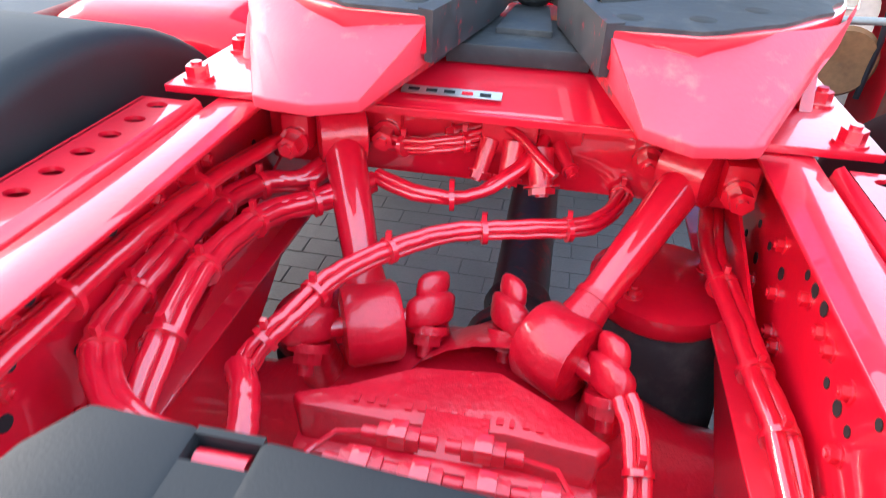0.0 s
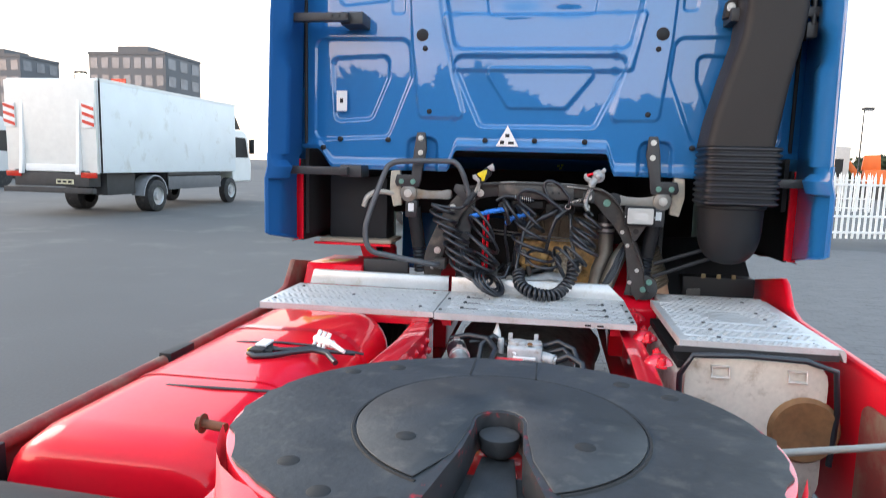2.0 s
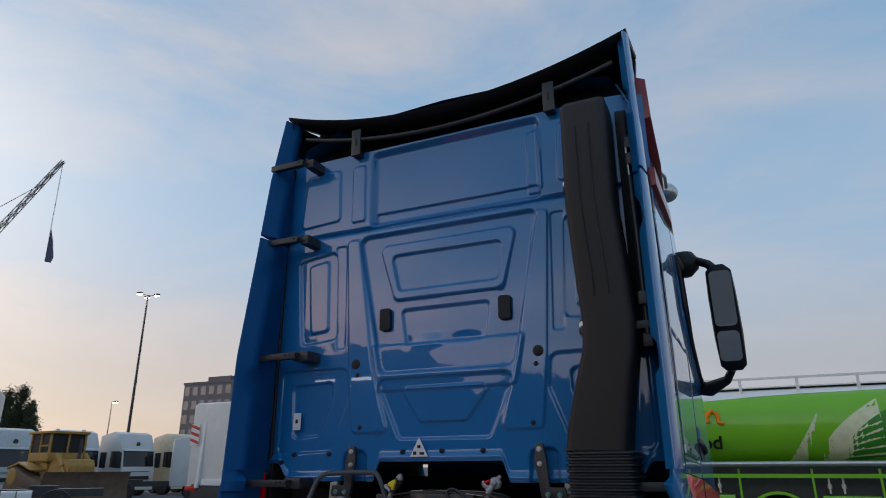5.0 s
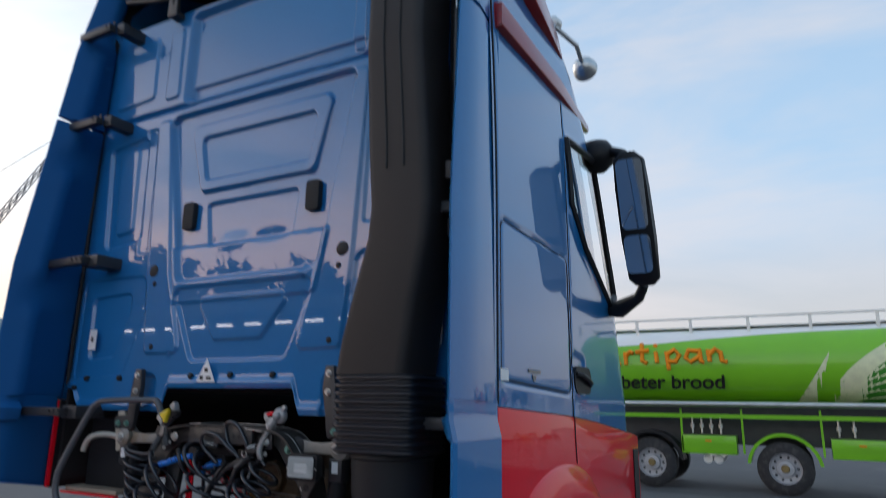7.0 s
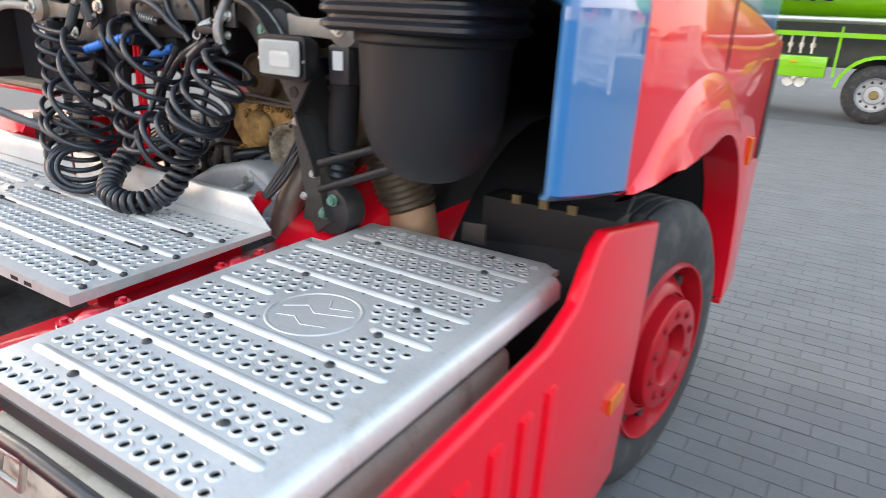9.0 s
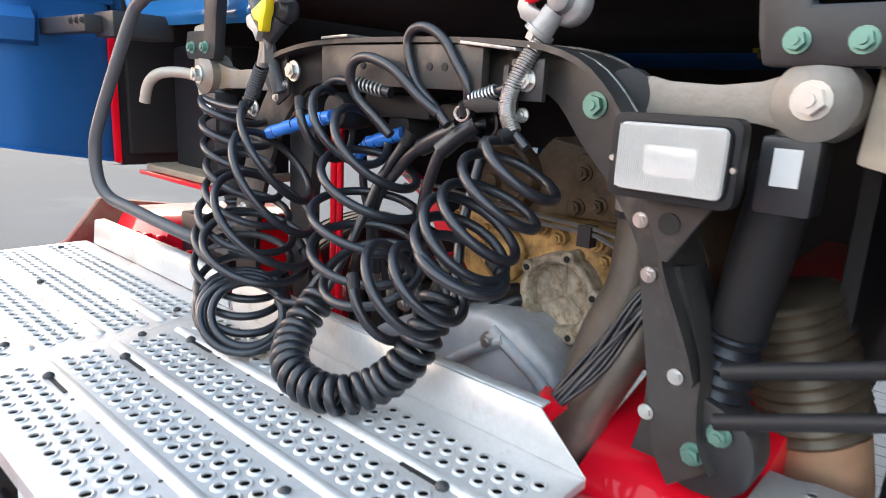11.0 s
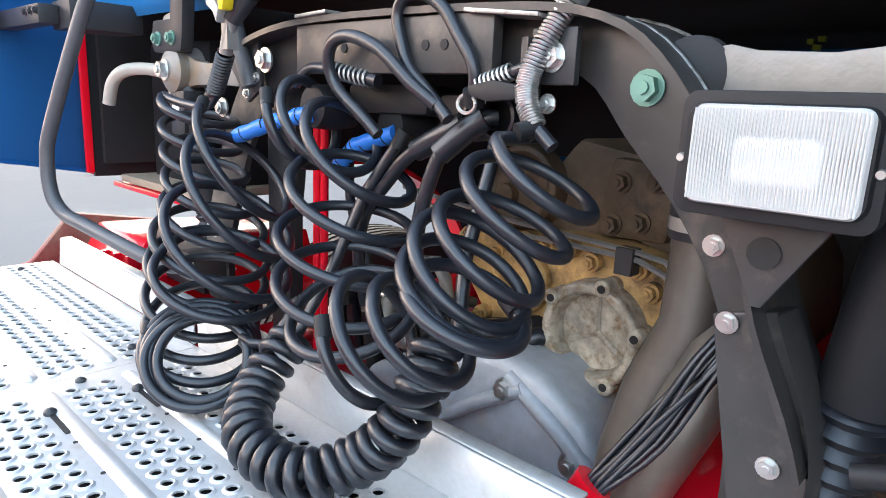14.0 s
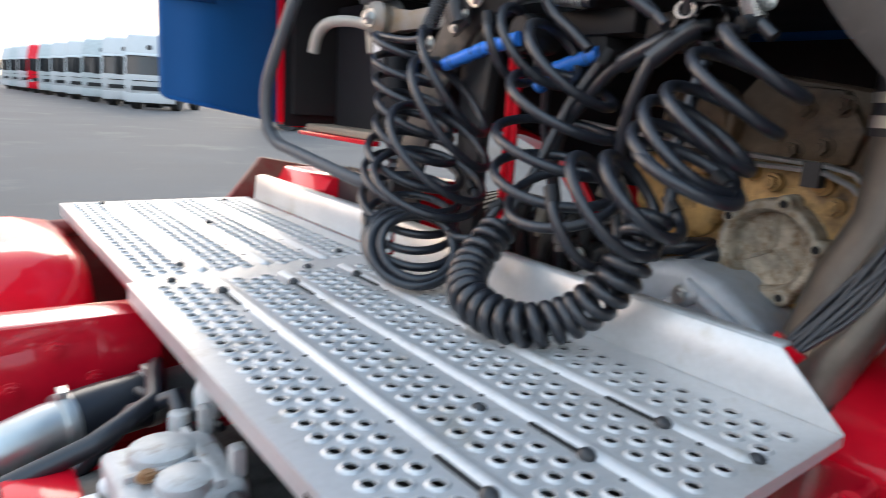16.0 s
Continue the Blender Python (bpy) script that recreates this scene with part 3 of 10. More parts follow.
# red trim on the side of the roof, with the roof rail and a work horn
RED_TRIM = material("red_trim", (0.32, 0.008, 0.012), 0.3, vary=0.1, coat=0.4)
part("red_stripe", Shape().loft([[(1.215, 3.34, 3.09), (1.252, 3.34, 3.10), (1.252, 3.34, 3.20), (1.20, 3.34, 3.21)], [(1.205, 4.1, 3.13), (1.245, 4.1, 3.14), (1.243, 4.1, 3.225), (1.19, 4.1, 3.23)], [(1.18, 4.74, 3.19), (1.20, 4.74, 3.20), (1.20, 4.74, 3.235), (1.17, 4.74, 3.24)]]), RED_TRIM, truck, "dark red moulded stripe along the cab side", bevel=0.004)
part("roof_flank", Shape().loft([[(1.20, 3.36, 3.50), (1.262, 3.37, 3.52), (1.255, 3.36, 3.76), (1.18, 3.36, 3.80)], [(1.18, 3.85, 3.42), (1.245, 3.85, 3.44), (1.21, 3.85, 3.69), (1.15, 3.85, 3.73)], [(1.15, 4.25, 3.40), (1.21, 4.25, 3.42), (1.19, 4.25, 3.55), (1.12, 4.25, 3.58)]]), RED_TRIM, truck, "dark red flank of the roof fairing", bevel=0.006)
lamp_bar = part("roof_lamp_bar", Shape().tube([(1.15, 4.30, 3.66), (1.20, 4.55, 3.66), (1.19, 4.70, 3.62)], 0.014, 8), STEEL, truck)
part("roof_lamp", Shape().lathe([(-0.05, 0.0), (-0.045, 0.035), (-0.01, 0.065), (0.035, 0.075), (0.04, 0.07), (0.045, 0)], (1.19, 4.72, 3.61), "y", 20), STEEL, truck, "round chrome roof lamp")
part("roof_lamp", Shape().lathe([(-0.04, 0.0), (-0.03, 0.03), (0.02, 0.04), (0.025, 0)], (1.14, 4.34, 3.70), "y", 16), STEEL, truck, "round chrome roof lamp")

# roof spoiler: a dark hollow behind a lip that dips in the middle
def lip_z(x):
    return 3.80 + 0.225 * (abs(x - 0.03) / 1.16) ** 1.9


lip_rings = []
for x in np.linspace(-1.165, 1.195, 25):
    z = lip_z(x)
    y = 3.16 + 0.06 * abs(x) / 1.2
    lip_rings.append([(x, y, z), (x, y + 0.02, z + 0.012), (x, 3.62, z + 0.07), (x, 3.62, z + 0.05), (x, y + 0.10, z - 0.035), (x, y + 0.012, z - 0.016)])
part("roof_spoiler", Shape().loft(lip_rings), BLACK_PLASTIC, truck, "dark roof spoiler whose rear lip dips in the middle", smooth=50)
inner_rings = [[(x, 3.312, 3.64), (x, 3.40, 3.70), (x, 3.60, lip_z(x) + 0.045), (x, 3.63, lip_z(x) + 0.03), (x, 3.43, 3.67), (x, 3.34, 3.62)] for x in np.linspace(-1.165, 1.19, 21)]
part("spoiler_inner", Shape().loft(inner_rings), BLACK_PLASTIC, truck, "dark hollow under the spoiler", smooth=50)
pipe = [(x, 3.26, 3.70 + 0.16 * (abs(x - 0.03) / 1.1) ** 2) for x in np.linspace(-1.02, 1.1, 15)]
part("spoiler_strut", Shape().tube(pipe, 0.016, 8), BLACK_STEEL, truck)
for x in (-0.60, 0.72):
    s = Shape().box(x - 0.035, x + 0.035, 3.24, 3.262, 3.63, 3.82).box(x - 0.03, x + 0.03, 3.262, 3.31, 3.63, 3.66)
    br = part("spoiler_bracket", s, BLACK_STEEL, truck, "black slotted steel bracket under the spoiler", bevel=0.004)
    part("slot", Shape().box(x - 0.006, x + 0.006, 3.2375, 3.2395, 3.70, 3.75), DARK, br)

# side deflectors: a hollow fairing behind each side of the cab, split at two heights
for s in (-1, 1):
    for z0, z1 in ((1.66, 3.085), (3.105, 4.0)):
        rings = []
        for z in np.linspace(z0, z1, 40):
            back = float(np.interp(z, [1.6, 2.3, 3.5, 4.02], [2.975, 2.985, 3.11, 3.20]))
            xo = float(np.interp(z, [1.6, 2.3, 3.2, 3.6, 4.02], [1.238, 1.232, 1.215, 1.205, 1.19]))
            if s < 0:
                xo += float(np.interp(z, [1.6, 3.0, 4.02], [0.0, -0.02, -0.02]))
            front_y = 3.30 if s > 0 else 3.33
            rib = 0.022 * float(np.interp(z % 0.72, [0.0, 0.05, 0.08, 0.62, 0.65, 0.72], [0.0, 0.0, 1.0, 1.0, 0.0, 0.0]))
            ring = [(xo, front_y, z), (xo + 0.012, (back + 3.3) / 2, z), (xo, back + 0.012, z), (xo - 0.008, back, z), (xo - 0.020, back + 0.008, z), (xo - 0.028, back + 0.06, z), (xo - 0.034 - rib, back + 0.075, z), (xo - 0.040 - rib, back + 0.14, z), (xo - 0.036, back + 0.16, z), (xo - 0.042, front_y - 0.02, z), (xo - 0.022, front_y, z)]
            rings.append([(s * a, b, c) for a, b, c in ring])
        # the left side takes the shaded copy of the blue
        part("side_deflector", Shape().loft(rings), BLUE if s > 0 else BLUE_SHADED, truck, "blue curved air deflector behind the cab side", smooth=60)
    rings = []
    for z, dy in ((1.275, 0.012), (1.285, 0.0), (1.50, 0.0), (1.535, -0.004), (1.545, 0.028), (1.60, 0.034), (1.63, 0.004), (1.662, 0.0)):
        xo = 1.235 + (0.018 if 1.28 < z < 1.55 else 0.004)
        b0 = 2.975 + (0.015 if z < 1.28 else 0.0)
        ring = [(xo, 3.305, z), (xo + 0.006, 3.10, z), (xo, b0 + 0.01, z), (xo - 0.010, b0, z), (xo - 0.022, b0 + 0.008, z), (xo - 0.030 - dy, b0 + 0.05, z), (xo - 0.042 - dy, b0 + 0.075, z), (xo - 0.046 - dy, b0 + 0.13, z), (xo - 0.038, b0 + 0.15, z), (xo - 0.042, 3.285, z), (xo - 0.03, 3.305, z)]
        rings.append([(s * a, b, c - 0.17 * (b - 2.99) if z < 1.3 else c) for a, b, c in ring])
    part("lower_deflector", Shape().loft(rings), BLUE if s > 0 else BLUE_SHADED, truck, "blue lower corner of the side deflector", smooth=35)
    part("red_edge", Shape().box(s * 1.180, s * 1.196, 3.290, 3.308, 1.225, 1.60), RED, truck, "narrow red edge strip beside the deflector", bevel=0.002)
    # black brackets between deflector and back wall
    for z in (1.585, 2.31) + ((3.06, 3.60) if s < 0 else ()):
        reach = 0.83 if z < 3 else 0.88
        b = Shape().box(s * 1.20, s * (reach + 0.06), 3.125, 3.165, z - 0.020, z + 0.020).box(s * 0.94, s * reach, 3.165, 3.31, z - 0.028, z + 0.03)
        br = part("deflector_bracket", b, BLACK_STEEL, truck, "black steel bracket holding the deflector", bevel=0.005)
        for k in range(3):
            part("bolt", Shape().hexbolt((s * (0.90 + 0.035 * k), 3.125, z + 0.006), (0, -1, 0), 0.007, 0.006), BLACK_STEEL, br)

# gas strut and dark lining between the duct and the deflector
part("deflector_lining", Shape().loft([[(1.085, 3.225, z), (1.135, 3.17 + 0.06 * (z - 2.2) / 1.3, z), (1.15, 3.18 + 0.06 * (z - 2.2) / 1.3, z), (1.10, 3.27, z)] for z in (2.20, 2.30, 2.9, 3.52)]), BLACK_PLASTIC, truck, "black lining beside the duct", bevel=0.004)
part("gas_strut", Shape().tube([(1.155, 3.135, 2.26), (1.150, 3.15, 2.75), (1.140, 3.17, 3.10)], 0.0115, 10), BLACK_STEEL, truck, "thin dark gas strut", smooth=60)
part("strut_rod", Shape().cyl((1.140, 3.17, 3.10), (1.132, 3.185, 3.30), 0.006, seg=8), STEEL, truck)
for z, y in ((2.24, 3.13), (2.44, 3.11), (3.30, 3.175), (3.20, 3.165)):
    part("strut_bracket", Shape().box(1.130, 1.175, y, y + 0.045, z - 0.035, z + 0.03), BLACK_STEEL, truck, bevel=0.006)

# red lower side with wheel arch, mudguard and steps
arch_y, arch_z = 4.15, 0.515
outline = [(3.31, 1.64), (4.07, 1.603), (4.53, 1.567), (5.07, 1.51), (5.24, 1.494), (5.42, 1.47), (5.43, 1.2), (5.42, 0.35), (5.12, 0.33), (5.02, 0.55)]
outline += [(arch_y + 0.72 * math.cos(radians(a)), arch_z + 0.72 * math.sin(radians(a))) for a in range(2, 107, 8)]
outline += [(3.94, 1.206), (3.31, 1.215)]
for s in (-1, 1):
    low = part("cab_lower_side", Shape().prism(outline, "x", s * 1.20, s * 1.24), RED, truck, "glossy red lower cab side with a wheel arch", bevel=0.008)
    part("inner_liner", Shape().prism([(y - 0.004 if y > 5.3 else y, z) for y, z in outline], "x", s * 1.185, s * 1.197), BLACK_PLASTIC, truck, "black inner liner of the cab side")
    rings = []
    for a in range(-4, 148, 6):
        c, d = math.cos(radians(a)), math.sin(radians(a))
        ro = float(np.interp(a, [0, 59, 77, 94.5, 107.5, 120.7, 130, 140], [0.76, 0.796, 0.85, 0.89, 0.932, 0.98, 1.005, 1.035]))
        prof = ((1.238, ro), (1.250, ro - 0.018), (1.262, 0.5 * ro + 0.36), (1.274, 0.755), (1.270, 0.709), (1.15, 0.706), (1.15, 0.722), (1.235, 0.76))
        rings.append([(s * x, arch_y + r * c, max(arch_z + r * d, 1.209) if a > 100 else arch_z + r * d) for x, r in prof])
    part("wheel_arch", Shape().loft(rings), RED, truck, "flared red wheel arch", smooth=50)
    seam = Shape().tube([(s * 1.241, 4.155, 1.60), (s * 1.241, 4.16, 1.5), (s * 1.241, 4.17, 1.40)], 0.0035, 6)
    part("seam", seam, DARK, truck)
    grille = part("side_grille", Shape().box(s * 1.238, s * 1.246, 5.27, 5.38, 0.98, 1.40), BLACK_PLASTIC, truck)
    part("indicator", Shape().box(s * 1.236, s * 1.256, 4.975, 5.02, 1.0, 1.11), material("amber_lens", (0.7, 0.12, 0.01), 0.15), truck, "orange side indicator", bevel=0.006)
    flap = Shape().prism([(4.98, 1.0), (5.06, 0.98), (5.13, 0.62), (5.17, 0.33), (5.03, 0.33), (5.0, 0.62)], "x", s * 1.09, s * 1.20)
    part("mudguard_edge", flap, RED, truck, bevel=0.01)
    step = part("step", Shape().box(s * 0.95, s * 1.22, 5.10, 5.36, 0.36, 0.40), BLACK_PLASTIC, truck, bevel=0.005)
    liner = [[(s * x, arch_y + r * math.cos(radians(a)), arch_z + r * math.sin(radians(a))) for x, r in ((1.155, 0.73), (0.72, 0.70), (0.72, 0.69), (1.155, 0.715))] for a in range(0, 181, 10)]
    if s > 0:
        part("wheel_liner", Shape().loft(liner), BLACK_PLASTIC, truck)
    part("spoiler_end", Shape().prism([(3.31, 3.58), (3.60, 3.66), (3.62, 4.05), (3.25, 3.985), (3.26, 3.80)], "x", s * 1.150 + 0.014, s * 1.162 + 0.014), BLACK_PLASTIC, truck, "dark end plate under the spoiler")

# mirror
part("mirror_arm", Shape().tube([(1.20, 4.92, 2.19), (1.30, 4.86, 2.17), (1.42, 4.80, 2.22), (1.46, 4.76, 2.28)], 0.038, 10, radii=[0.05, 0.05, 0.03, 0.025]), BLACK_PLASTIC, truck, "black mirror arm", smooth=60)
part("mirror_arm", Shape().tube([(1.21, 4.80, 3.08), (1.30, 4.75, 3.07), (1.40, 4.66, 3.0), (1.46, 4.60, 2.92)], 0.03, 10), BLACK_PLASTIC, truck, "black mirror arm", smooth=60)
mrings = []
for z, w, d in ((2.27, 0.05, 0.03), (2.30, 0.08, 0.06), (2.5, 0.09, 0.075), (2.75, 0.088, 0.075), (2.90, 0.08, 0.065), (2.94, 0.04, 0.03)):
    cx = 1.47 + 0.02 * (2.6 - z)
    mrings.append([(cx + a * w, 4.70 + b * d - 0.3 * (z - 2.3), z) for a, b in ((-1, 0), (-0.92, -0.6), (-0.4, -0.75), (0.4, -0.75), (0.92, -0.6), (1, 0), (0.7, 0.8), (0, 1.0), (-0.7, 0.8))])
mirror = part("mirror_housing", Shape().loft(mrings), BLACK_PLASTIC, truck, "tall black wing mirror", smooth=60)
MIRROR = material("mirror_glass", (0.75, 0.78, 0.8), 0.03, metal=1.0, vary=0.02)
for za, zb in ((2.54, 2.89), (2.32, 2.51)):
    rim = rounded(1.402, 1.538, za, zb, 0.03)
    part("mirror_glass", Shape().loft([[(x, d - 0.3 * (z - 2.3), z) for x, z in rim] for d in (4.638, 4.643)]), MIRROR, mirror)
part("kerb_mirror", Shape().loft([[(1.24 + w * math.cos(a), 4.74 + 0.9 * w * math.sin(a), z) for a in (2 * math.pi * i / 14 for i in range(14))] for z, w in ((2.95, 0.05), (3.0, 0.10), (3.06, 0.11), (3.12, 0.07))]), BLACK_PLASTIC, truck, "round black kerb mirror above the door", smooth=60)


# ------------------------------------------------------------------ wheels
HUB_RED = material("red_wheel_paint", (0.40, 0.005, 0.013), 0.38, vary=0.15, coat=0.3, shine=0.15)


def wheel(x, y, sign, rim_mat, r=0.5, w=0.30, turn=0.0):
    hub = new("wheel")
    hub.parent = truck
    hub.matrix_basis = Matrix.Translation((x, y, 0)) @ Euler((0, 0, radians(turn))).to_matrix().to_4x4() @ Matrix.Translation((-x, -y, 0))
    prof = [(-w / 2 + 0.01, r * 0.60), (-w / 2, r * 0.72), (-w / 2 + 0.005, r * 0.86), (-w / 2 + 0.03, r * 0.965), (-w / 2 + 0.055, r)]
    for k in range(5):
        d = -w / 2 + 0.07 + k * (w - 0.14) / 4
        prof += [(d - 0.008, r), (d - 0.006, r - 0.012), (d + 0.006, r - 0.012), (d + 0.008, r)]
    prof += [(w / 2 - 0.055, r), (w / 2 - 0.03, r * 0.965), (w / 2 - 0.005, r * 0.86), (w / 2, r * 0.72), (w / 2 - 0.01, r * 0.60)]
    part("tyre", Shape().lathe(prof, (x, y, r), "x", 56), RUBBER, hub)
    o = sign
    rim_prof = [(o * (w / 2 - 0.012), r * 0.615), (o * (w / 2 + 0.006), r * 0.60), (o * (w / 2 + 0.004), r * 0.585), (o * (w / 2 - 0.03), r * 0.565)]
    rim_prof += [(o * (w / 2 - 0.075), r * 0.545), (o * (w / 2 - 0.080), r * 0.53), (o * (w / 2 - 0.045), r * 0.495), (o * (w / 2 - 0.018), r * 0.43), (o * (w / 2 - 0.014), r * 0.405), (o * (w / 2 - 0.024), r * 0.40), (o * (w / 2 - 0.022), r * 0.385), (o * (w / 2 + 0.022), r * 0.375), (o * (w / 2 + 0.028), r * 0.36), (o * (w / 2 + 0.028), r * 0.215), (o * (w / 2 + 0.022), r * 0.205), (o * (w / 2 - 0.05), r * 0.195), (o * (w / 2 - 0.05), r * 0.14), (o * (w / 2 - 0.01), r * 0.13), (o * (w / 2 + 0.0), r * 0.10), (o * (w / 2 + 0.0), r * 0.0)]
    rim = part("rim", Shape().lathe(rim_prof, (x, y, r), "x", 48), rim_mat, hub, smooth=40)
    for k in range(10):
        a = 2 * math.pi * (k + 0.5) / 10
        p = (x + o * (w / 2 + 0.0285), y + r * 0.29 * math.cos(a), r + r * 0.29 * math.sin(a))
        part("nut_recess", Shape().cyl((p[0] - o * 0.004, p[1], p[2]), (p[0] + o * 0.001, p[1], p[2]), 0.0175, seg=14), DARK, hub)
        part("wheel_nut", Shape().hexbolt(p, (o, 0, 0), 0.0105, 0.007), rim_mat, hub)
        q = (x + o * (w / 2 - 0.058), y + r * 0.492 * math.cos(a), r + r * 0.492 * math.sin(a))
        part("vent_hole", Shape().cyl(q, (q[0] + o * 0.022, q[1], q[2]), 0.026, 0.022, seg=12), DARK, hub)
    return hub


wheel(1.06, 4.19, 1, HUB_RED, turn=-9)
wheel(-1.06, 4.19, -1, HUB_RED, turn=-9)
for s in (-1, 1):
    wheel(s * 1.07, 0.73, s, HUB_RED)
    wheel(s * 0.74, 0.73, s, HUB_RED)
    # plastic mudguard over the twin wheels
    shell = []
    for a in range(14, 167, 6):
        c, d = math.cos(radians(a)), math.sin(radians(a))
        shell.append([(s * x, 0.73 + r * c, 0.52 + r * d) for x, r in ((0.562, 0.46), (0.556, 0.56), (0.562, 0.588), (0.585, 0.602), (0.9, 0.61), (1.20, 0.602), (1.225, 0.585), (1.225, 0.55), (1.20, 0.575), (0.6, 0.585), (0.575, 0.57), (0.57, 0.46))])
    part("mudguard", Shape().loft(shell), BLACK_PLASTIC, truck, "smooth black plastic mudguard over the rear wheels", smooth=60)


# ------------------------------------------------------------------ chassis frame
def perforated(shape, x0, x1, y0, y1, z, nx, ny, r, thick, rim=0.0, stagger=False, stretch=1.0, lip=0.004, domes=False, skip=None):
    """A plate of nx by ny cells, each with a round hole through it whose edge stands up by rim."""
    k = 10
    dx, dy = (x1 - x0) / nx, (y1 - y0) / ny
    for j in range(ny):
        shift = dx / 2 if stagger and j % 2 else 0.0
        cells = [(x0 + shift + i * dx, x0 + shift + (i + 1) * dx) for i in range(nx - (1 if shift else 0))]
        ya, yb = y0 + j * dy, y0 + (j + 1) * dy
        if shift:
            shape.add([(x0, ya, z), (x0 + shift, ya, z), (x0 + shift, yb, z), (x0, yb, z)], [(0, 1, 2, 3)])
            shape.add([(x1 - shift, ya, z), (x1, ya, z), (x1, yb, z), (x1 - shift, yb, z)], [(0, 1, 2, 3)])
        for i, (xa, xb) in enumerate(cells):
            cx, cy = (xa + xb) / 2, (ya + yb) / 2
            if skip and skip(cx, cy):
                shape.add([(xa, ya, z), (xb, ya, z), (xb, yb, z), (xa, yb, z)], [(0, 1, 2, 3)])
                continue
            if domes and (i + j) % 2:
                # a pressed dimple that stands proud between the holes
                six = [(math.cos(math.pi * q / 4), math.sin(math.pi * q / 4)) for q in range(8)]
                v = [(xa, ya, z), (xb, ya, z), (xb, yb, z), (xa, yb, z)]
                v += [(cx + c * 0.0085, cy + s * 0.0085, z + 0.0003) for c, s in six] + [(cx + c * 0.005, cy + s * 0.005, z + 0.003) for c, s in six] + [(cx, cy, z + 0.0038)]
                f = [(0, 1, 2, 3)] + [(4 + q, 4 + (q + 1) % 8, 12 + (q + 1) % 8, 12 + q) for q in range(8)] + [(12 + q, 12 + (q + 1) % 8, 20) for q in range(8)]
                shape.add(v, f)
                continue
            ring = [(math.cos(2 * math.pi * (i + 0.5) / k), math.sin(2 * math.pi * (i + 0.5) / k)) for i in range(k)]
            border = []
            for c, s in ring:
                t = min((dx / 2) / max(abs(c), 1e-6), (dy / 2) / max(abs(s), 1e-6))
                border.append((cx + c * t, cy + s * t, z))
            v = border + [(cx + c * (r + lip), cy + s * (r + lip) * stretch, z) for c, s in ring]
            v += [(cx + c * (r + lip * 0.35), cy + s * (r + lip * 0.35) * stretch, z + rim) for c, s in ring]
            v += [(cx + c * r, cy + s * r * stretch, z + rim * 0.8) for c, s in ring] + [(cx + c * r, cy + s * r * stretch, z - thick) for c, s in ring]
            f = [(a * k + i, a * k + (i + 1) % k, (a + 1) * k + (i + 1) % k, (a + 1) * k + i) for a in range(4) for i in range(k)]
            n = len(v)
            for i in range(k):
                a, b = border[i], border[(i + 1) % k]
                if abs(a[0] - b[0]) > 1e-6 and abs(a[1] - b[1]) > 1e-6:
                    corner = (xa if a[0] < cx else xb, ya if a[1] < cy else yb, z)
                    pick = min(((xa, ya), (xa, yb), (xb, ya), (xb, yb)), key=lambda q: math.hypot(q[0] - (a[0] + b[0]) / 2, q[1] - (a[1] + b[1]) / 2))
                    v.append((pick[0], pick[1], z))
                    f.append((i, len(v) - 1, (i + 1) % k))
            shape.add(v, f)
    return shape


def rail_top(y):
    return float(np.interp(y, [-0.6, 1.55, 2.35, 5.4], [1.02, 1.02, 0.955, 0.955]))


def rail_in(y):
    return float(np.interp(y, [-0.6, 1.55, 2.35, 5.4], [0.345, 0.345, 0.40, 0.40]))


for s in (-1, 1):
    rings = []
    for y in [-0.55, 0.4, 1.0, 1.5, 1.7, 1.95, 2.2, 2.4, 3.0, 4.0, 5.2]:
        t, a = rail_top(y), rail_in(y)
        b = a + 0.08
        rings.append([(s * x, y, z) for x, z in ((a, t), (b - 0.008, t), (b, t - 0.008), (b, t - 0.262), (b - 0.008, t - 0.27), (a, t - 0.27), (a, t - 0.262), (b - 0.009, t - 0.26), (b - 0.009, t - 0.01), (a, t - 0.008))])
    rail = part("chassis_rail", Shape().loft(rings), RED_FRAME, truck, "glossy red channel-section chassis rail", bevel=0.0015, segments=1)
    for i in range(46):
        y, z = -0.45 + 0.036 * i + random.uniform(-0.006, 0.006), 1.02 - random.choice((0.06, 0.11, 0.16, 0.205))
        part("web_hole", Shape().cyl((s * 0.4155, y, z), (s * 0.4145, y, z), random.choice((0.007, 0.010)), seg=10), DARK, rail)
    for i in range(26):
        y, z = 0.1 + 0.032 * i, 1.02 - random.choice((0.07, 0.13, 0.19, 0.235))
        part("frame_bolt", Shape().hexbolt((s * 0.4165, y, z), (-s, 0, 0), 0.010, 0.012), RED_FRAME, rail)
    # outer angle with a row of oval holes
    angle = Shape()
    x0, x1 = sorted((s * 0.452, s * 0.525))
    perforated(angle, x0, x1, -0.5, 0.82, 1.018, 1, 24, 0.016, 0.006, stretch=0.72, lip=0.001)
    part("outer_angle", angle, RED_FRAME, rail, "red steel angle with a row of oval holes", weld=True)
    lipr = [(0.432, -0.10), (0.432, -0.012), (0.436, 0.0), (0.444, 0.006), (0.453, -0.002), (0.450, -0.008), (0.444, -0.004), (0.440, -0.012), (0.440, -0.10)]
    part("angle_bend", Shape().loft([[(s * x, y, 1.018 + z) for x, z in lipr] for y in (-0.5, 0.2, 0.82)]), RED_FRAME, rail)
    part("angle_edge", Shape().box(s * 0.522, s * 0.530, -0.5, 0.82, 0.965, 1.018), RED_FRAME, rail)
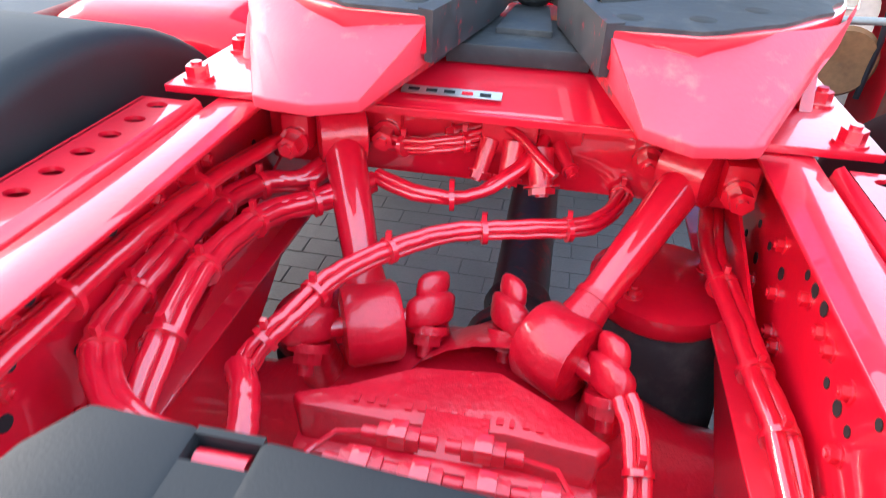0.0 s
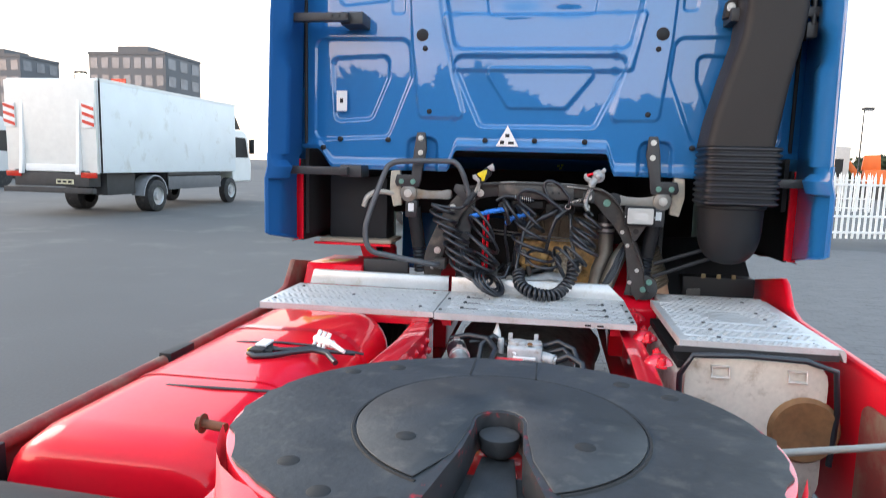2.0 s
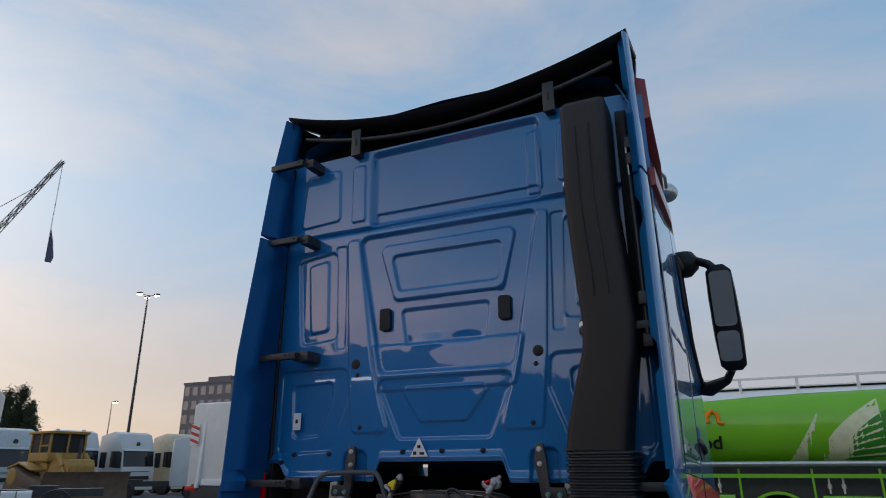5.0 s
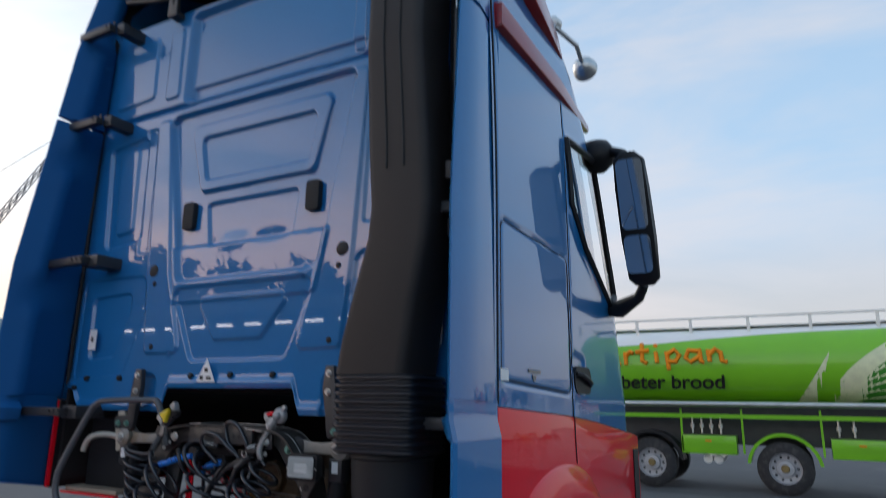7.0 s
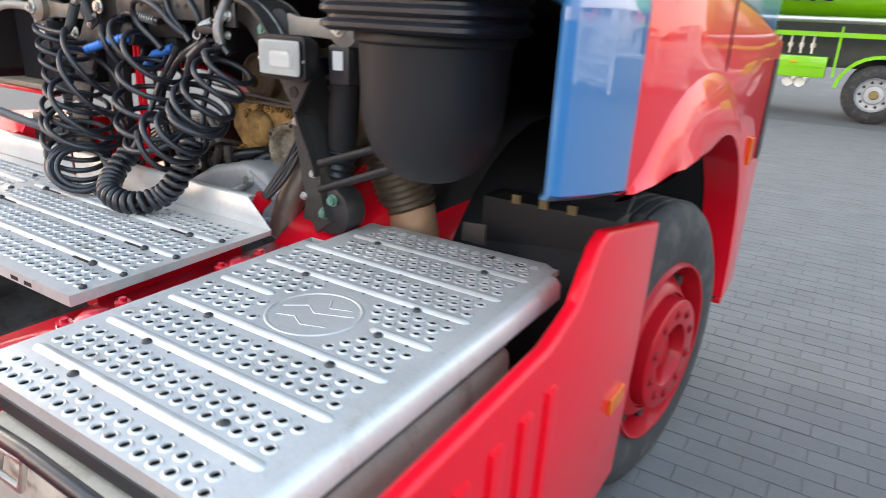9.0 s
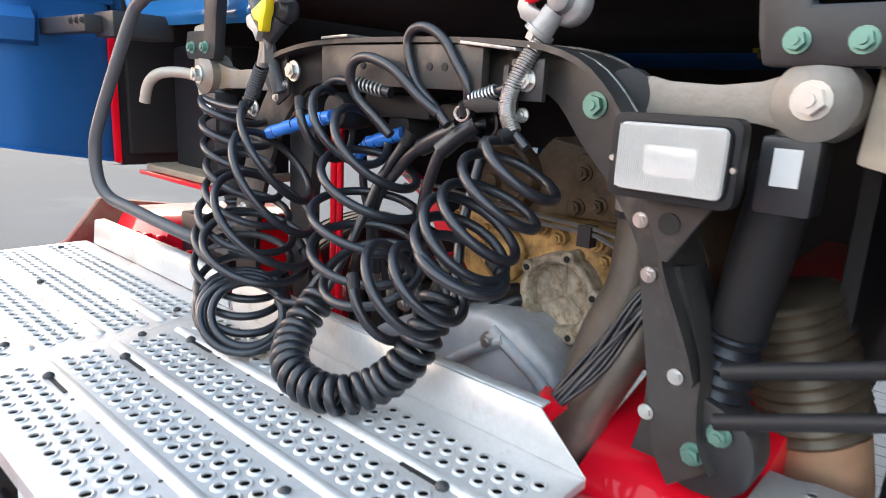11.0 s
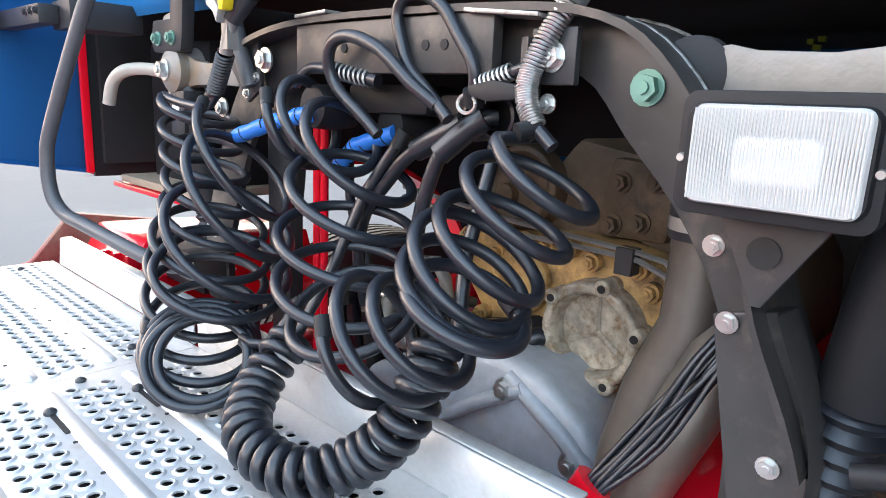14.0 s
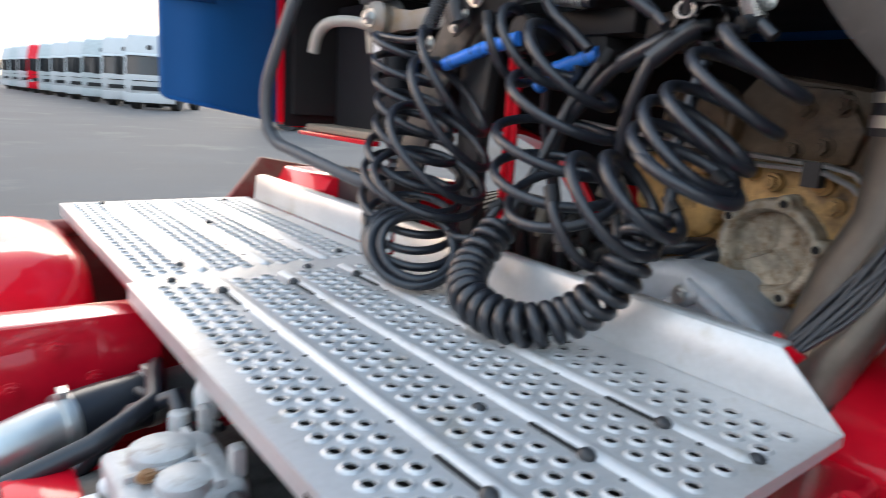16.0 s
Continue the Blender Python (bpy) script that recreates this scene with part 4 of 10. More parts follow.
# cross members
for y, z0, z1 in ((-0.42, 0.76, 1.0), (1.62, 0.74, 0.90), (2.35, 0.70, 0.84)):
    part("cross_member", Shape().box(-0.41, 0.41, y - 0.05, y + 0.05, z0, z1), RED_FRAME, truck, bevel=0.008)

# ------------------------------------------------------------------ fifth wheel coupling
fifth = thing("fifth_wheel_coupling", "greased black fifth wheel plate on a red pedestal", "coupling")
CX, CY, FZ = 0.012, 1.195, 1.168
rnd = random.Random(4)


def plate_outline(grow=0.0, rough=0.0):
    out = []
    n = 72
    for i in range(n + 1):
        a = radians(-62 + (304.0) * i / n)
        rx, ry = 0.478 + grow, 0.40 + grow
        if math.sin(a) < 0:
            ry = 0.405 + grow
        j = rnd.uniform(-rough, rough) if math.sin(a) < 0.25 else 0.0
        out.append((CX + (rx + j) * math.cos(a), CY + (ry + j) * math.sin(a)))
    left = [(CX - 0.105, CY - 0.365), (CX - 0.055, CY - 0.11), (CX - 0.046, CY - 0.02)]
    left += [(CX + 0.046 * math.cos(radians(a)), CY + 0.005 + 0.052 * math.sin(radians(a))) for a in range(180, -1, -30)]
    left += [(CX + 0.046, CY - 0.02), (CX + 0.05, CY - 0.11), (CX + 0.115, CY - 0.36)]
    return out + left


base_plate = part("base_plate", Shape().prism(plate_outline(0.006), "z", FZ - 0.055, FZ - 0.003), RED_FRAME, fifth, "red cast coupling plate", bevel=0.004)
top_plate = part("top_plate", Shape().prism(plate_outline(-0.002, 0.008), "z", FZ - 0.005, FZ + 0.002), GREASE, fifth, "black greased top of the coupling plate")
inner = [(CX + 0.256 * math.cos(radians(a)), CY + 0.0 + 0.256 * math.sin(radians(a))) for a in range(-68, 249, 6)]
inner += [(CX - 0.066, CY - 0.14), (CX - 0.05, CY - 0.03)] + [(CX + 0.05 * math.cos(radians(a)), CY + 0.005 + 0.056 * math.sin(radians(a))) for a in range(180, -1, -30)] + [(CX + 0.05, CY - 0.03), (CX + 0.064, CY - 0.14)]
part("wear_ring", Shape().prism(inner, "z", FZ + 0.0035, FZ + 0.0065), GREASE, top_plate, bevel=0.001, segments=1)
groove = [(CX + 0.262 * math.cos(radians(a)), CY + 0.262 * math.sin(radians(a)), FZ + 0.002) for a in range(-66, 247, 6)]
part("grease_groove", Shape().tube(groove, 0.0035, 5), DARK, top_plate)
for x in (-0.085, 0.06):
    part("joint_line", Shape().box(CX + x - 0.002, CX + x + 0.002, CY + 0.265, CY + 0.392, FZ + 0.0015, FZ + 0.0035), DARK, top_plate)
for x, y in ((-0.128, 0.886), (-0.222, 0.90), (0.155, 0.878), (0.248, 0.897), (-0.30, 0.98), (0.33, 0.975), (-0.33, 1.42), (0.345, 1.41), (-0.24, 1.47), (0.255, 1.47), (-0.14, 1.10), (0.16, 1.12)):
    part("screw_recess", Shape().lathe([(0.0028, 0.0), (0.0028, 0.017), (0.002, 0.018)], (x, y, FZ + (0.005 if math.hypot(x - CX, y - CY) < 0.25 else 0.0)), "z", 16), DARK, top_plate)
# ramps that fall away to the rear, either side of the throat
for s, top_out, top_in, mid_in, low_in, low_mid, low_out in (
        (-1, (-0.478, 1.11), (-0.092, 0.842), (-0.045, 0.90), (-0.168, 0.745), (-0.225, 0.715), (-0.305, 0.728)),
        (1, (0.500, 1.11), (0.127, 0.845), (0.075, 0.90), (0.182, 0.75), (0.240, 0.712), (0.318, 0.735))):
    zt, zl = FZ - 0.004, 1.074
    arc = [(top_out[0] * (1 - t) + top_in[0] * t + s * 0.075 * math.sin(math.pi * t), top_out[1] * (1 - t) + top_in[1] * t - 0.055 * math.sin(math.pi * t)) for t in np.linspace(0, 1, 9)]
    lows = [low_out, (low_out[0] * 0.75 + low_mid[0] * 0.25, low_out[1] * 0.75 + low_mid[1] * 0.25 - 0.004), low_mid, (low_mid[0] * 0.5 + low_in[0] * 0.5, low_mid[1] * 0.5 + low_in[1] * 0.5), low_in]
    low9 = [tuple(np.array(lows[int(t * 4)]) * (1 - (t * 4) % 1) + np.array(lows[min(4, int(t * 4) + 1)]) * ((t * 4) % 1)) for t in np.linspace(0, 1, 9)]
    rings = [[(a[0], a[1], zt), (a[0] * 0.5 + b[0] * 0.5, a[1] * 0.5 + b[1] * 0.5, (zt + zl) / 2), (b[0], b[1], zl), (b[0], b[1] + 0.004, zl - 0.018), (a[0], a[1] + 0.02, zt - 0.06)] for a, b in zip(arc, low9)]
    part("ramp", Shape().loft(rings), RAMP, fifth, "red sloping entry ramp with worn paint", bevel=0.003)
    back_low, back_top = (CX + s * 0.05, CY - 0.06, FZ - 0.075), (CX + s * 0.05, CY - 0.06, FZ - 0.004)
    mid_low = tuple(a * 0.55 + b * 0.45 for a, b in zip((low_in[0], low_in[1] + 0.01, zl - 0.02), back_low))
    throat = [(top_in[0], top_in[1], zt), mid_low, back_low, back_top]
    part("throat_wall", Shape().loft([throat, [(x + s * 0.018, y + 0.006, z) for x, y, z in throat]]), material("worn_edge", (0.034, 0.034, 0.037), 0.5, metal=0.1, vary=0.4, scale=30, dirt=(0.5, 0.01, 0.02), dirt_amount=0.12), fifth, "worn dark throat wall with red paint left on it")
    cheek = [(top_in[0], top_in[1], zt), (low_in[0], low_in[1], zl), (low_in[0], low_in[1] + 0.01, zl - 0.02), mid_low]
    part("ramp_cheek", Shape().loft([cheek, [(x + s * 0.016, y + 0.006, z) for x, y, z in cheek]]), material("scraped_red_paint", (0.62, 0.01, 0.022), 0.45, vary=0.2, scale=30, dirt=(0.08, 0.06, 0.06), dirt_amount=0.45), fifth, "scraped red inner cheek of the ramp")
    part("pivot_bracket", Shape().prism([(1.0, 1.03), (1.40, 1.03), (1.30, 1.11), (1.10, 1.11)], "x", s * 0.36, s * 0.42), RED_FRAME, fifth, bevel=0.006)
part("lock_jaw", Shape().prism([(CX - 0.045, CY - 0.17), (CX + 0.045, CY - 0.17), (CX + 0.03, CY + 0.0), (CX - 0.03, CY + 0.0)], "z", FZ - 0.10, FZ - 0.06).lathe([(-0.08, 0.0), (-0.05, 0.035), (-0.02, 0.038), (-0.02, 0.0)], (CX, CY + 0.01, FZ), "z", 16), GREASE, fifth, "black locking jaw", bevel=0.004)
part("throat_floor", Shape().prism([(-0.098, 0.955), (0.118, 0.96), (0.062, 1.14), (-0.042, 1.14)], "z", FZ - 0.10, FZ - 0.07), GREASE, fifth, bevel=0.004)
WORN = bpy.data.materials["worn_edge"]
# dark worn lining of the throat, round the jaw and out to the ramps
lining = [(CX - 0.104, CY - 0.368), (CX - 0.053, CY - 0.11), (CX - 0.044, CY - 0.02)]
lining += [(CX + 0.044 * math.cos(radians(a)), CY + 0.005 + 0.049 * math.sin(radians(a))) for a in range(180, -1, -20)]
lining += [(CX + 0.044, CY - 0.02), (CX + 0.048, CY - 0.11), (CX + 0.113, CY - 0.363)]
part("throat_lining", Shape().loft([[(x, y, FZ - 0.064), (x, y, FZ + 0.0035), (CX + (x - CX) * 1.2, y + 0.006, FZ + 0.0045), (CX + (x - CX) * 1.1, y + 0.004, FZ - 0.064)] for x, y in lining]), WORN, fifth, "dark worn edge of the throat")
part("release_handle", Shape().tube([(0.30, 1.30, 1.09), (0.52, 1.38, 1.08), (0.80, 1.52, 1.06), (0.90, 1.56, 1.06)], 0.008, 8), CAST, fifth, "steel pull handle of the lock")
part("grease_nipple", Shape().cyl((-0.50, 1.16, 1.13), (-0.55, 1.17, 1.13), 0.009).hexbolt((-0.55, 1.17, 1.13), (-1, 0, 0), 0.014, 0.012), material("rusty_steel", (0.16, 0.06, 0.03), 0.7, metal=0.3, vary=0.4), fifth)
# red slope between the ramps with the maker's plate
slope = [(-0.30, 0.845, 1.035), (0.32, 0.85, 1.035), (0.22, 1.0, 1.075), (-0.20, 1.0, 1.075)]
part("apron", Shape().loft([slope, [(x, y + 0.004, z - 0.012) for x, y, z in slope]]), RED_FRAME, fifth, "red sloping apron below the coupling")
tag = part("maker_plate", Shape().loft([[(-0.145, 0.868, 1.0455), (0.0, 0.870, 1.0455), (0.0, 0.888, 1.0505), (-0.145, 0.886, 1.0505)], [(-0.145, 0.866, 1.0475), (0.0, 0.868, 1.0475), (0.0, 0.886, 1.0525), (-0.145, 0.884, 1.0525)]]), STEEL, fifth, "small metal maker's plate with worn printing")
for k in range(5):
    x = -0.135 + 0.026 * k
    part("printed_bar", Shape().loft([[(x, 0.872, 1.0492), (x + 0.016, 0.872, 1.0492), (x + 0.016, 0.879, 1.0512), (x, 0.879, 1.0512)], [(x, 0.8715, 1.0497), (x + 0.016, 0.8715, 1.0497), (x + 0.016, 0.8785, 1.0517), (x, 0.8785, 1.0517)]]), BLACK_PLASTIC if k != 3 else RED, tag)

# mounting plate across the rails
mount = part("mounting_plate", Shape().prism([(-0.50, 0.835), (0.50, 0.845), (0.50, 1.55), (-0.50, 1.55)], "z", 1.022, 1.034), RED_FRAME, truck, "red mounting plate under the coupling", bevel=0.002)
for s in (-1, 1):
    for y in (0.87, 1.02, 1.18, 1.36, 1.5):
        part("mount_bolt", Shape().hexbolt((s * 0.462, y, 1.034), (0, 0, 1), 0.017, 0.022), RED_FRAME, mount)
    part("stop_block", Shape().prism([(0.98, 1.034), (1.14, 1.034), (1.10, 1.10), (1.02, 1.10)], "x", s * 0.425, s * 0.445), RED_FRAME, mount, bevel=0.003)

# ------------------------------------------------------------------ rear axle and rods
CASTING = material("red_casting", (0.64, 0.005, 0.022), 0.36, vary=0.12, scale=14, grain=110, bump=0.4, coat=0.6)
axle = thing("rear_axle", "red painted rear axle casting with torque rods", "axle")
AY = 0.72
housing = Shape()
housing.loft([[(x, AY + r * math.cos(a), 0.51 + rz * math.sin(a)) for a in (2 * math.pi * i / 20 for i in range(20))] for x, r, rz in ((-0.60, 0.07, 0.07), (-0.34, 0.08, 0.085), (-0.22, 0.12, 0.14), (-0.10, 0.175, 0.19), (0.08, 0.18, 0.195), (0.20, 0.13, 0.15), (0.34, 0.085, 0.09), (0.60, 0.07, 0.07))])
part("axle_housing", housing, CASTING, axle, "red banjo axle housing", smooth=60)
part("nose", Shape().lathe([(-0.05, 0.17), (0.04, 0.14), (0.08, 0.10), (0.12, 0.085), (0.12, 0.0)], (0.055, AY, 0.60), "y", 24), CASTING, axle)
top_face = [(-0.205, 0.545), (-0.14, 0.575), (-0.06, 0.625), (0.05, 0.64), (0.12, 0.60), (0.195, 0.545), (0.18, 0.525), (0.07, 0.535), (-0.06, 0.525), (-0.19, 0.528)]
wide = [(x * 1.02, y * 0.96 + 0.02) for x, y in top_face]
skirt_low = [(x * 0.9, 0.49 if y < 0.54 else y + 0.06) for x, y in top_face]
part("rod_bracket", Shape().loft([[(x, y, 0.60) for x, y in skirt_low], [(x, y, 0.725) for x, y in wide], [(x, y, 0.742) for x, y in wide], [(x, y, 0.752) for x, y in top_face]]), CASTING, axle, "cast red bracket on top of the axle", bevel=0.004)
for k in range(15):
    if k in (3, 9):
        continue
    x = -0.125 + k * 0.0165
    part("raised_mark", Shape().box(x, x + (0.009 if k % 3 else 0.006), 0.545 + 0.002 * (k % 2), 0.558, 0.7515, 0.7545), CASTING, axle)
part("rear_face", Shape().loft([[(-0.20, 0.50, 0.70), (0.19, 0.50, 0.70), (0.15, 0.47, 0.50), (-0.16, 0.47, 0.50)], [(-0.20, 0.54, 0.70), (0.19, 0.54, 0.70), (0.15, 0.62, 0.48), (-0.16, 0.62, 0.48)]]), CASTING, axle, bevel=0.01)
# two torque rods in a V
for s, top, eye in ((-1, (-0.26, 0.93, 0.945), (-0.148, 0.70, 0.752)), (1, (0.291, 0.935, 0.942), (0.123, 0.695, 0.758))):
    t, e = Vector(top), Vector(eye)
    d = (t - e).normalized()
    rod = part("torque_rod", Shape().cyl(e + d * 0.04, t - d * 0.03, 0.026, 0.034, seg=18), RED_FRAME, axle, "red tubular torque rod", smooth=50)
    part("weld_collar", Shape().cyl(e + d * 0.088, e + d * 0.098, 0.031, seg=18), CASTING, rod)
    part("rod_neck", Shape().cyl(e + d * 0.03, e + d * 0.088, 0.036, 0.029, seg=18), CASTING, rod)
    side = Vector((d.y, -d.x, 0)).normalized()
    up_v = side.cross(d)
    out = []
    for a, r in ((-0.043, 0.042), (-0.041, 0.056), (-0.034, 0.061), (0.034, 0.061), (0.041, 0.056), (0.043, 0.042)):
        out.append([e + side * a + (d * math.cos(k) + up_v * math.sin(k)) * r for k in (2 * math.pi * i / 28 for i in range(28))])
    part("rod_eye", Shape().loft(out), CASTING, rod, "red rod eye", smooth=40)
    part("rod_pin", Shape().cyl(e - side * 0.085, e + side * 0.085, 0.015, seg=12), RED_FRAME, rod)
    for q in (-1, 1):
        c = e + side * q * 0.088
        # a pin end clamped by a bolt, like a knuckle
        lug = [[c + side * (0.024 * w * 1.3 * math.cos(k)) + (Vector((0, -0.55, -0.83)) * 1.1 * g) + Vector((0, 0.83, -0.55)) * (0.028 * w * math.sin(k)) for k in (2 * math.pi * i / 14 for i in range(14))] for g, w in ((-0.060, 0.3), (-0.057, 0.62), (-0.050, 0.80), (-0.036, 0.84), (-0.030, 0.78), (-0.024, 1.12), (-0.018, 1.22), (0.008, 1.22), (0.014, 1.08), (0.016, 0.9))]
        lugob = part("rod_lug", Shape().loft(lug), CASTING, rod, smooth=55)
        fall = Vector((0, -0.55, -0.83))
        low = c + fall * 0.018
        part("lug_washer", Shape().cyl(low - fall * 0.003, low + fall * 0.004, 0.031, seg=20), CASTING, lugob)
        part("lug_bolt", Shape().hexbolt(low + fall * 0.004, fall, 0.023, 0.024).cyl(low + fall * 0.02, low + fall * 0.046, 0.013, 0.012, seg=12), CASTING, lugob)
        part("lug_foot", Shape().cyl(c + Vector((0, 0.012, -0.02)), c + Vector((0, 0.035, -0.11)), 0.026, 0.036, seg=12), CASTING, lugob)
    out = [[t + side * a + (d * math.cos(k) + up_v * math.sin(k)) * r for k in (2 * math.pi * i / 24 for i in range(24))] for a, r in ((-0.04, 0.034), (-0.036, 0.046), (0.036, 0.046), (0.04, 0.034))]
    part("rod_eye", Shape().loft(out), CASTING, rod, smooth=40)
    for q in (-1, 1):
        c = t + side * q * 0.075
        blk = part("frame_lug", Shape().box(c.x - 0.024, c.x + 0.024, c.y + 0.0, c.y + 0.06, c.z - 0.026, c.z + 0.035), RED_FRAME, rod, bevel=0.008)
        part("lug_bolt", Shape().hexbolt((c.x, c.y + 0.0, c.z - 0.008), (0, -1, 0), 0.018, 0.034), RED_FRAME, blk)
part("rod_crossbeam", Shape().box(-0.41, 0.41, 0.98, 1.05, 0.86, 1.0), RED_FRAME, truck, bevel=0.008)
# sensors and plugs on the axle
part("sensor_carrier", Shape().box(-0.10, 0.12, 0.435, 0.452, 0.755, 0.79).box(-0.03, 0.05, 0.45, 0.54, 0.755, 0.768), CASTING, axle, bevel=0.003)
for x, y, z in ((-0.045, 0.462, 0.80), (0.05, 0.462, 0.80), (-0.075, 0.418, 0.80), (-0.01, 0.414, 0.80), (0.06, 0.415, 0.80), (0.125, 0.42, 0.79)):
    plug = part("sensor_plug", Shape().box(x - 0.024, x + 0.024, y - 0.010, y + 0.010, z - 0.010, z + 0.011).cyl((x - 0.042, y, z), (x - 0.024, y, z), 0.008, seg=10).cyl((x + 0.024, y, z), (x + 0.044, y, z), 0.009, seg=10), CASTING, axle, "red painted sensor plug", bevel=0.002)
    part("plug_clip", Shape().box(x - 0.010, x + 0.010, y - 0.013, y + 0.013, z - 0.006, z + 0.016), RED_FRAME, plug, bevel=0.002)
for pts in ([(-0.085, 0.462, 0.80), (-0.115, 0.455, 0.80), (-0.14, 0.43, 0.79), (-0.16, 0.36, 0.76)], [(0.09, 0.462, 0.80), (0.13, 0.455, 0.80), (0.16, 0.42, 0.78), (0.18, 0.34, 0.74)], [(0.165, 0.42, 0.79), (0.19, 0.40, 0.78), (0.205, 0.34, 0.75)]):
    part("sensor_wire", Shape().tube(pts, 0.0035, 6), RED_FRAME, axle)
# drive shaft
DARK_SHAFT = material("shaft_steel", (0.05, 0.045, 0.05), 0.45, metal=0.3, vary=0.3, scale=12, dirt=(0.3, 0.01, 0.02), dirt_amount=0.25)
shaft = Shape().cyl((0.055, 0.95, 0.61), (0.045, 2.5, 0.70), 0.055, seg=24).lathe([(0, 0.06), (0.0, 0.085), (0.03, 0.085), (0.04, 0.06), (0.09, 0.05), (0.13, 0.066), (0.16, 0.058)], (0.055, 0.845, 0.605), "y", 24)
part("drive_shaft", shaft, DARK_SHAFT, truck, "dark drive shaft running forward from the axle", smooth=40)
# air bellows
for s in (-1, 1):
    cx, dz = s * 0.285, (-0.2 if s < 0 else -0.02)
    bell = part("air_bellow", Shape().lathe([(0.40, 0.0), (0.40, 0.12), (0.46, 0.14), (0.56, 0.135), (0.64, 0.115), (0.70, 0.118), (0.75, 0.11), (0.75, 0.0)], (cx, 0.905, dz), "z", 32), RUBBER, truck, "black rubber air bellow")
    part("bellow_plate", Shape().lathe([(0.74, 0.0), (0.74, 0.11), (0.75, 0.118), (0.78, 0.118), (0.785, 0.10), (0.785, 0.0)], (cx, 0.905, dz), "z", 32), RED_FRAME, bell)
    for a in (0.5, 2.2, 4.0):
        part("bellow_bolt", Shape().hexbolt((cx + 0.08 * math.cos(a), 0.905 + 0.08 * math.sin(a), 0.785 + dz), (0, 0, 1), 0.012, 0.014), RED_FRAME, bell)
    part("spring_beam", Shape().loft([[(s * (0.30 + w * 0.5), y, z), (s * (0.385 - w), y, z), (s * (0.385 - w), y, z - 0.05), (s * (0.30 + w * 0.5), y, z - 0.05)] for y, z, w in ((-0.3, 0.46, 0.07), (0.35, 0.50, 0.09), (0.85, 0.42, 0.09))]), RED_FRAME, truck)
    part("inner_shield", Shape().prism([(0.10, 0.50), (0.62, 0.55), (1.05, 0.80), (1.0, 0.90), (0.55, 0.76), (0.08, 0.66)], "x", s * 0.375, s * 0.380), RED_FRAME, truck)

# ------------------------------------------------------------------ cables over the axle, all painted red
def bundle(name, pts, n, r, spread, label, ties=(), seed=1, mat=RED_FRAME):
    rr = random.Random(seed)
    ob = thing(name, label, "cable")
    base = [Vector(p) for p in pts]
    dense = []
    for i in range(len(base) - 1):
        p0, p1, p2, p3 = base[max(0, i - 1)], base[i], base[i + 1], base[min(len(base) - 1, i + 2)]
        for k in range(6):
            t = k / 6
            dense.append(0.5 * ((2 * p1) + (p2 - p0) * t + (2 * p0 - 5 * p1 + 4 * p2 - p3) * t * t + (3 * p1 - p0 - 3 * p2 + p3) * t ** 3))
    dense.append(base[-1])
    for j in range(n):
        a = 2 * math.pi * j / max(1, n) + 0.4
        off = Vector((math.cos(a) * spread, 0.3 * math.sin(a * 1.7) * spread, math.sin(a) * spread)) if n > 1 else Vector((0, 0, 0))
        w = [p + off + Vector((rr.uniform(-1, 1), rr.uniform(-1, 1), rr.uniform(-1, 1))) * 0.0012 for p in dense]
        part("cable", Shape().tube(w, r * rr.uniform(0.85, 1.15), 10), mat, ob, smooth=70)
    for f in ties:
        k = max(1, min(len(dense) - 2, int(f * len(dense))))
        d = (dense[k + 1] - dense[k - 1]).normalized()
        part("cable_tie", Shape().cyl(dense[k] - d * 0.004, dense[k] + d * 0.004, spread + r + 0.003, seg=12).box(dense[k].x - 0.004, dense[k].x + 0.004, dense[k].y - 0.004, dense[k].y + 0.004, dense[k].z + spread + r, dense[k].z + spread + r + 0.014), mat, ob)
    return ob


bundle("cable_bundle", [(-0.27, 0.95, 0.90), (-0.30, 0.88, 0.88), (-0.36, 0.85, 0.88), (-0.395, 0.78, 0.88), (-0.398, 0.68, 0.885), (-0.395, 0.60, 0.885), (-0.39, 0.51, 0.88), (-0.37, 0.44, 0.88), (-0.31, 0.375, 0.875), (-0.22, 0.35, 0.865)], 3, 0.012, 0.010, "thick red painted cable bundle along the rail", (0.25, 0.36, 0.5, 0.62, 0.78), 1)
bundle("cable_bundle", [(-0.20, 0.90, 0.88), (-0.26, 0.83, 0.875), (-0.32, 0.77, 0.875), (-0.345, 0.67, 0.875), (-0.342, 0.58, 0.875), (-0.325, 0.47, 0.86), (-0.32, 0.36, 0.80)], 3, 0.012, 0.010, "thick red painted cable bundle hanging inside the rail", (0.2, 0.4, 0.6, 0.8), 2)
bundle("cable_bundle", [(-0.39, 0.1, 0.94), (-0.395, 0.4, 0.945), (-0.395, 0.6, 0.945), (-0.38, 0.8, 0.935), (-0.34, 0.98, 0.93)], 2, 0.013, 0.010, "red painted air pipes in the rail", (0.3, 0.6), 3)
bundle("cable_bundle", [(-0.263, 0.525, 0.79), (-0.245, 0.55, 0.82), (-0.212, 0.595, 0.845), (-0.184, 0.656, 0.86), (-0.129, 0.735, 0.86), (-0.053, 0.80, 0.86), (0.046, 0.835, 0.86), (0.15, 0.875, 0.86), (0.20, 0.97, 0.87), (0.17, 1.07, 0.89), (0.12, 1.10, 0.91)], 5, 0.0062, 0.011, "loop of thin red painted cables over the axle", (0.12, 0.25, 0.4, 0.55, 0.66, 0.80), 4)
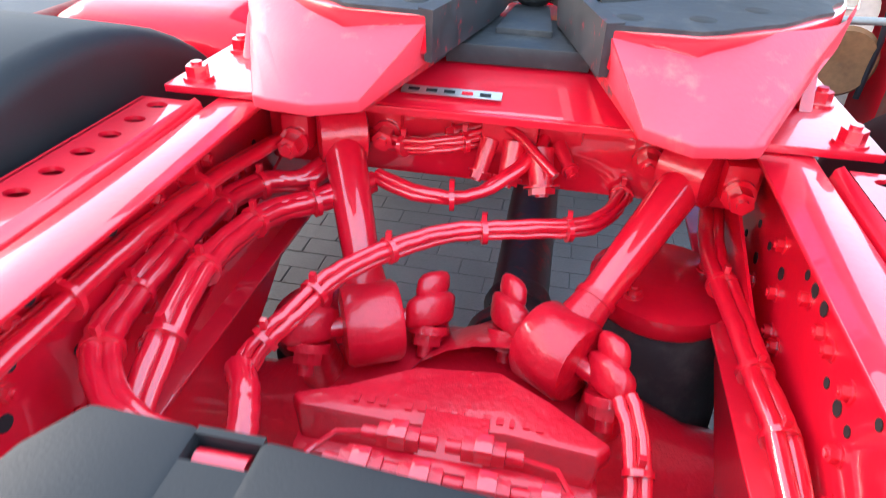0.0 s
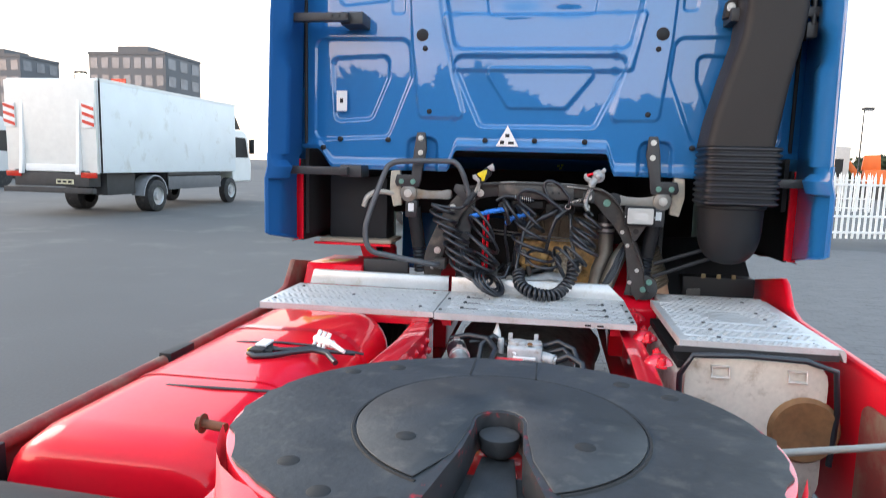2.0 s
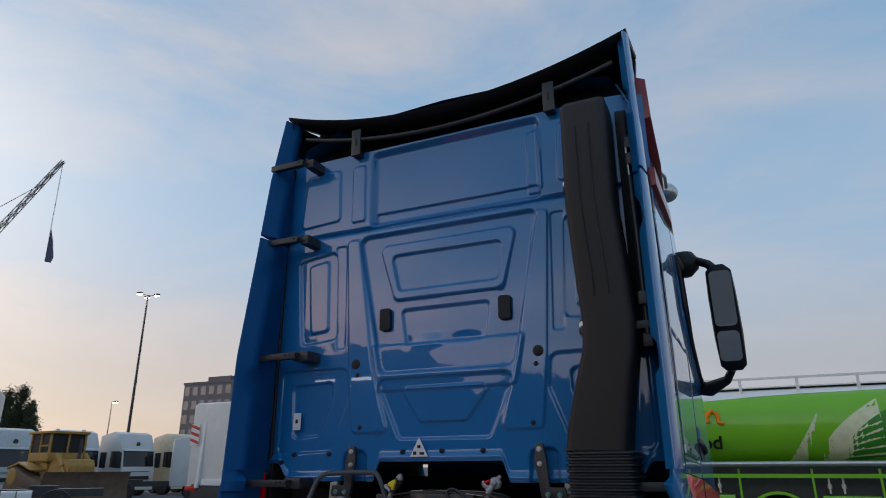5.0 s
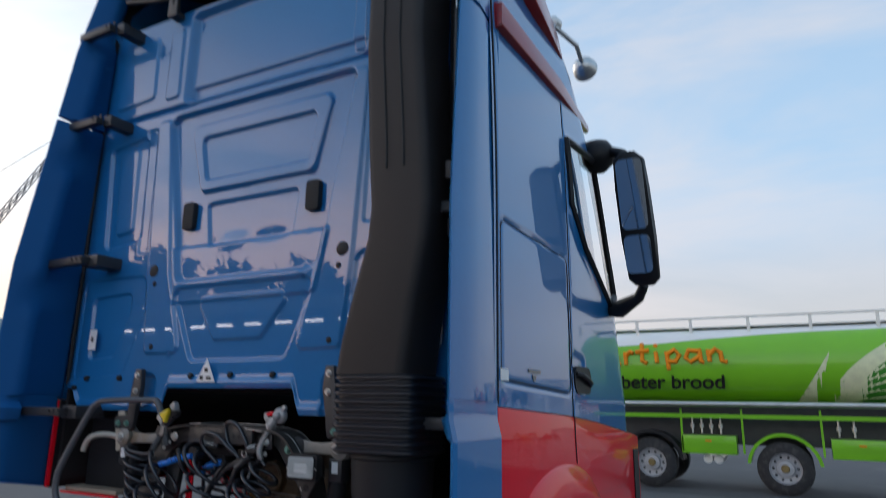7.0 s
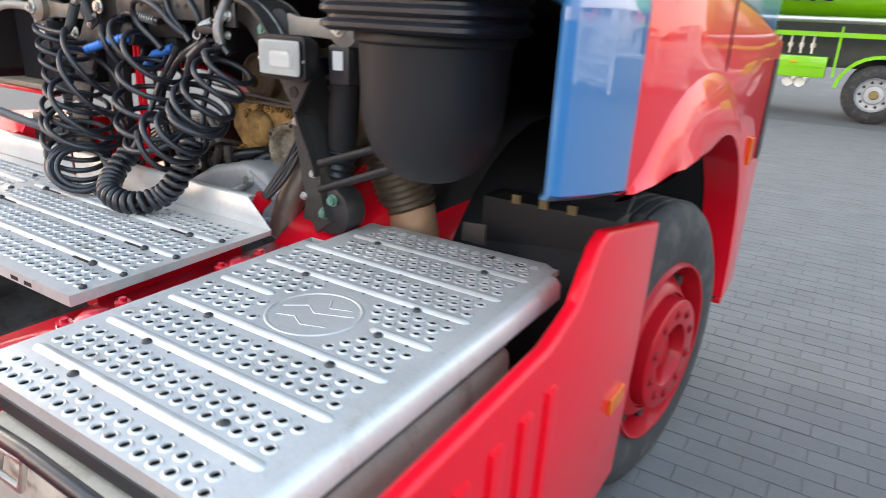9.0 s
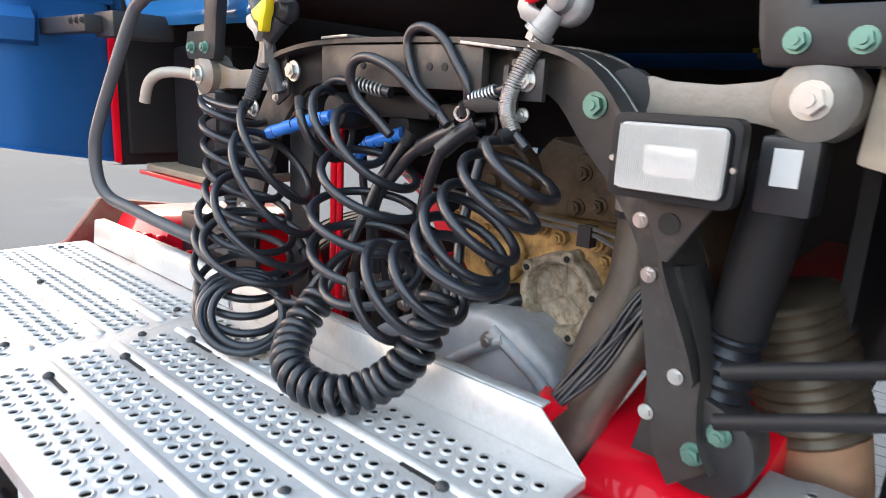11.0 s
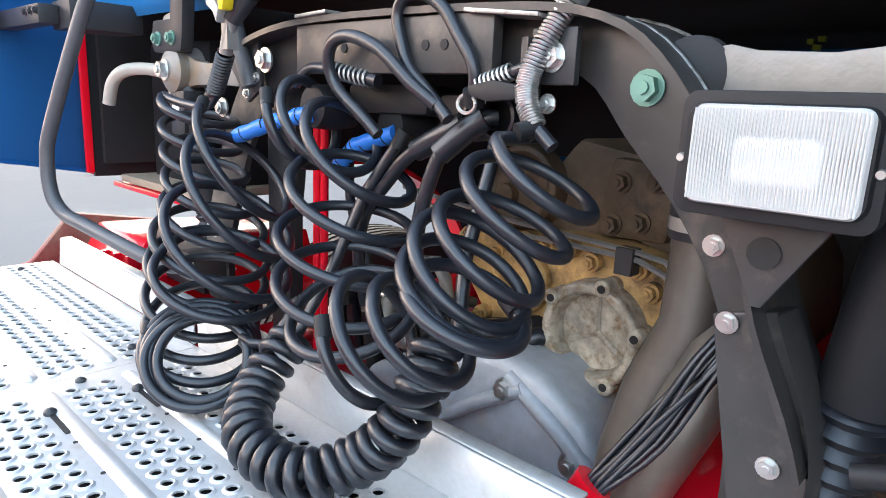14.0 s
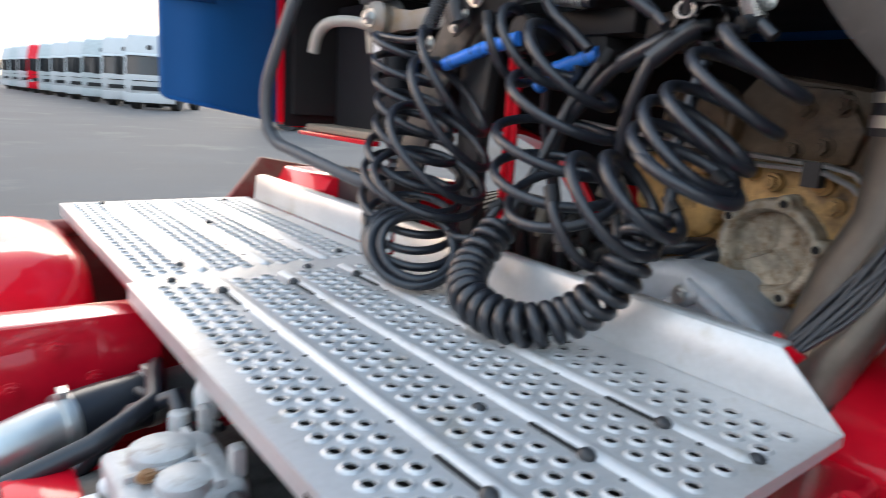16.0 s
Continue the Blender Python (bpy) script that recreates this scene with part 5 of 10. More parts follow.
bundle("cable_bundle", [(-0.25, 0.98, 0.93), (-0.17, 0.94, 0.93), (-0.10, 0.93, 0.94), (-0.02, 0.97, 0.95), (0.05, 1.0, 0.97)], 4, 0.006, 0.010, "tangled thin red painted cables", (0.3, 0.6), 5)
bundle("cable_bundle", [(-0.20, 0.90, 0.89), (-0.12, 0.875, 0.88), (-0.04, 0.885, 0.88), (0.03, 0.92, 0.92), (0.06, 0.97, 0.95)], 2, 0.010, 0.008, "sagging red painted air pipe", (0.4,), 6)
bundle("cable_bundle", [(0.36, 1.04, 0.84), (0.345, 0.90, 0.82), (0.36, 0.76, 0.81), (0.37, 0.64, 0.80), (0.38, 0.54, 0.79), (0.385, 0.36, 0.74)], 3, 0.011, 0.010, "red painted cable bundle beside the bellow", (0.3, 0.55, 0.75), 7)
bundle("cable_bundle", [(0.21, 0.60, 0.78), (0.225, 0.55, 0.76), (0.23, 0.48, 0.72), (0.235, 0.40, 0.66)], 2, 0.009, 0.008, "short red painted hose", (0.5,), 8)
bundle("cable_bundle", [(-0.265, 0.525, 0.80), (-0.24, 0.49, 0.805), (-0.225, 0.455, 0.80), (-0.21, 0.41, 0.78), (-0.19, 0.36, 0.72)], 1, 0.018, 0.0, "red painted corrugated hose", (), 9)
# valve block under the mounting plate
valve = thing("valve_block", "red painted valve block with hose unions", "valve")
part("body", Shape().box(-0.035, 0.055, 0.95, 1.04, 0.93, 0.985).box(0.055, 0.125, 0.97, 1.04, 0.945, 0.985), CASTING, valve, bevel=0.006)
for p, q, r in (((-0.02, 0.955, 0.95), (-0.03, 0.93, 0.905), 0.016), ((0.02, 0.955, 0.95), (0.015, 0.93, 0.90), 0.02), ((0.06, 0.95, 0.945), (0.07, 0.92, 0.895), 0.024), ((-0.03, 0.99, 0.96), (-0.08, 0.97, 0.95), 0.012), ((0.09, 0.96, 0.95), (0.11, 0.92, 0.93), 0.012)):
    part("union", Shape().cyl(p, q, r, r * 0.8, seg=12).hexbolt(q, Vector(q) - Vector(p), r * 0.9, 0.014), CASTING, valve)
part("lever", Shape().tube([(-0.06, 1.0, 0.99), (0.03, 0.94, 0.965), (0.09, 0.89, 0.93)], 0.008, 8), RED_FRAME, valve)

# black plastic cover at the very rear
rear = thing("rear_cover", "black moulded plastic cover at the frame's end", "cover")
cz = 1.0
part("lid", Shape().prism([(-0.26, 0.235), (-0.235, 0.28), (-0.143, 0.277), (-0.143, 0.13), (-0.28, 0.13)], "z", cz - 0.03, cz), BLACK_PLASTIC, rear, bevel=0.008)
part("lid", Shape().prism([(-0.095, 0.275), (0.20, 0.257), (0.20, 0.13), (-0.095, 0.13)], "z", cz - 0.03, cz), BLACK_PLASTIC, rear, bevel=0.008)
part("bridge", Shape().box(-0.145, -0.093, 0.13, 0.247, cz - 0.03, cz - 0.002), BLACK_PLASTIC, rear)
part("bridge", Shape().box(-0.145, -0.093, 0.270, 0.277, cz - 0.03, cz - 0.002), BLACK_PLASTIC, rear)
part("catch", Shape().cyl((-0.14, 0.258, cz - 0.02), (-0.10, 0.258, cz - 0.02), 0.012, seg=14), RED_FRAME, rear, "red catch in the cover's window")
part("cover_leg", Shape().box(-0.27, 0.19, 0.10, 0.125, 0.70, cz - 0.005), BLACK_PLASTIC, rear)
part("cover_shelf", Shape().box(-0.42, 0.42, 0.02, 0.10, 0.70, 0.74), RED_FRAME, rear)


# ------------------------------------------------------------------ tread plates
def tread_plate(name, label, x0, x1, y0, y1, z, strips, pitch, x_hole, category="catwalk", skip=None, notch=None):
    """An aluminium walkway: bands of three rows of domed holes along x, and between them flat strips with a pressed rib."""
    ob = thing(name, label, category)
    half, dx = 0.0215, 0.0287
    dy = (pitch - 2 * half) / 3
    body = Shape()

    def left_edge(y):
        return notch[0] if notch and y > notch[1] else x0

    def flat(xa, xb, ya, yb):
        body.add([(xa, ya, z), (xb, ya, z), (xb, yb, z), (xa, yb, z)], [(0, 1, 2, 3)])

    edges = [y0]
    for yc in [strips[0] - pitch] + list(strips):
        ya, yb = yc + half, min(yc + half + 3 * dy, y1)
        xl = left_edge((ya + yb) / 2)
        k0 = math.ceil((xl + 0.012 - x_hole) / dx)
        k1 = math.floor((x1 - 0.012 - x_hole) / dx)
        xa, xb = x_hole + k0 * dx, x_hole + k1 * dx
        ya = max(ya, y0 + 0.004)
        rows = max(1, round((yb - ya) / dy))
        perforated(body, xa, xb, ya, yb, z, k1 - k0, rows, 0.0066, 0.0008, rim=0.0023, lip=0.0052, stagger=True, skip=skip)
        flat(xl, xa, ya, yb)
        flat(xb, x1, ya, yb)
        edges += [ya, yb]
    edges.append(y1)
    for ya, yb in zip(edges[::2], edges[1::2]):
        if notch and ya < notch[1] < yb:
            flat(x0, x1, ya, notch[1])
            flat(notch[0], x1, notch[1], yb)
        else:
            flat(left_edge((ya + yb) / 2), x1, ya, yb)
    rim = [(x0, y0), (x1, y0), (x1, y1)] + ([(notch[0], y1), (notch[0], notch[1]), (x0, notch[1])] if notch else [(x0, y1)])
    n = len(rim)
    body.add([(x, y, z) for x, y in rim] + [(x, y, z - (0.028 if x == x0 else 0.022 if y == y0 else 0.012)) for x, y in rim], [(i, n + i, n + (i + 1) % n, (i + 1) % n) for i in range(n)])
    part("perforated_sheet", body, ALU, ob, "bright perforated aluminium sheet", smooth=35)
    # added near-black sheet: stands in for the shade seen through the holes
    part("hole_shade_sheet", Shape().prism([(x + (0.01 if x < x1 - 0.3 else -0.01), y + (0.01 if y < y1 - 0.3 else -0.01)) for x, y in rim], "z", z - 0.0195, z - 0.017), DARK, ob)
    for yc in strips:
        spans = [(left_edge(yc) + 0.026, x1 - 0.022)]
        if skip and skip(RING[0], yc):
            spans = [(spans[0][0], RING[0] - 0.112), (RING[0] + 0.112, spans[0][1])]
        for xa, xb in spans:
            rings = []
            for x, k in ((xa, 0.05), (xa + 0.003, 0.55), (xa + 0.009, 0.9), (xa + 0.018, 1.0), (xb - 0.018, 1.0), (xb - 0.009, 0.9), (xb - 0.003, 0.55), (xb, 0.05)):
                rings.append([(x, yc + 0.004 + 0.0125 * min(1.0, k * 1.05) * (2 * i / 8 - 1), z - 0.001 + 0.0062 * k * math.sin(math.pi * i / 8)) for i in range(9)])
            part("rib", Shape().loft(rings, caps=False, closed=False), ALU, ob, smooth=70)
            x = xa + 0.085
            while x < xb - 0.03:
                part("pin_hole", Shape().cyl((x, yc - 0.010, z - 0.001), (x, yc - 0.010, z + 0.0006), 0.0032, seg=8), DARK, ob)
                x += 0.0925
    return ob


RING = (0.859, 2.905)
cat_r = tread_plate("catwalk_plate", "bright perforated aluminium walkway plate across the frame", -0.372, 0.456, 2.700, 3.185, 1.012, (2.8207, 2.9352, 3.0497), 0.1145, 0.0365)
cat_l = tread_plate("catwalk_plate", "perforated aluminium walkway plate over the fuel tank", -1.155, -0.378, 2.712, 3.185, 1.010, (2.8207, 2.9352, 3.0497), 0.1145, -1.14)
for ob, x0, x1, cut in ((cat_r, -0.37, 0.382, 0.075), (cat_l, -1.10, -0.385, 0.0)):
    lip = Shape().prism([(x0, 1.012), (x1 + cut, 1.012), (x1, 1.082), (x0 + (0.02 if not cut else 0), 1.082)], "y", 3.183, 3.188)
    lip.box(x0 + 0.02, x1, 3.188, 3.21, 1.078, 1.083)
    part("upstand", lip, ALU, ob, "plain aluminium upstand at the plate's front", bevel=0.0015, segments=1)
for x in (0.25, 0.30):
    part("end_slot", Shape().box(x, x + 0.025, 2.6985, 2.6995, 0.994, 1.002), DARK, cat_r)
for y in (2.811, 2.926, 3.041):
    for x, d in ((0.345, -1), (-0.268, 1)):
        part("fixing_slot", Shape().prism(rounded(min(x, x + d * 0.072), max(x, x + d * 0.072), y - 0.0035, y + 0.0035, 0.003, 2), "z", 1.0125, 1.0138), DARK, cat_r)
        part("fixing_screw", Shape().lathe([(0.0, 0.0085), (0.003, 0.009), (0.006, 0.0075), (0.009, 0.003), (0.009, 0.0)], (x, y, 1.012), "z", 12), BLACK_STEEL, cat_r)
for x, y in ((0.440, 2.735), (0.442, 2.815), (0.440, 2.935), (0.432, 3.06), (0.225, 2.902), (-0.355, 2.76), (-0.35, 2.99)):
    part("fixing_screw", Shape().lathe([(0.0, 0.0075), (0.003, 0.008), (0.005, 0.006), (0.007, 0.002), (0.007, 0.0)], (x, y, 1.012), "z", 12), BLACK_STEEL, cat_r)
for x, y in ((-1.12, 2.80), (-1.1, 3.10), (-0.45, 2.80), (-0.44, 3.1), (-0.8, 2.96)):
    part("fixing_screw", Shape().lathe([(0.0, 0.0075), (0.003, 0.008), (0.005, 0.006), (0.007, 0.002), (0.007, 0.0)], (x, y, 1.011), "z", 12), BLACK_STEEL, cat_l)
for ob, xs in ((cat_r, (-0.33, 0.38)), (cat_l, (-1.1, -0.44))):
    for x in xs:
        part("support", Shape().box(x - 0.02, x + 0.02, 2.78, 3.14, 0.94, 0.985), RED_FRAME, ob)
part("support_beam", Shape().box(-1.10, -0.40, 2.735, 2.765, 0.945, 0.982), RED_FRAME, cat_l, "red beam under the plate", bevel=0.004)

# ------------------------------------------------------------------ battery box with tread cover
box_cover = tread_plate("equipment_box", "equipment box beside the frame with a perforated aluminium lid", 0.578, 1.118, 2.487, 3.370, 1.020, tuple(2.565 + 0.1165 * k for k in range(7)), 0.1165, 0.600, category="storage box", skip=lambda x, y: math.hypot(x - RING[0], y - RING[1]) < 0.103, notch=(0.617, 3.195))
EDGE = Shape().loft([[(1.118, y, 1.020), (1.132, y, 1.017), (1.141, y, 1.006), (1.143, y, 0.975), (1.135, y, 0.975), (1.118, y, 1.010)] for y in (2.485, 2.8, 3.33)])
part("rolled_edge", EDGE, ALU, box_cover, "rounded aluminium lid edge", smooth=60)
part("lid_tongue", Shape().prism([(0.64, 3.372), (1.11, 3.372), (1.08, 3.395), (0.67, 3.388)], "z", 1.0, 1.018), ALU, box_cover, bevel=0.003)
for x, y in ((0.97, 3.345), (1.043, 3.341)):
    part("oval_hole", Shape().prism(rounded(x - 0.013, x + 0.013, y - 0.008, y + 0.008, 0.007, 4), "z", 1.0195, 1.0208), DARK, box_cover)
ring = [(RING[0] + 0.083 * math.cos(a), RING[1] + 0.083 * math.sin(a), 1.0173) for a in (2 * math.pi * i / 40 for i in range(40))]
emblem = part("embossed_ring", Shape().tube(ring, 0.0046, 8, closed=True), ALU, box_cover, "round embossed ring in the lid", smooth=60)
for pts in ([(-0.066, -0.01), (-0.03, 0.018), (0.0, 0.0), (0.03, 0.012), (0.066, 0.028)], [(-0.05, -0.04), (-0.02, -0.028), (0.01, -0.045), (0.05, -0.03)], [(-0.01, 0.055), (0.01, 0.03), (0.045, 0.045)]):
    part("embossed_bar", Shape().tube([(RING[0] + x, RING[1] + y, 1.0168) for x, y in pts], 0.0042, 6), ALU, emblem, smooth=60)
for x, y in ((0.73, 2.555), (0.727, 2.672), (0.726, 2.788), (0.726, 3.021), (0.724, 3.254), (0.995, 3.021), (0.999, 2.788), (0.998, 2.905), (1.002, 3.254), (0.99, 2.60)):
    part("rivet", Shape().lathe([(0.0, 0.0085), (0.002, 0.0085), (0.0045, 0.006), (0.005, 0.0)], (x, y, 1.020), "z", 12), BLACK_STEEL, box_cover)
BEIGE = material("dirty_beige_plastic", (0.62, 0.55, 0.46), 0.55, vary=0.15, scale=5, dirt=(0.28, 0.20, 0.13), dirt_amount=0.35)
RUST = material("rusty_brown", (0.24, 0.12, 0.05), 0.7, vary=0.35, scale=10)
part("box_body", Shape().box(0.575, 1.10, 2.52, 3.22, 0.42, 0.90), BEIGE, box_cover, bevel=0.03, segments=3)
# near-black slab added over the body as shade below the lid's holes
part("box_shade_sheet", Shape().box(0.585, 1.09, 2.53, 3.21, 0.902, 0.93), DARK, box_cover)
back = part("end_cover", Shape().prism(rounded(0.60, 1.09, 0.45, 0.965, 0.07), "y", 2.47, 2.525), BEIGE, box_cover, "dirty beige plastic end cover", bevel=0.012)
part("recess_disc", Shape().lathe([(-0.004, 0.0), (-0.012, 0.07), (-0.02, 0.11), (0.0, 0.125)], (1.02, 2.472, 0.72), "y", 32), RUST, box_cover)
for x in (0.72, 0.98):
    part("latch", Shape().tube([(x - 0.03, 2.465, 0.935), (x - 0.03, 2.455, 0.90), (x + 0.03, 2.455, 0.90), (x + 0.03, 2.465, 0.935)], 0.006, 6, closed=True), STEEL, box_cover)
part("end_cable", Shape().tube([(0.585, 2.46, 0.70), (0.58, 2.455, 0.90), (0.62, 2.45, 0.975), (0.80, 2.45, 0.985), (1.0, 2.45, 0.98), (1.10, 2.45, 0.95), (1.12, 2.46, 0.80), (1.11, 2.46, 0.6)], 0.011, 10), HOSE, box_cover, "black cable along the end cover", smooth=70)
part("end_strip", Shape().box(0.56, 1.12, 2.484, 2.489, 0.975, 0.998), BLACK_STEEL, box_cover)
part("grab_bar", Shape().tube([(0.92, 1.60, 1.05), (1.05, 1.75, 1.02), (1.17, 1.85, 1.0)], 0.013, 8), material("dull_steel", (0.30, 0.12, 0.10), 0.5, metal=0.3), truck)

# ------------------------------------------------------------------ side skirts and fuel tank
skirt = [(1.0, 0.94), (2.2, 0.965), (3.10, 0.985), (3.22, 1.02), (3.30, 1.115), (3.345, 1.135), (3.745, 1.06), (3.72, 0.7), (3.66, 0.36), (1.05, 0.34)]
sk = part("side_skirt", Shape().prism(skirt, "x", 1.192, 1.226), RED, truck, "red plastic side skirt", bevel=0.012, segments=3)
for k in range(4):
    y = 2.80 + 0.105 * k
    part("skirt_rib", Shape().prism([(y - 0.028, 0.45), (y + 0.028, 0.45), (y + 0.020, 0.90), (y - 0.020, 0.90)], "x", 1.215, 1.235), RED, sk, bevel=0.006)
part("reflector", Shape().box(1.2265, 1.234, 3.52, 3.62, 0.62, 0.66), material("amber_lens", (0.7, 0.15, 0.01), 0.15), sk, "orange reflector")
SKIRT_IN = material("dirty_red_plastic", (0.22, 0.03, 0.025), 0.6, vary=0.25, scale=4, dirt=(0.22, 0.13, 0.09), dirt_amount=0.5)
ls = part("side_skirt", Shape().prism([(1.05, 0.94), (2.9, 0.945), (3.15, 1.0), (3.25, 1.12), (3.66, 1.05), (3.6, 0.36), (1.08, 0.34)], "x", -1.235, -1.205), SKIRT_IN, truck, "dirty dark red plastic side skirt", bevel=0.01)
part("skirt_lip", Shape().tube([(-1.20, 1.05, 0.935), (-1.20, 2.0, 0.935), (-1.20, 2.9, 0.94)], 0.022, 8), SKIRT_IN, ls)
part("skirt_clip", Shape().box(-1.215, -1.17, 2.05, 2.20, 0.925, 0.965), BLACK_PLASTIC, ls, bevel=0.004)
part("skirt_clip", Shape().box(-1.215, -1.17, 1.30, 1.36, 0.85, 0.95), BLACK_PLASTIC, ls, bevel=0.004)
for k in range(3):
    part("inner_rib", Shape().prism(rounded(1.25 + 0.42 * k, 1.58 + 0.42 * k, 0.48, 0.86, 0.05), "x", 1.176, 1.191), SKIRT_IN, sk, bevel=0.006)
tank_rings = []
for y, k in ((1.285, 0.80), (1.295, 0.90), (1.33, 0.97), (1.40, 1.0), (2.60, 1.0), (2.66, 0.97), (2.69, 0.9)):
    prof = []
    for cx, cz, a0 in ((-0.70, 0.86, 0), (-1.0, 0.86, 90), (-1.0, 0.50, 180), (-0.70, 0.50, 270)):
        for i in range(7):
            a = radians(a0 + 15 * i)
            prof.append(((cx + 0.15 * math.cos(a) + 0.85) * k - 0.85, y, (cz + 0.15 * math.sin(a) - 0.68) * k + 0.68))
    tank_rings.append(prof)
tank = thing("fuel_tank", "glossy red rounded fuel tank beside the frame", "fuel tank")
part("tank_body", Shape().loft(tank_rings), RED, tank, smooth=60)
for y in (1.75, 2.30):
    strap = [(( x + 0.85) * 1.006 - 0.85, z) for x, _, z in tank_rings[3]]
    part("tank_strap", Shape().loft([[(x, y + d, (z - 0.68) * 1.008 + 0.68) for x, z in strap] for d in (-0.022, 0.022)], caps=False), RED_FRAME if y > 2 else RED, tank)
plug = thing("cable_plug", "black multi-pin plug with a white connector lying on the tank", "plug")
part("plug_body", Shape().box(-0.838, -0.788, 1.945, 2.03, 1.011, 1.035), BLACK_PLASTIC, plug, bevel=0.005)
part("plug_top", Shape().box(-0.833, -0.795, 1.985, 2.05, 1.034, 1.042), WHITE, plug, "pale grey plug top", bevel=0.003)
part("yellow_mark", Shape().box(-0.842, -0.834, 1.95, 1.975, 1.015, 1.034), material("yellow_plastic", (0.75, 0.55, 0.02), 0.4), plug, "yellow mark")
for k in range(3):
    part("pin", Shape().cyl((-0.79, 1.965 + 0.022 * k, 1.026), (-0.765, 1.968 + 0.02 * k, 1.026), 0.006, seg=10), BLACK_PLASTIC, plug)
part("plug_cable", Shape().tube([(-0.84, 1.955, 1.02), (-0.81, 1.93, 1.018), (-0.76, 1.945, 1.02), (-0.70, 1.985, 1.024), (-0.65, 2.02, 1.024), (-0.60, 2.01, 1.02), (-0.55, 1.95, 1.01)], 0.009, 10).tube([(-0.77, 1.99, 1.026), (-0.71, 2.0, 1.028), (-0.66, 2.04, 1.026), (-0.60, 2.03, 1.02), (-0.52, 2.06, 1.01)], 0.007, 10), HOSE, plug, smooth=70)
con = part("white_connector", Shape().cyl((-0.68, 2.13, 1.032), (-0.60, 2.07, 1.032), 0.013, seg=14).cyl((-0.60, 2.07, 1.032), (-0.545, 2.02, 1.026), 0.010, 0.006, seg=12), WHITE, plug, "white plastic connector", smooth=40)
for k in range(3):
    x, y = -0.672 + 0.022 * k, 2.124 - 0.0165 * k
    part("collar", Shape().cyl((x - 0.008, y - 0.012, 1.012), (x + 0.008, y + 0.012, 1.06), 0.0075, seg=12), WHITE, con, smooth=40)
for pts in ([(-1.0, 2.08, 0.99), (-0.95, 2.10, 1.008), (-0.80, 2.11, 1.014), (-0.62, 2.10, 1.014), (-0.50, 2.09, 1.0)], [(-1.0, 1.66, 0.99), (-0.93, 1.655, 1.009), (-0.78, 1.65, 1.014), (-0.62, 1.665, 1.012), (-0.54, 1.66, 0.99)]):
    part("thin_cable", Shape().tube(pts, 0.0045, 8), HOSE, plug, "thin black cable over the tank", smooth=70)

# ------------------------------------------------------------------ between coupling and catwalk
part("rail_neck", Shape().loft([[(-0.46, y, z), (-0.38, y, z), (-0.38, y, z - 0.2), (-0.46, y, z - 0.2)] for y, z in ((1.6, 1.02), (2.0, 1.0), (2.5, 0.965), (2.75, 0.96))]), RED_FRAME, truck, bevel=0.006)
for row, dz in enumerate((0.045, 0.10)):
    for k in range(9):
        y = 1.72 + 0.11 * k + 0.05 * row
        z = float(np.interp(y, [1.6, 2.0, 2.5, 2.75], [1.02, 1.0, 0.965, 0.96])) - dz
        part("rail_stud", Shape().hexbolt((-0.380, y, z), (1, 0, 0), 0.011, 0.008), RED_FRAME, truck)
dryer = thing("valve_unit", "pale grey cast valve unit on the gearbox between the rails", "valve")
VALVE = material("pale_cast_alloy", (0.46, 0.46, 0.46), 0.5, metal=0.2, vary=0.2, scale=20, bump=0.25, dirt=(0.25, 0.2, 0.16), dirt_amount=0.25)
part("body", Shape().box(-0.055, 0.085, 2.60, 2.72, 0.845, 0.915), VALVE, dryer, bevel=0.012, segments=3)
part("boss", Shape().lathe([(0.91, 0.036), (0.926, 0.034), (0.93, 0.026), (0.93, 0.0)], (-0.012, 2.655, 0), "z", 20), VALVE, dryer, smooth=50)
part("boss", Shape().lathe([(0.91, 0.030), (0.924, 0.028), (0.928, 0.02), (0.928, 0.0)], (0.055, 2.66, 0), "z", 20), VALVE, dryer, smooth=50)
for x in (-0.048, 0.058):
    part("ear", Shape().box(x - 0.009, x + 0.009, 2.706, 2.722, 0.91, 0.945), VALVE, dryer, bevel=0.004)
part("cross_rib", Shape().box(-0.05, 0.08, 2.684, 2.694, 0.914, 0.924).box(0.018, 0.026, 2.61, 2.69, 0.914, 0.922), VALVE, dryer, bevel=0.002)
part("side_port", Shape().cyl((0.085, 2.63, 0.875), (0.135, 2.60, 0.87), 0.024, seg=18).cyl((0.135, 2.60, 0.87), (0.145, 2.594, 0.869), 0.018, seg=16), VALVE, dryer, smooth=40, bevel=0.002)
part("knob", Shape().cyl((-0.086, 2.695, 0.86), (-0.086, 2.695, 0.925), 0.016, 0.013, seg=16), VALVE, dryer, bevel=0.003)
part("spout", Shape().lathe([(0.90, 0.018), (0.935, 0.017), (0.955, 0.010), (0.978, 0.004), (0.98, 0.0)], (-0.106, 2.735, 0), "z", 16), WHITE, dryer, "white pointed plastic cap", smooth=50)
part("link_rod", Shape().cyl((-0.215, 2.675, 0.905), (-0.05, 2.735, 0.91), 0.006, seg=8), BLACK_STEEL, dryer)
part("lever", Shape().box(-0.03, 0.06, 2.575, 2.592, 0.872, 0.882).cyl((-0.005, 2.635, 0.90), (-0.03, 2.60, 0.885), 0.011, seg=12), WHITE, dryer, bevel=0.002)
part("rust_spot", Shape().hexbolt((0.035, 2.63, 0.922), (0, 0, 1), 0.009, 0.006), RUST, dryer)
part("red_block", Shape().box(-0.115, 0.012, 2.51, 2.582, 0.80, 0.878), RED, dryer, "red painted block", bevel=0.006)
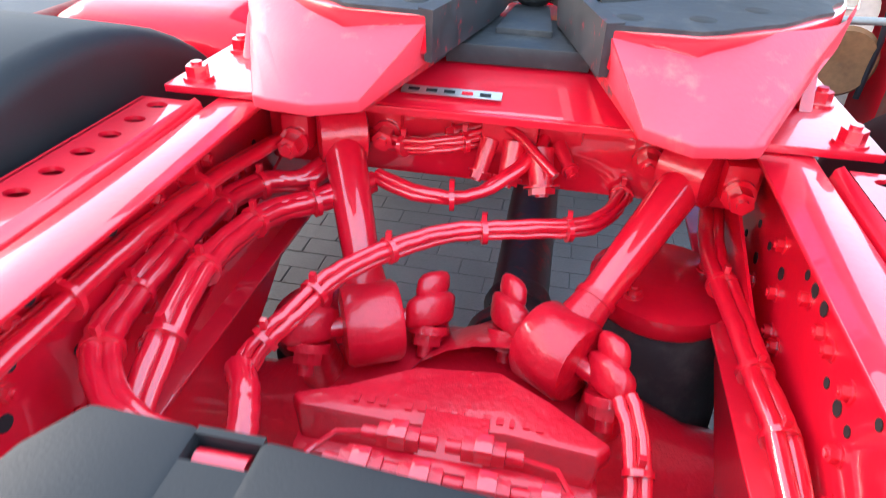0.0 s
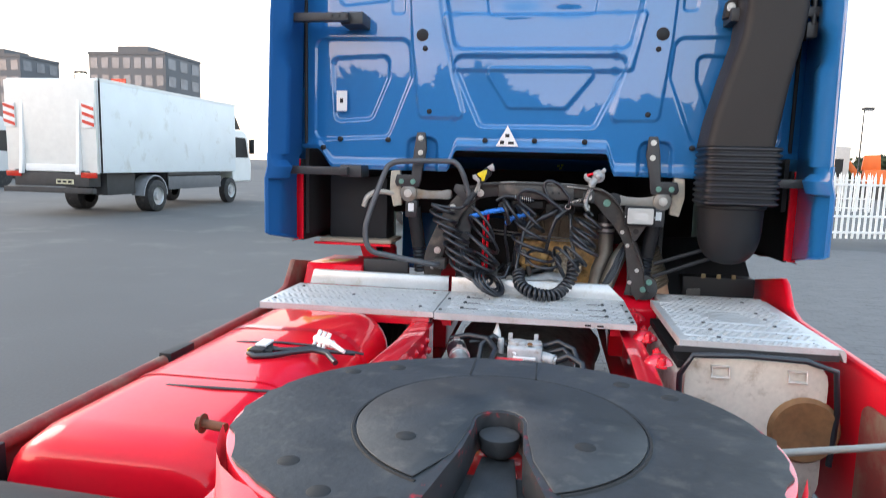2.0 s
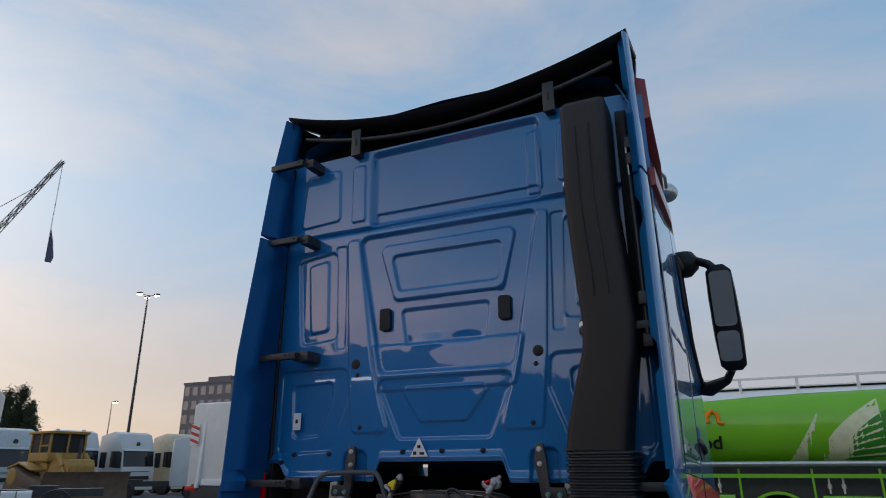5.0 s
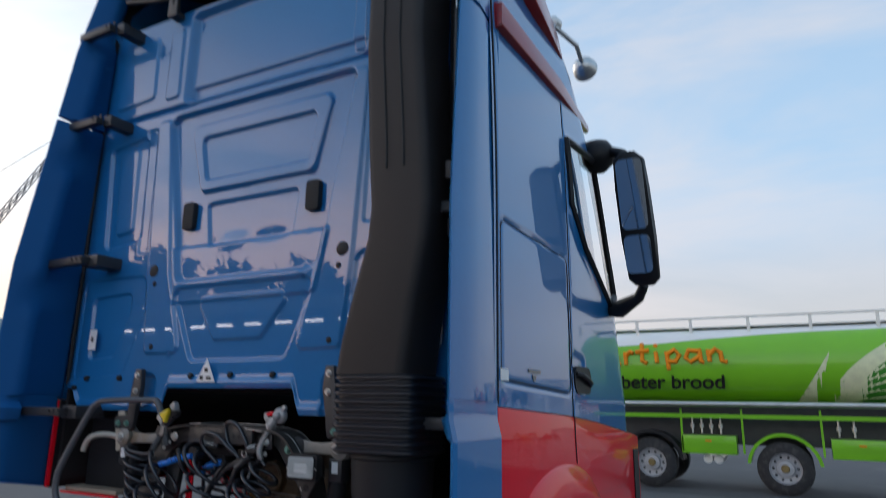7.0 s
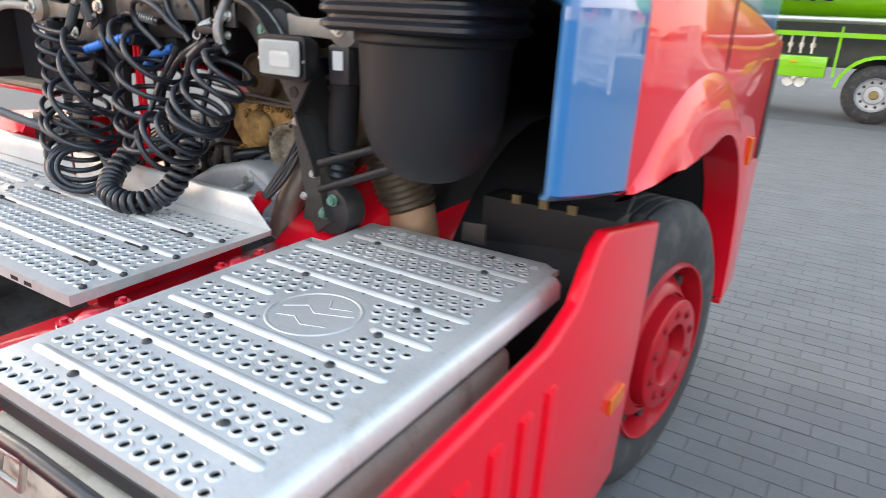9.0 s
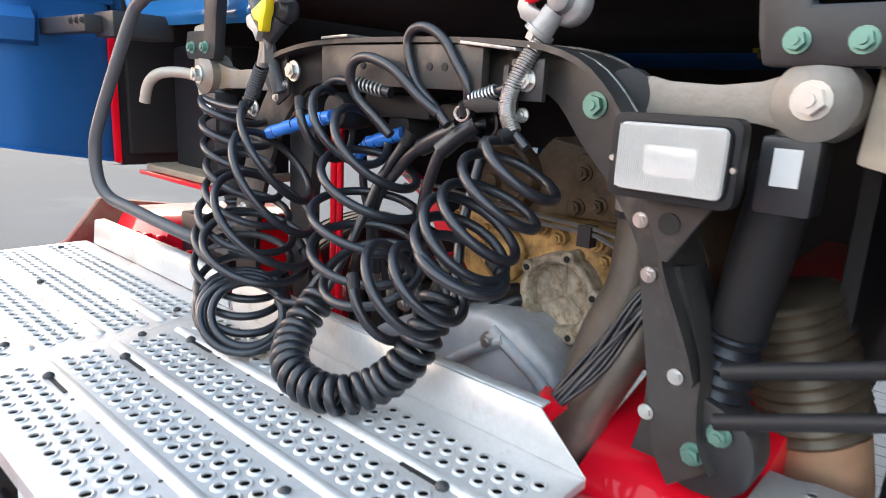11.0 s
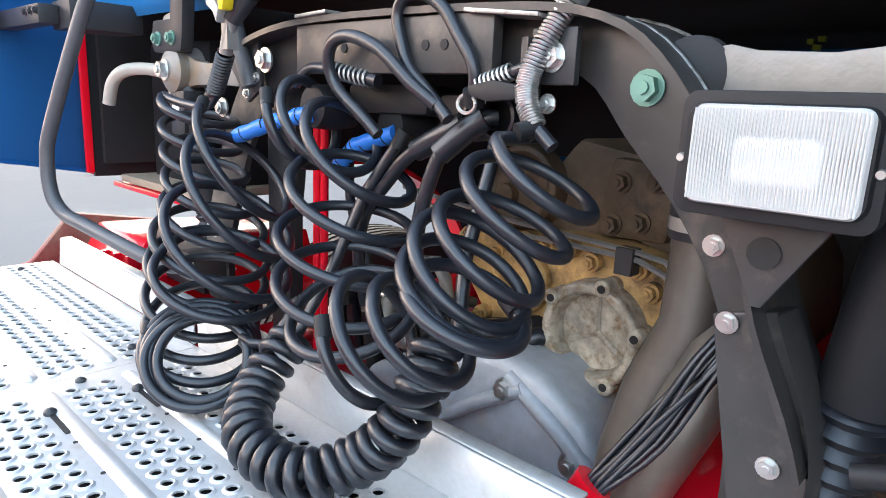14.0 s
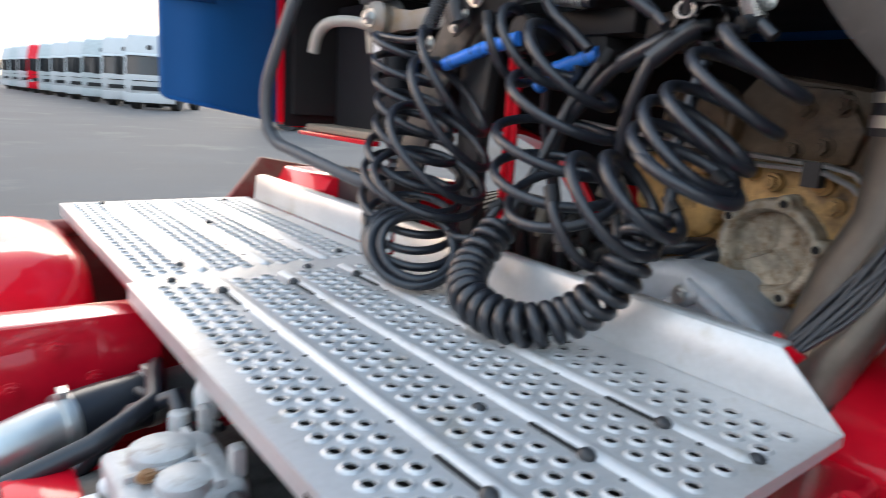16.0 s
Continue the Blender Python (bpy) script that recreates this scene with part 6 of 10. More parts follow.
for pts, r in (([(0.14, 2.60, 0.87), (0.19, 2.58, 0.90), (0.24, 2.55, 0.88), (0.25, 2.48, 0.80)], 0.014), ([(0.09, 2.70, 0.90), (0.15, 2.69, 0.925), (0.21, 2.64, 0.91), (0.24, 2.56, 0.84)], 0.012), ([(0.10, 2.66, 0.88), (0.17, 2.64, 0.91), (0.215, 2.58, 0.88), (0.22, 2.50, 0.80)], 0.010), ([(-0.06, 2.70, 0.89), (-0.12, 2.70, 0.93), (-0.165, 2.66, 0.90), (-0.17, 2.58, 0.82)], 0.012)):
    part("hose", Shape().tube(pts, r, 10), HOSE, dryer, smooth=70)
big = part("air_pipe", Shape().tube([(-0.20, 2.40, 0.80), (-0.215, 2.49, 0.85), (-0.24, 2.57, 0.862), (-0.265, 2.66, 0.864), (-0.28, 2.76, 0.864)], 0.036, 16), STEEL, truck, "bright metal air pipe with a black rubber joint", smooth=60)
part("rubber_joint", Shape().tube([(-0.243, 2.585, 0.863), (-0.258, 2.635, 0.864), (-0.273, 2.71, 0.864)], 0.041, 16), HOSE, big)
for x, y in ((-0.244, 2.59), (-0.271, 2.70)):
    part("hose_clamp", Shape().cyl((x + 0.002, y - 0.008, 0.864), (x - 0.002, y + 0.008, 0.864), 0.0425, seg=20).box(x - 0.012, x + 0.012, y - 0.006, y + 0.006, 0.903, 0.914), STEEL, big, bevel=0.001)
gearbox = thing("gearbox", "grey cast gearbox housing between the rails", "gearbox")
part("housing", Shape().loft([[(cx + 0.33 * k * math.cos(a), y, 0.70 + 0.19 * k * math.sin(a)) for a in (2 * math.pi * i / 20 for i in range(20))] for y, k, cx in ((2.50, 0.55, 0.0), (2.53, 0.82, 0.0), (2.9, 0.95, 0.0), (3.3, 1.0, 0.02), (3.42, 1.1, 0.02))]), material("dirty_gearbox_casting", (0.13, 0.12, 0.11), 0.6, metal=0.3, vary=0.35, scale=9, bump=0.4, dirt=(0.05, 0.045, 0.04), dirt_amount=0.5), gearbox, smooth=50)
part("solenoid", Shape().box(0.03, 0.09, 2.43, 2.49, 0.84, 0.89).cyl((0.06, 2.42, 0.865), (0.06, 2.38, 0.865), 0.014, seg=12), VALVE, gearbox, bevel=0.006)
part("wire_loom", Shape().tube([(-0.30, 2.72, 0.90), (-0.22, 2.70, 0.925), (-0.14, 2.68, 0.92), (-0.10, 2.60, 0.90), (-0.12, 2.50, 0.86)], 0.013, 8), HOSE, gearbox, smooth=60)

# bolts and clamps on the right rail beside the catwalk
for y in (2.39, 2.722, 3.06):
    clamp = part("rail_clamp", Shape().lathe([(0.955, 0.05), (0.965, 0.045), (0.985, 0.02), (0.985, 0.0)], (0.492, y, 0), "z", 18), RED_FRAME, truck, smooth=60)
    for d in (-0.055, 0.055):
        part("bolt", Shape().hexbolt((0.493, y + d, 0.955), (0, 0, 1), 0.015, 0.03), RED_FRAME, clamp)

# ------------------------------------------------------------------ cab suspension arch
arch = thing("cab_mount_arch", "black steel arch carrying the cab's rear suspension", "arch")
GREY_STEEL = material("painted_steel", (0.043, 0.041, 0.040), 0.38, vary=0.25, scale=8, bump=0.1, dirt=(0.13, 0.11, 0.09), dirt_amount=0.25)
outer = [(-0.525, 1.05), (-0.53, 1.16), (-0.48, 1.30), (-0.41, 1.43), (-0.335, 1.505), (-0.25, 1.535), (-0.10, 1.548), (0.19, 1.545), (0.33, 1.528), (0.405, 1.475), (0.462, 1.38), (0.497, 1.275), (0.540, 1.18), (0.567, 1.08), (0.56, 1.02)]
inner_a = [(-0.44, 1.05), (-0.44, 1.15), (-0.40, 1.27), (-0.345, 1.38), (-0.28, 1.45), (-0.22, 1.475), (-0.10, 1.485), (0.19, 1.485), (0.285, 1.475), (0.343, 1.415), (0.403, 1.35), (0.450, 1.27), (0.470, 1.17), (0.475, 1.08), (0.465, 1.02)]
outer, inner_a = flowing([(x, z, 0) for x, z in outer], 4), flowing([(x, z, 0) for x, z in inner_a], 4)
outer, inner_a = [(p.x, p.y) for p in outer], [(p.x, p.y) for p in inner_a]
plate_rings = [[(ox, 3.284, oz), (ix, 3.284, iz), (ix, 3.297, iz), (ox, 3.297, oz)] for (ox, oz), (ix, iz) in zip(outer, inner_a)]
part("arch_plate", Shape().loft(plate_rings), GREY_STEEL, arch, "dark painted arch plate", bevel=0.003)
fl = [[(ox, 3.24, oz + 0.002), (ox, 3.37, oz + 0.002), (ox * 0.995, 3.37, oz - 0.006), (ox * 0.995, 3.24, oz - 0.006)] for ox, oz in outer[16:50]]
part("arch_flange", Shape().loft(fl), GREY_STEEL, arch)
EDGE_STEEL = material("worn_steel_edge", (0.42, 0.41, 0.39), 0.35, metal=0.6, vary=0.35, scale=40, dirt=(0.08, 0.07, 0.06), dirt_amount=0.4)
part("worn_rim", Shape().tube([(ox * 1.002, 3.282, oz + 0.001) for ox, oz in outer[32:43]], 0.0022, 6), EDGE_STEEL, arch, "worn bright rim of the plate", smooth=60)
part("worn_rim", Shape().tube([(ox, 3.3715, oz + 0.002) for ox, oz in outer[20:36]], 0.003, 6), EDGE_STEEL, arch, "worn bright rim of the flange", smooth=60)
part("rubber_bush", Shape().lathe([(3.296, 0.0), (3.296, 0.032), (3.299, 0.036), (3.312, 0.037), (3.318, 0.034), (3.322, 0.026)], (0.393, 0, 1.477), "y", 28), RUBBER, arch, "black rubber ring behind the plate", smooth=40)
part("flange_end", Shape().prism([(0.165, 1.543), (0.262, 1.533), (0.262, 1.5285), (0.165, 1.5385)], "y", 3.235, 3.36), EDGE_STEEL, arch, "worn folded end of the flange", bevel=0.001)
part("flange_end", Shape().prism([(-0.15, 1.553), (-0.08, 1.556), (-0.08, 1.5515), (-0.15, 1.5485)], "y", 3.235, 3.36), EDGE_STEEL, arch, "worn folded end of the flange", bevel=0.001)
part("top_channel", Shape().box(-0.16, 0.20, 3.245, 3.262, 1.475, 1.54), GREY_STEEL, arch, bevel=0.003)
for x in (-0.05, 0.02, 0.06, 0.10, 0.13, 0.165):
    part("channel_hole", Shape().cyl((x, 3.246, 1.507), (x, 3.2435, 1.507), 0.006, seg=12), DARK, arch)
GREEN_BOLT = material("green_zinc_bolt", (0.16, 0.33, 0.28), 0.4, metal=0.5)
for x, z, r, m in ((0.36, 1.465, 0.013, GREEN_BOLT), (0.272, 1.492, 0.0115, STEEL), (0.270, 1.4465, 0.0075, STEEL), (-0.25, 1.495, 0.014, STEEL), (0.440, 1.328, 0.0076, STEEL), (0.466, 1.265, 0.0076, STEEL), (0.517, 1.146, 0.0076, STEEL), (0.486, 1.087, 0.0076, STEEL), (-0.385, 1.42, 0.012, STEEL), (-0.48, 1.12, 0.013, STEEL), (-0.46, 1.2, 0.013, STEEL)):
    part("bolt", Shape().hexbolt((x, 3.284 if 1.3 < z < 1.468 and x > 0.3 else 3.269 if z < 1.3 else 3.252, z), (0, -1, 0), r, r * 0.9), m, arch)
part("bolt_plate", Shape().box(0.245, 0.298, 3.252, 3.262, 1.465, 1.52), BLACK_STEEL, arch, bevel=0.002)
leg_l = flowing([(0.452, 1.27, 0), (0.460, 1.23, 0), (0.472, 1.17, 0), (0.489, 1.09, 0), (0.500, 1.04, 0), (0.525, 0.998, 0)], 4)
leg_r = flowing([(0.505, 1.285, 0), (0.528, 1.23, 0), (0.546, 1.172, 0), (0.549, 1.12, 0), (0.556, 1.075, 0), (0.575, 1.04, 0)], 4)
part("lower_leg", Shape().loft([[(a.x, 3.27, a.y), (b.x, 3.27, b.y), (b.x + 0.003, 3.255, b.y), (b.x + 0.008, 3.30, b.y), (a.x, 3.30, a.y)] for a, b in zip(leg_l, leg_r)]), GREY_STEEL, arch, "dark curved lower leg of the arch", bevel=0.002)
foot_line = [(p.x, p.y) for p in flowing([(0.492, 1.06, 0), (0.502, 1.025, 0), (0.54, 1.003, 0), (0.585, 1.005, 0), (0.612, 1.025, 0), (0.622, 1.06, 0), (0.61, 1.10, 0), (0.58, 1.12, 0), (0.55, 1.13, 0)], 3)]
part("foot", Shape().prism(foot_line, "y", 3.274, 3.34), BLACK_STEEL, arch, "black cast foot of the arch", bevel=0.008)
part("bolt", Shape().hexbolt((0.578, 3.27, 1.092), (0, -1, 0), 0.011, 0.012), GREEN_BOLT, arch)
part("bolt", Shape().hexbolt((0.551, 3.27, 1.055), (0, -1, 0), 0.011, 0.012), GREEN_BOLT, arch)
# cast arm and bushes
EAR = material("primer_ear", (0.50, 0.45, 0.36), 0.5, vary=0.2, scale=15, bump=0.1)
for s in (-1, 1):
    bx = s * 0.615
    arm = Shape().loft([[(s * x, 3.285 + 0.02 * k, z + h), (s * x, 3.33, z + h * 0.7), (s * x, 3.34, z - h * 0.8), (s * x, 3.285 + 0.02 * k, z - h)] for x, z, h, k in ((0.40, 1.481, 0.022, 0.9), (0.425, 1.480, 0.026, 0.6), (0.45, 1.478, 0.022, 0.4), (0.51, 1.476, 0.021, 0.3), (0.555, 1.478, 0.024, 0.1), (0.585, 1.480, 0.032, 0), (0.615, 1.482, 0.02, 0))])
    part("cast_arm", arm, CAST, arch, "rough cast aluminium suspension arm", bevel=0.008)
    part("bush", Shape().lathe([(-0.01, 0.0), (-0.012, 0.016), (-0.008, 0.03), (0.0, 0.042), (0.05, 0.045)], (bx, 3.268, 1.482), "y", 28), CAST, arch, "round bush with a steel bolt")
    part("bush_bolt", Shape().hexbolt((bx, 3.258, 1.482), (0, -1, 0), 0.015, 0.016), STEEL, arch)
    ear = [(s * 0.665, 1.60), (s * 0.715, 1.59), (s * 0.72, 1.50), (s * 0.70, 1.41), (s * 0.655, 1.42), (s * 0.66, 1.50)]
    part("cast_ear", Shape().prism(ear, "y", 3.30, 3.335), EAR, arch, "pale primer coloured steel ear", bevel=0.006)
    part("damper", Shape().cyl((bx - s * 0.01, 3.30, 1.455), (bx - s * 0.025, 3.30, 1.40), 0.026, seg=16).box(bx - s * 0.015 - 0.030, bx - s * 0.015 + 0.030, 3.2685, 3.325, 1.36, 1.445), BLACK_STEEL, arch, bevel=0.008)
    part("damper_label", Shape().box(bx - s * 0.015 - 0.014, bx - s * 0.015 + 0.014, 3.2665, 3.2682, 1.392, 1.432), WHITE, arch, "small white paper label")
    part("damper_sleeve", Shape().cyl((bx - s * 0.022, 3.305, 1.41), (bx - s * 0.05, 3.32, 1.21), 0.036, 0.034, seg=20), BLACK_PLASTIC, arch)
    boot = []
    for i in range(15):
        t = i / 14
        boot.append(((bx - s * (0.05 + 0.012 * t)), 3.32, 1.21 - 0.13 * t))
    part("damper_boot", Shape().tube(boot, 0.03, 16, radii=[0.036 if i % 2 else 0.028 for i in range(15)]), HOSE, arch)
    br = Shape().prism([(s * 0.535, 1.785), (s * 0.575, 1.785), (s * 0.59, 1.70), (s * 0.60, 1.575), (s * 0.675, 1.575), (s * 0.685, 1.535), (s * 0.675, 1.515), (s * 0.56, 1.515), (s * 0.552, 1.545), (s * 0.545, 1.60), (s * 0.525, 1.70)], "y", 3.262, 3.288)
    bro = part("cab_bracket", br, BLACK_STEEL, arch, "black steel bracket bolted to the cab", bevel=0.006)
    for x, z, m in ((0.555, 1.755, STEEL), (0.555, 1.685, STEEL), (0.591, 1.54, GREEN_BOLT), (0.65, 1.54, GREEN_BOLT)):
        part("bolt", Shape().hexbolt((s * x, 3.262, z), (0, -1, 0), 0.010, 0.011), m, bro)
for z0, z1 in ((1.19, 1.275), (1.13, 1.225)):
    part("stay", Shape().cyl((0.0, 0.0, 0.0), (0.30, 0.0, 0.0), 0.0095, seg=12), BLACK_PLASTIC, arch, smooth=50).matrix_basis = Matrix.Translation((0.585, 3.22, z0)) @ Euler((0, -math.atan2(z1 - z0, 0.24), 0)).to_matrix().to_4x4()

# ------------------------------------------------------------------ work lamp
lamp = thing("work_lamp", "rectangular work lamp with a ribbed white glass", "lamp")
hx0, hx1, hz0, hz1 = 0.436, 0.576, 1.368, 1.461
part("housing", Shape().loft([[(x, 3.192, z) for x, z in rounded(hx0, hx1, hz0, hz1, 0.012)], [(x, 3.215, z) for x, z in rounded(hx0, hx1, hz0, hz1, 0.012)], [(x, 3.25, z) for x, z in rounded(hx0 + 0.012, hx1 - 0.012, hz0 + 0.01, hz1 - 0.01, 0.02)], [(x, 3.26, z) for x, z in rounded(hx0 + 0.03, hx1 - 0.03, hz0 + 0.02, hz1 - 0.02, 0.02)]]), BLACK_PLASTIC, lamp, "black plastic lamp housing", bevel=0.002)
part("bezel", Shape().loft([[(x, 3.1935, z) for x, z in rounded(hx0 + 0.006, hx1 - 0.006, hz0 + 0.008, hz1 - 0.008, 0.012)], [(x, 3.186, z) for x, z in rounded(hx0 + 0.008, hx1 - 0.008, hz0 + 0.010, hz1 - 0.010, 0.012)]]), BLACK_PLASTIC, lamp)
LENS = material("ribbed_lens", (0.56, 0.56, 0.54), 0.12, vary=0.05, scale=30, coat=0.5)
lens = part("lens", Shape().loft([[(x, 3.1855, z) for x, z in rounded(hx0 + 0.012, hx1 - 0.010, hz0 + 0.010, hz1 - 0.010, 0.008)], [(x, 3.182, z) for x, z in rounded(hx0 + 0.0135, hx1 - 0.0115, hz0 + 0.0115, hz1 - 0.0115, 0.008)]]), LENS, lamp, "milky ribbed glass")
ribs = Shape()
part("reflector", Shape().loft([[(x, 3.1825, z) for x, z in rounded(hx0 + 0.042, hx1 - 0.034, hz0 + 0.026, hz1 - 0.030, 0.008)], [(x, 3.1806, z) for x, z in rounded(hx0 + 0.046, hx1 - 0.038, hz0 + 0.030, hz1 - 0.034, 0.008)]]), material("bright_reflector", (0.60, 0.60, 0.585), 0.1, vary=0.02, coat=0.5), lamp, "bright reflector behind the glass")
for k in range(48):
    x = hx0 + 0.015 + (hx1 - hx0 - 0.028) * k / 47
    ribs.tube([(x, 3.1818, hz0 + 0.013), (x, 3.1808, (hz0 + hz1) / 2), (x, 3.1818, hz1 - 0.013)], 0.0009, 5)
part("lens_ribs", ribs, LENS, lamp, kind="stuff")
for x in (hx0 + 0.004, hx1 - 0.004):
    part("screw", Shape().lathe([(-0.003, 0), (-0.003, 0.003), (0, 0.004)], (x, 3.1915, 1.41), "y", 10), STEEL, lamp)
part("lamp_bracket", Shape().prism([(0.457, 1.368), (0.545, 1.368), (0.50, 1.293), (0.492, 1.293)], "y", 3.236, 3.244), GREY_STEEL, lamp, "grey steel lamp bracket", bevel=0.002)
part("bracket_hole", Shape().cyl((0.497, 3.2355, 1.338), (0.497, 3.2335, 1.338), 0.013, seg=16), DARK, lamp)

# ------------------------------------------------------------------ hand rail beside the arch
rail_pts = [(-0.295, 3.25, 1.455), (-0.312, 3.245, 1.51), (-0.335, 3.24, 1.58), (-0.37, 3.24, 1.635), (-0.42, 3.235, 1.645), (-0.62, 3.175, 1.64), (-0.68, 3.165, 1.625), (-0.71, 3.15, 1.58), (-0.775, 3.10, 1.37), (-0.785, 3.09, 1.30), (-0.775, 3.09, 1.235), (-0.745, 3.10, 1.20), (-0.68, 3.115, 1.185), (-0.48, 3.165, 1.145), (-0.44, 3.20, 1.14)]
hand = thing("hand_rail", "grey painted tubular grab rail behind the cab", "grab rail")
part("rail_tube", Shape().tube(flowing(rail_pts, 5), 0.0135, 14), material("grey_tube_paint", (0.075, 0.08, 0.088), 0.4, vary=0.15), hand, smooth=60)
foot_plate = part("rail_foot", Shape().prism([(-0.375, 1.535), (-0.285, 1.528), (-0.275, 1.50), (-0.275, 1.452), (-0.315, 1.43), (-0.352, 1.47), (-0.385, 1.505)], "y", 3.256, 3.263), BLACK_STEEL, hand, "flat black steel foot plate", bevel=0.002)
part("foot_bolt", Shape().hexbolt((-0.285, 3.256, 1.47), (0, -1, 0), 0.006, 0.006), STEEL, foot_plate)
part("foot_bolt", Shape().hexbolt((-0.315, 3.256, 1.445), (0, -1, 0), 0.006, 0.006), STEEL, foot_plate)
part("rail_foot", Shape().box(-0.47, -0.41, 3.20, 3.262, 1.115, 1.165), GREY_STEEL, hand, "flat steel foot", bevel=0.003)


# ------------------------------------------------------------------ engine parts below the cab
engine = thing("engine_block", "dirty cast engine end with a gold coloured cover", "engine")
GOLD = material("gold_casting", (0.54, 0.33, 0.125), 0.42, metal=0.1, vary=0.45, scale=14, bump=0.5, dirt=(0.12, 0.07, 0.03), dirt_amount=0.4)
BELL = material("bell_casting", (0.42, 0.45, 0.48), 0.42, metal=0.1, vary=0.2, scale=10, bump=0.2, dirt=(0.42, 0.40, 0.36), dirt_amount=0.25)
part("block_face", Shape().prism([(0.0, 1.0), (0.44, 1.0), (0.42, 1.22), (0.34, 1.36), (0.08, 1.40), (0.0, 1.30)], "y", 3.62, 3.95), material("block_dark", (0.15, 0.10, 0.062), 0.6, vary=0.4, scale=10, bump=0.4, dirt=(0.12, 0.08, 0.05), dirt_amount=0.4), engine, bevel=0.02)
part("gold_cover", Shape().prism([(-0.02, 1.06), (0.08, 0.98), (0.34, 0.99), (0.345, 1.15), (0.30, 1.235), (0.20, 1.25), (0.10, 1.25), (0.0, 1.235), (-0.09, 1.25), (-0.09, 1.15)], "y", 3.545, 3.63), GOLD, engine, "stained gold cast cover", bevel=0.02, segments=3)
CORRODED = material("corroded_alloy", (0.44, 0.39, 0.31), 0.6, metal=0.2, vary=0.5, scale=30, bump=0.6, dirt=(0.20, 0.12, 0.05), dirt_amount=0.45)
part("port_casting", Shape().prism([(0.115, 1.02), (0.24, 1.015), (0.29, 1.06), (0.31, 1.12), (0.305, 1.19), (0.25, 1.225), (0.17, 1.215), (0.12, 1.19), (0.10, 1.10)], "y", 3.5425, 3.56), GOLD, engine, "stained casting round the port", bevel=0.008, segments=2)
fx, fz = 0.193, 1.118
part("port_flange", Shape().lathe([(0.03, 0.082), (-0.014, 0.081), (-0.019, 0.077), (-0.019, 0.066), (-0.010, 0.061), (0.012, 0.059), (0.014, 0.0)], (fx, 3.525, fz), "y", 36), CORRODED, engine, "round corroded flange", bevel=0.002)
for a in (92, 208, 325):
    e = (fx + 0.058 * math.cos(radians(a)), 3.5375, fz + 0.058 * math.sin(radians(a)))
    part("web", Shape().tube([(fx, 3.5375, fz), e], 0.006, 6), CORRODED, engine)
for a in (12, 76, 146, 200, 298):
    c, d = fx + 0.078 * math.cos(radians(a)), fz + 0.078 * math.sin(radians(a))
    part("flange_lug", Shape().lathe([(0.02, 0.0145), (-0.018, 0.014), (-0.021, 0.011), (-0.021, 0.0)], (c, 3.525, d), "y", 14), CORRODED, engine)
    part("flange_bolt_hole", Shape().cyl((c, 3.505, d), (c, 3.5025, d), 0.0062, seg=12), DARK, engine)
part("round_boss", Shape().lathe([(0.02, 0.060), (-0.02, 0.056), (-0.03, 0.044), (-0.03, 0.0)], (0.045, 3.555, 1.165), "y", 28), GOLD, engine, bevel=0.003)
for x, z in ((-0.068, 1.223), (-0.002, 1.203), (0.094, 1.229), (0.175, 1.222), (0.250, 1.226), (0.272, 1.197), (0.318, 1.06), (-0.03, 1.09), (0.135, 1.235), (0.055, 1.235)):
    part("bolt", Shape().cyl((x, 3.548, z), (x, 3.533, z), 0.015, seg=12).hexbolt((x, 3.533, z), (0, -1, 0), 0.011, 0.013), GOLD, engine)
BROWN = material("oily_brown_casting", (0.13, 0.085, 0.05), 0.45, vary=0.4, scale=16, bump=0.5, dirt=(0.05, 0.035, 0.025), dirt_amount=0.4)
part("block_lug", Shape().prism([(0.14, 1.25), (0.255, 1.255), (0.27, 1.31), (0.23, 1.37), (0.16, 1.375), (0.145, 1.31)], "y", 3.597, 3.64), BROWN, engine, bevel=0.008, segments=2)
for x, z in ((0.177, 1.338), (0.168, 1.272), (0.214, 1.281), (0.235, 1.345)):
    part("bolt", Shape().hexbolt((x, 3.597, z), (0, -1, 0), 0.013, 0.016), BROWN, engine)
part("round_boss", Shape().lathe([(0.02, 0.075), (-0.012, 0.072), (-0.018, 0.062), (-0.008, 0.052), (-0.008, 0.0)], (-0.005, 3.60, 1.31), "y", 30), BROWN, engine, bevel=0.003)
part("round_boss", Shape().lathe([(0.0, 0.020), (-0.016, 0.018), (-0.016, 0.0)], (-0.03, 3.592, 1.295), "y", 16), BROWN, engine)
bell = Shape().prism([(-0.25, 0.88), (-0.20, 0.97), (-0.05, 1.05), (0.10, 1.085), (0.17, 1.07), (0.25, 1.02), (0.30, 0.93), (0.33, 0.85), (-0.25, 0.85)], "y", 3.42, 3.56)
part("bell_housing", bell, BELL, engine, "grey cast bell housing", bevel=0.025, segments=3)
part("bell_rib", Shape().tube([(-0.02, 3.42, 0.93), (0.06, 3.415, 0.99), (0.15, 3.42, 1.045)], 0.012, 8).tube([(0.08, 3.42, 0.88), (0.2, 3.415, 0.93), (0.30, 3.42, 0.93)], 0.010, 8).tube([(0.12, 3.425, 1.055), (0.22, 3.42, 1.0), (0.30, 3.425, 0.93)], 0.014, 8), BELL, engine)
for x, z in ((0.12, 1.035), (0.24, 0.965), (-0.1, 1.05), (0.02, 0.9)):
    part("bolt", Shape().hexbolt((x, 3.415, z), (0, -1, 0), 0.013, 0.012), STEEL, engine)
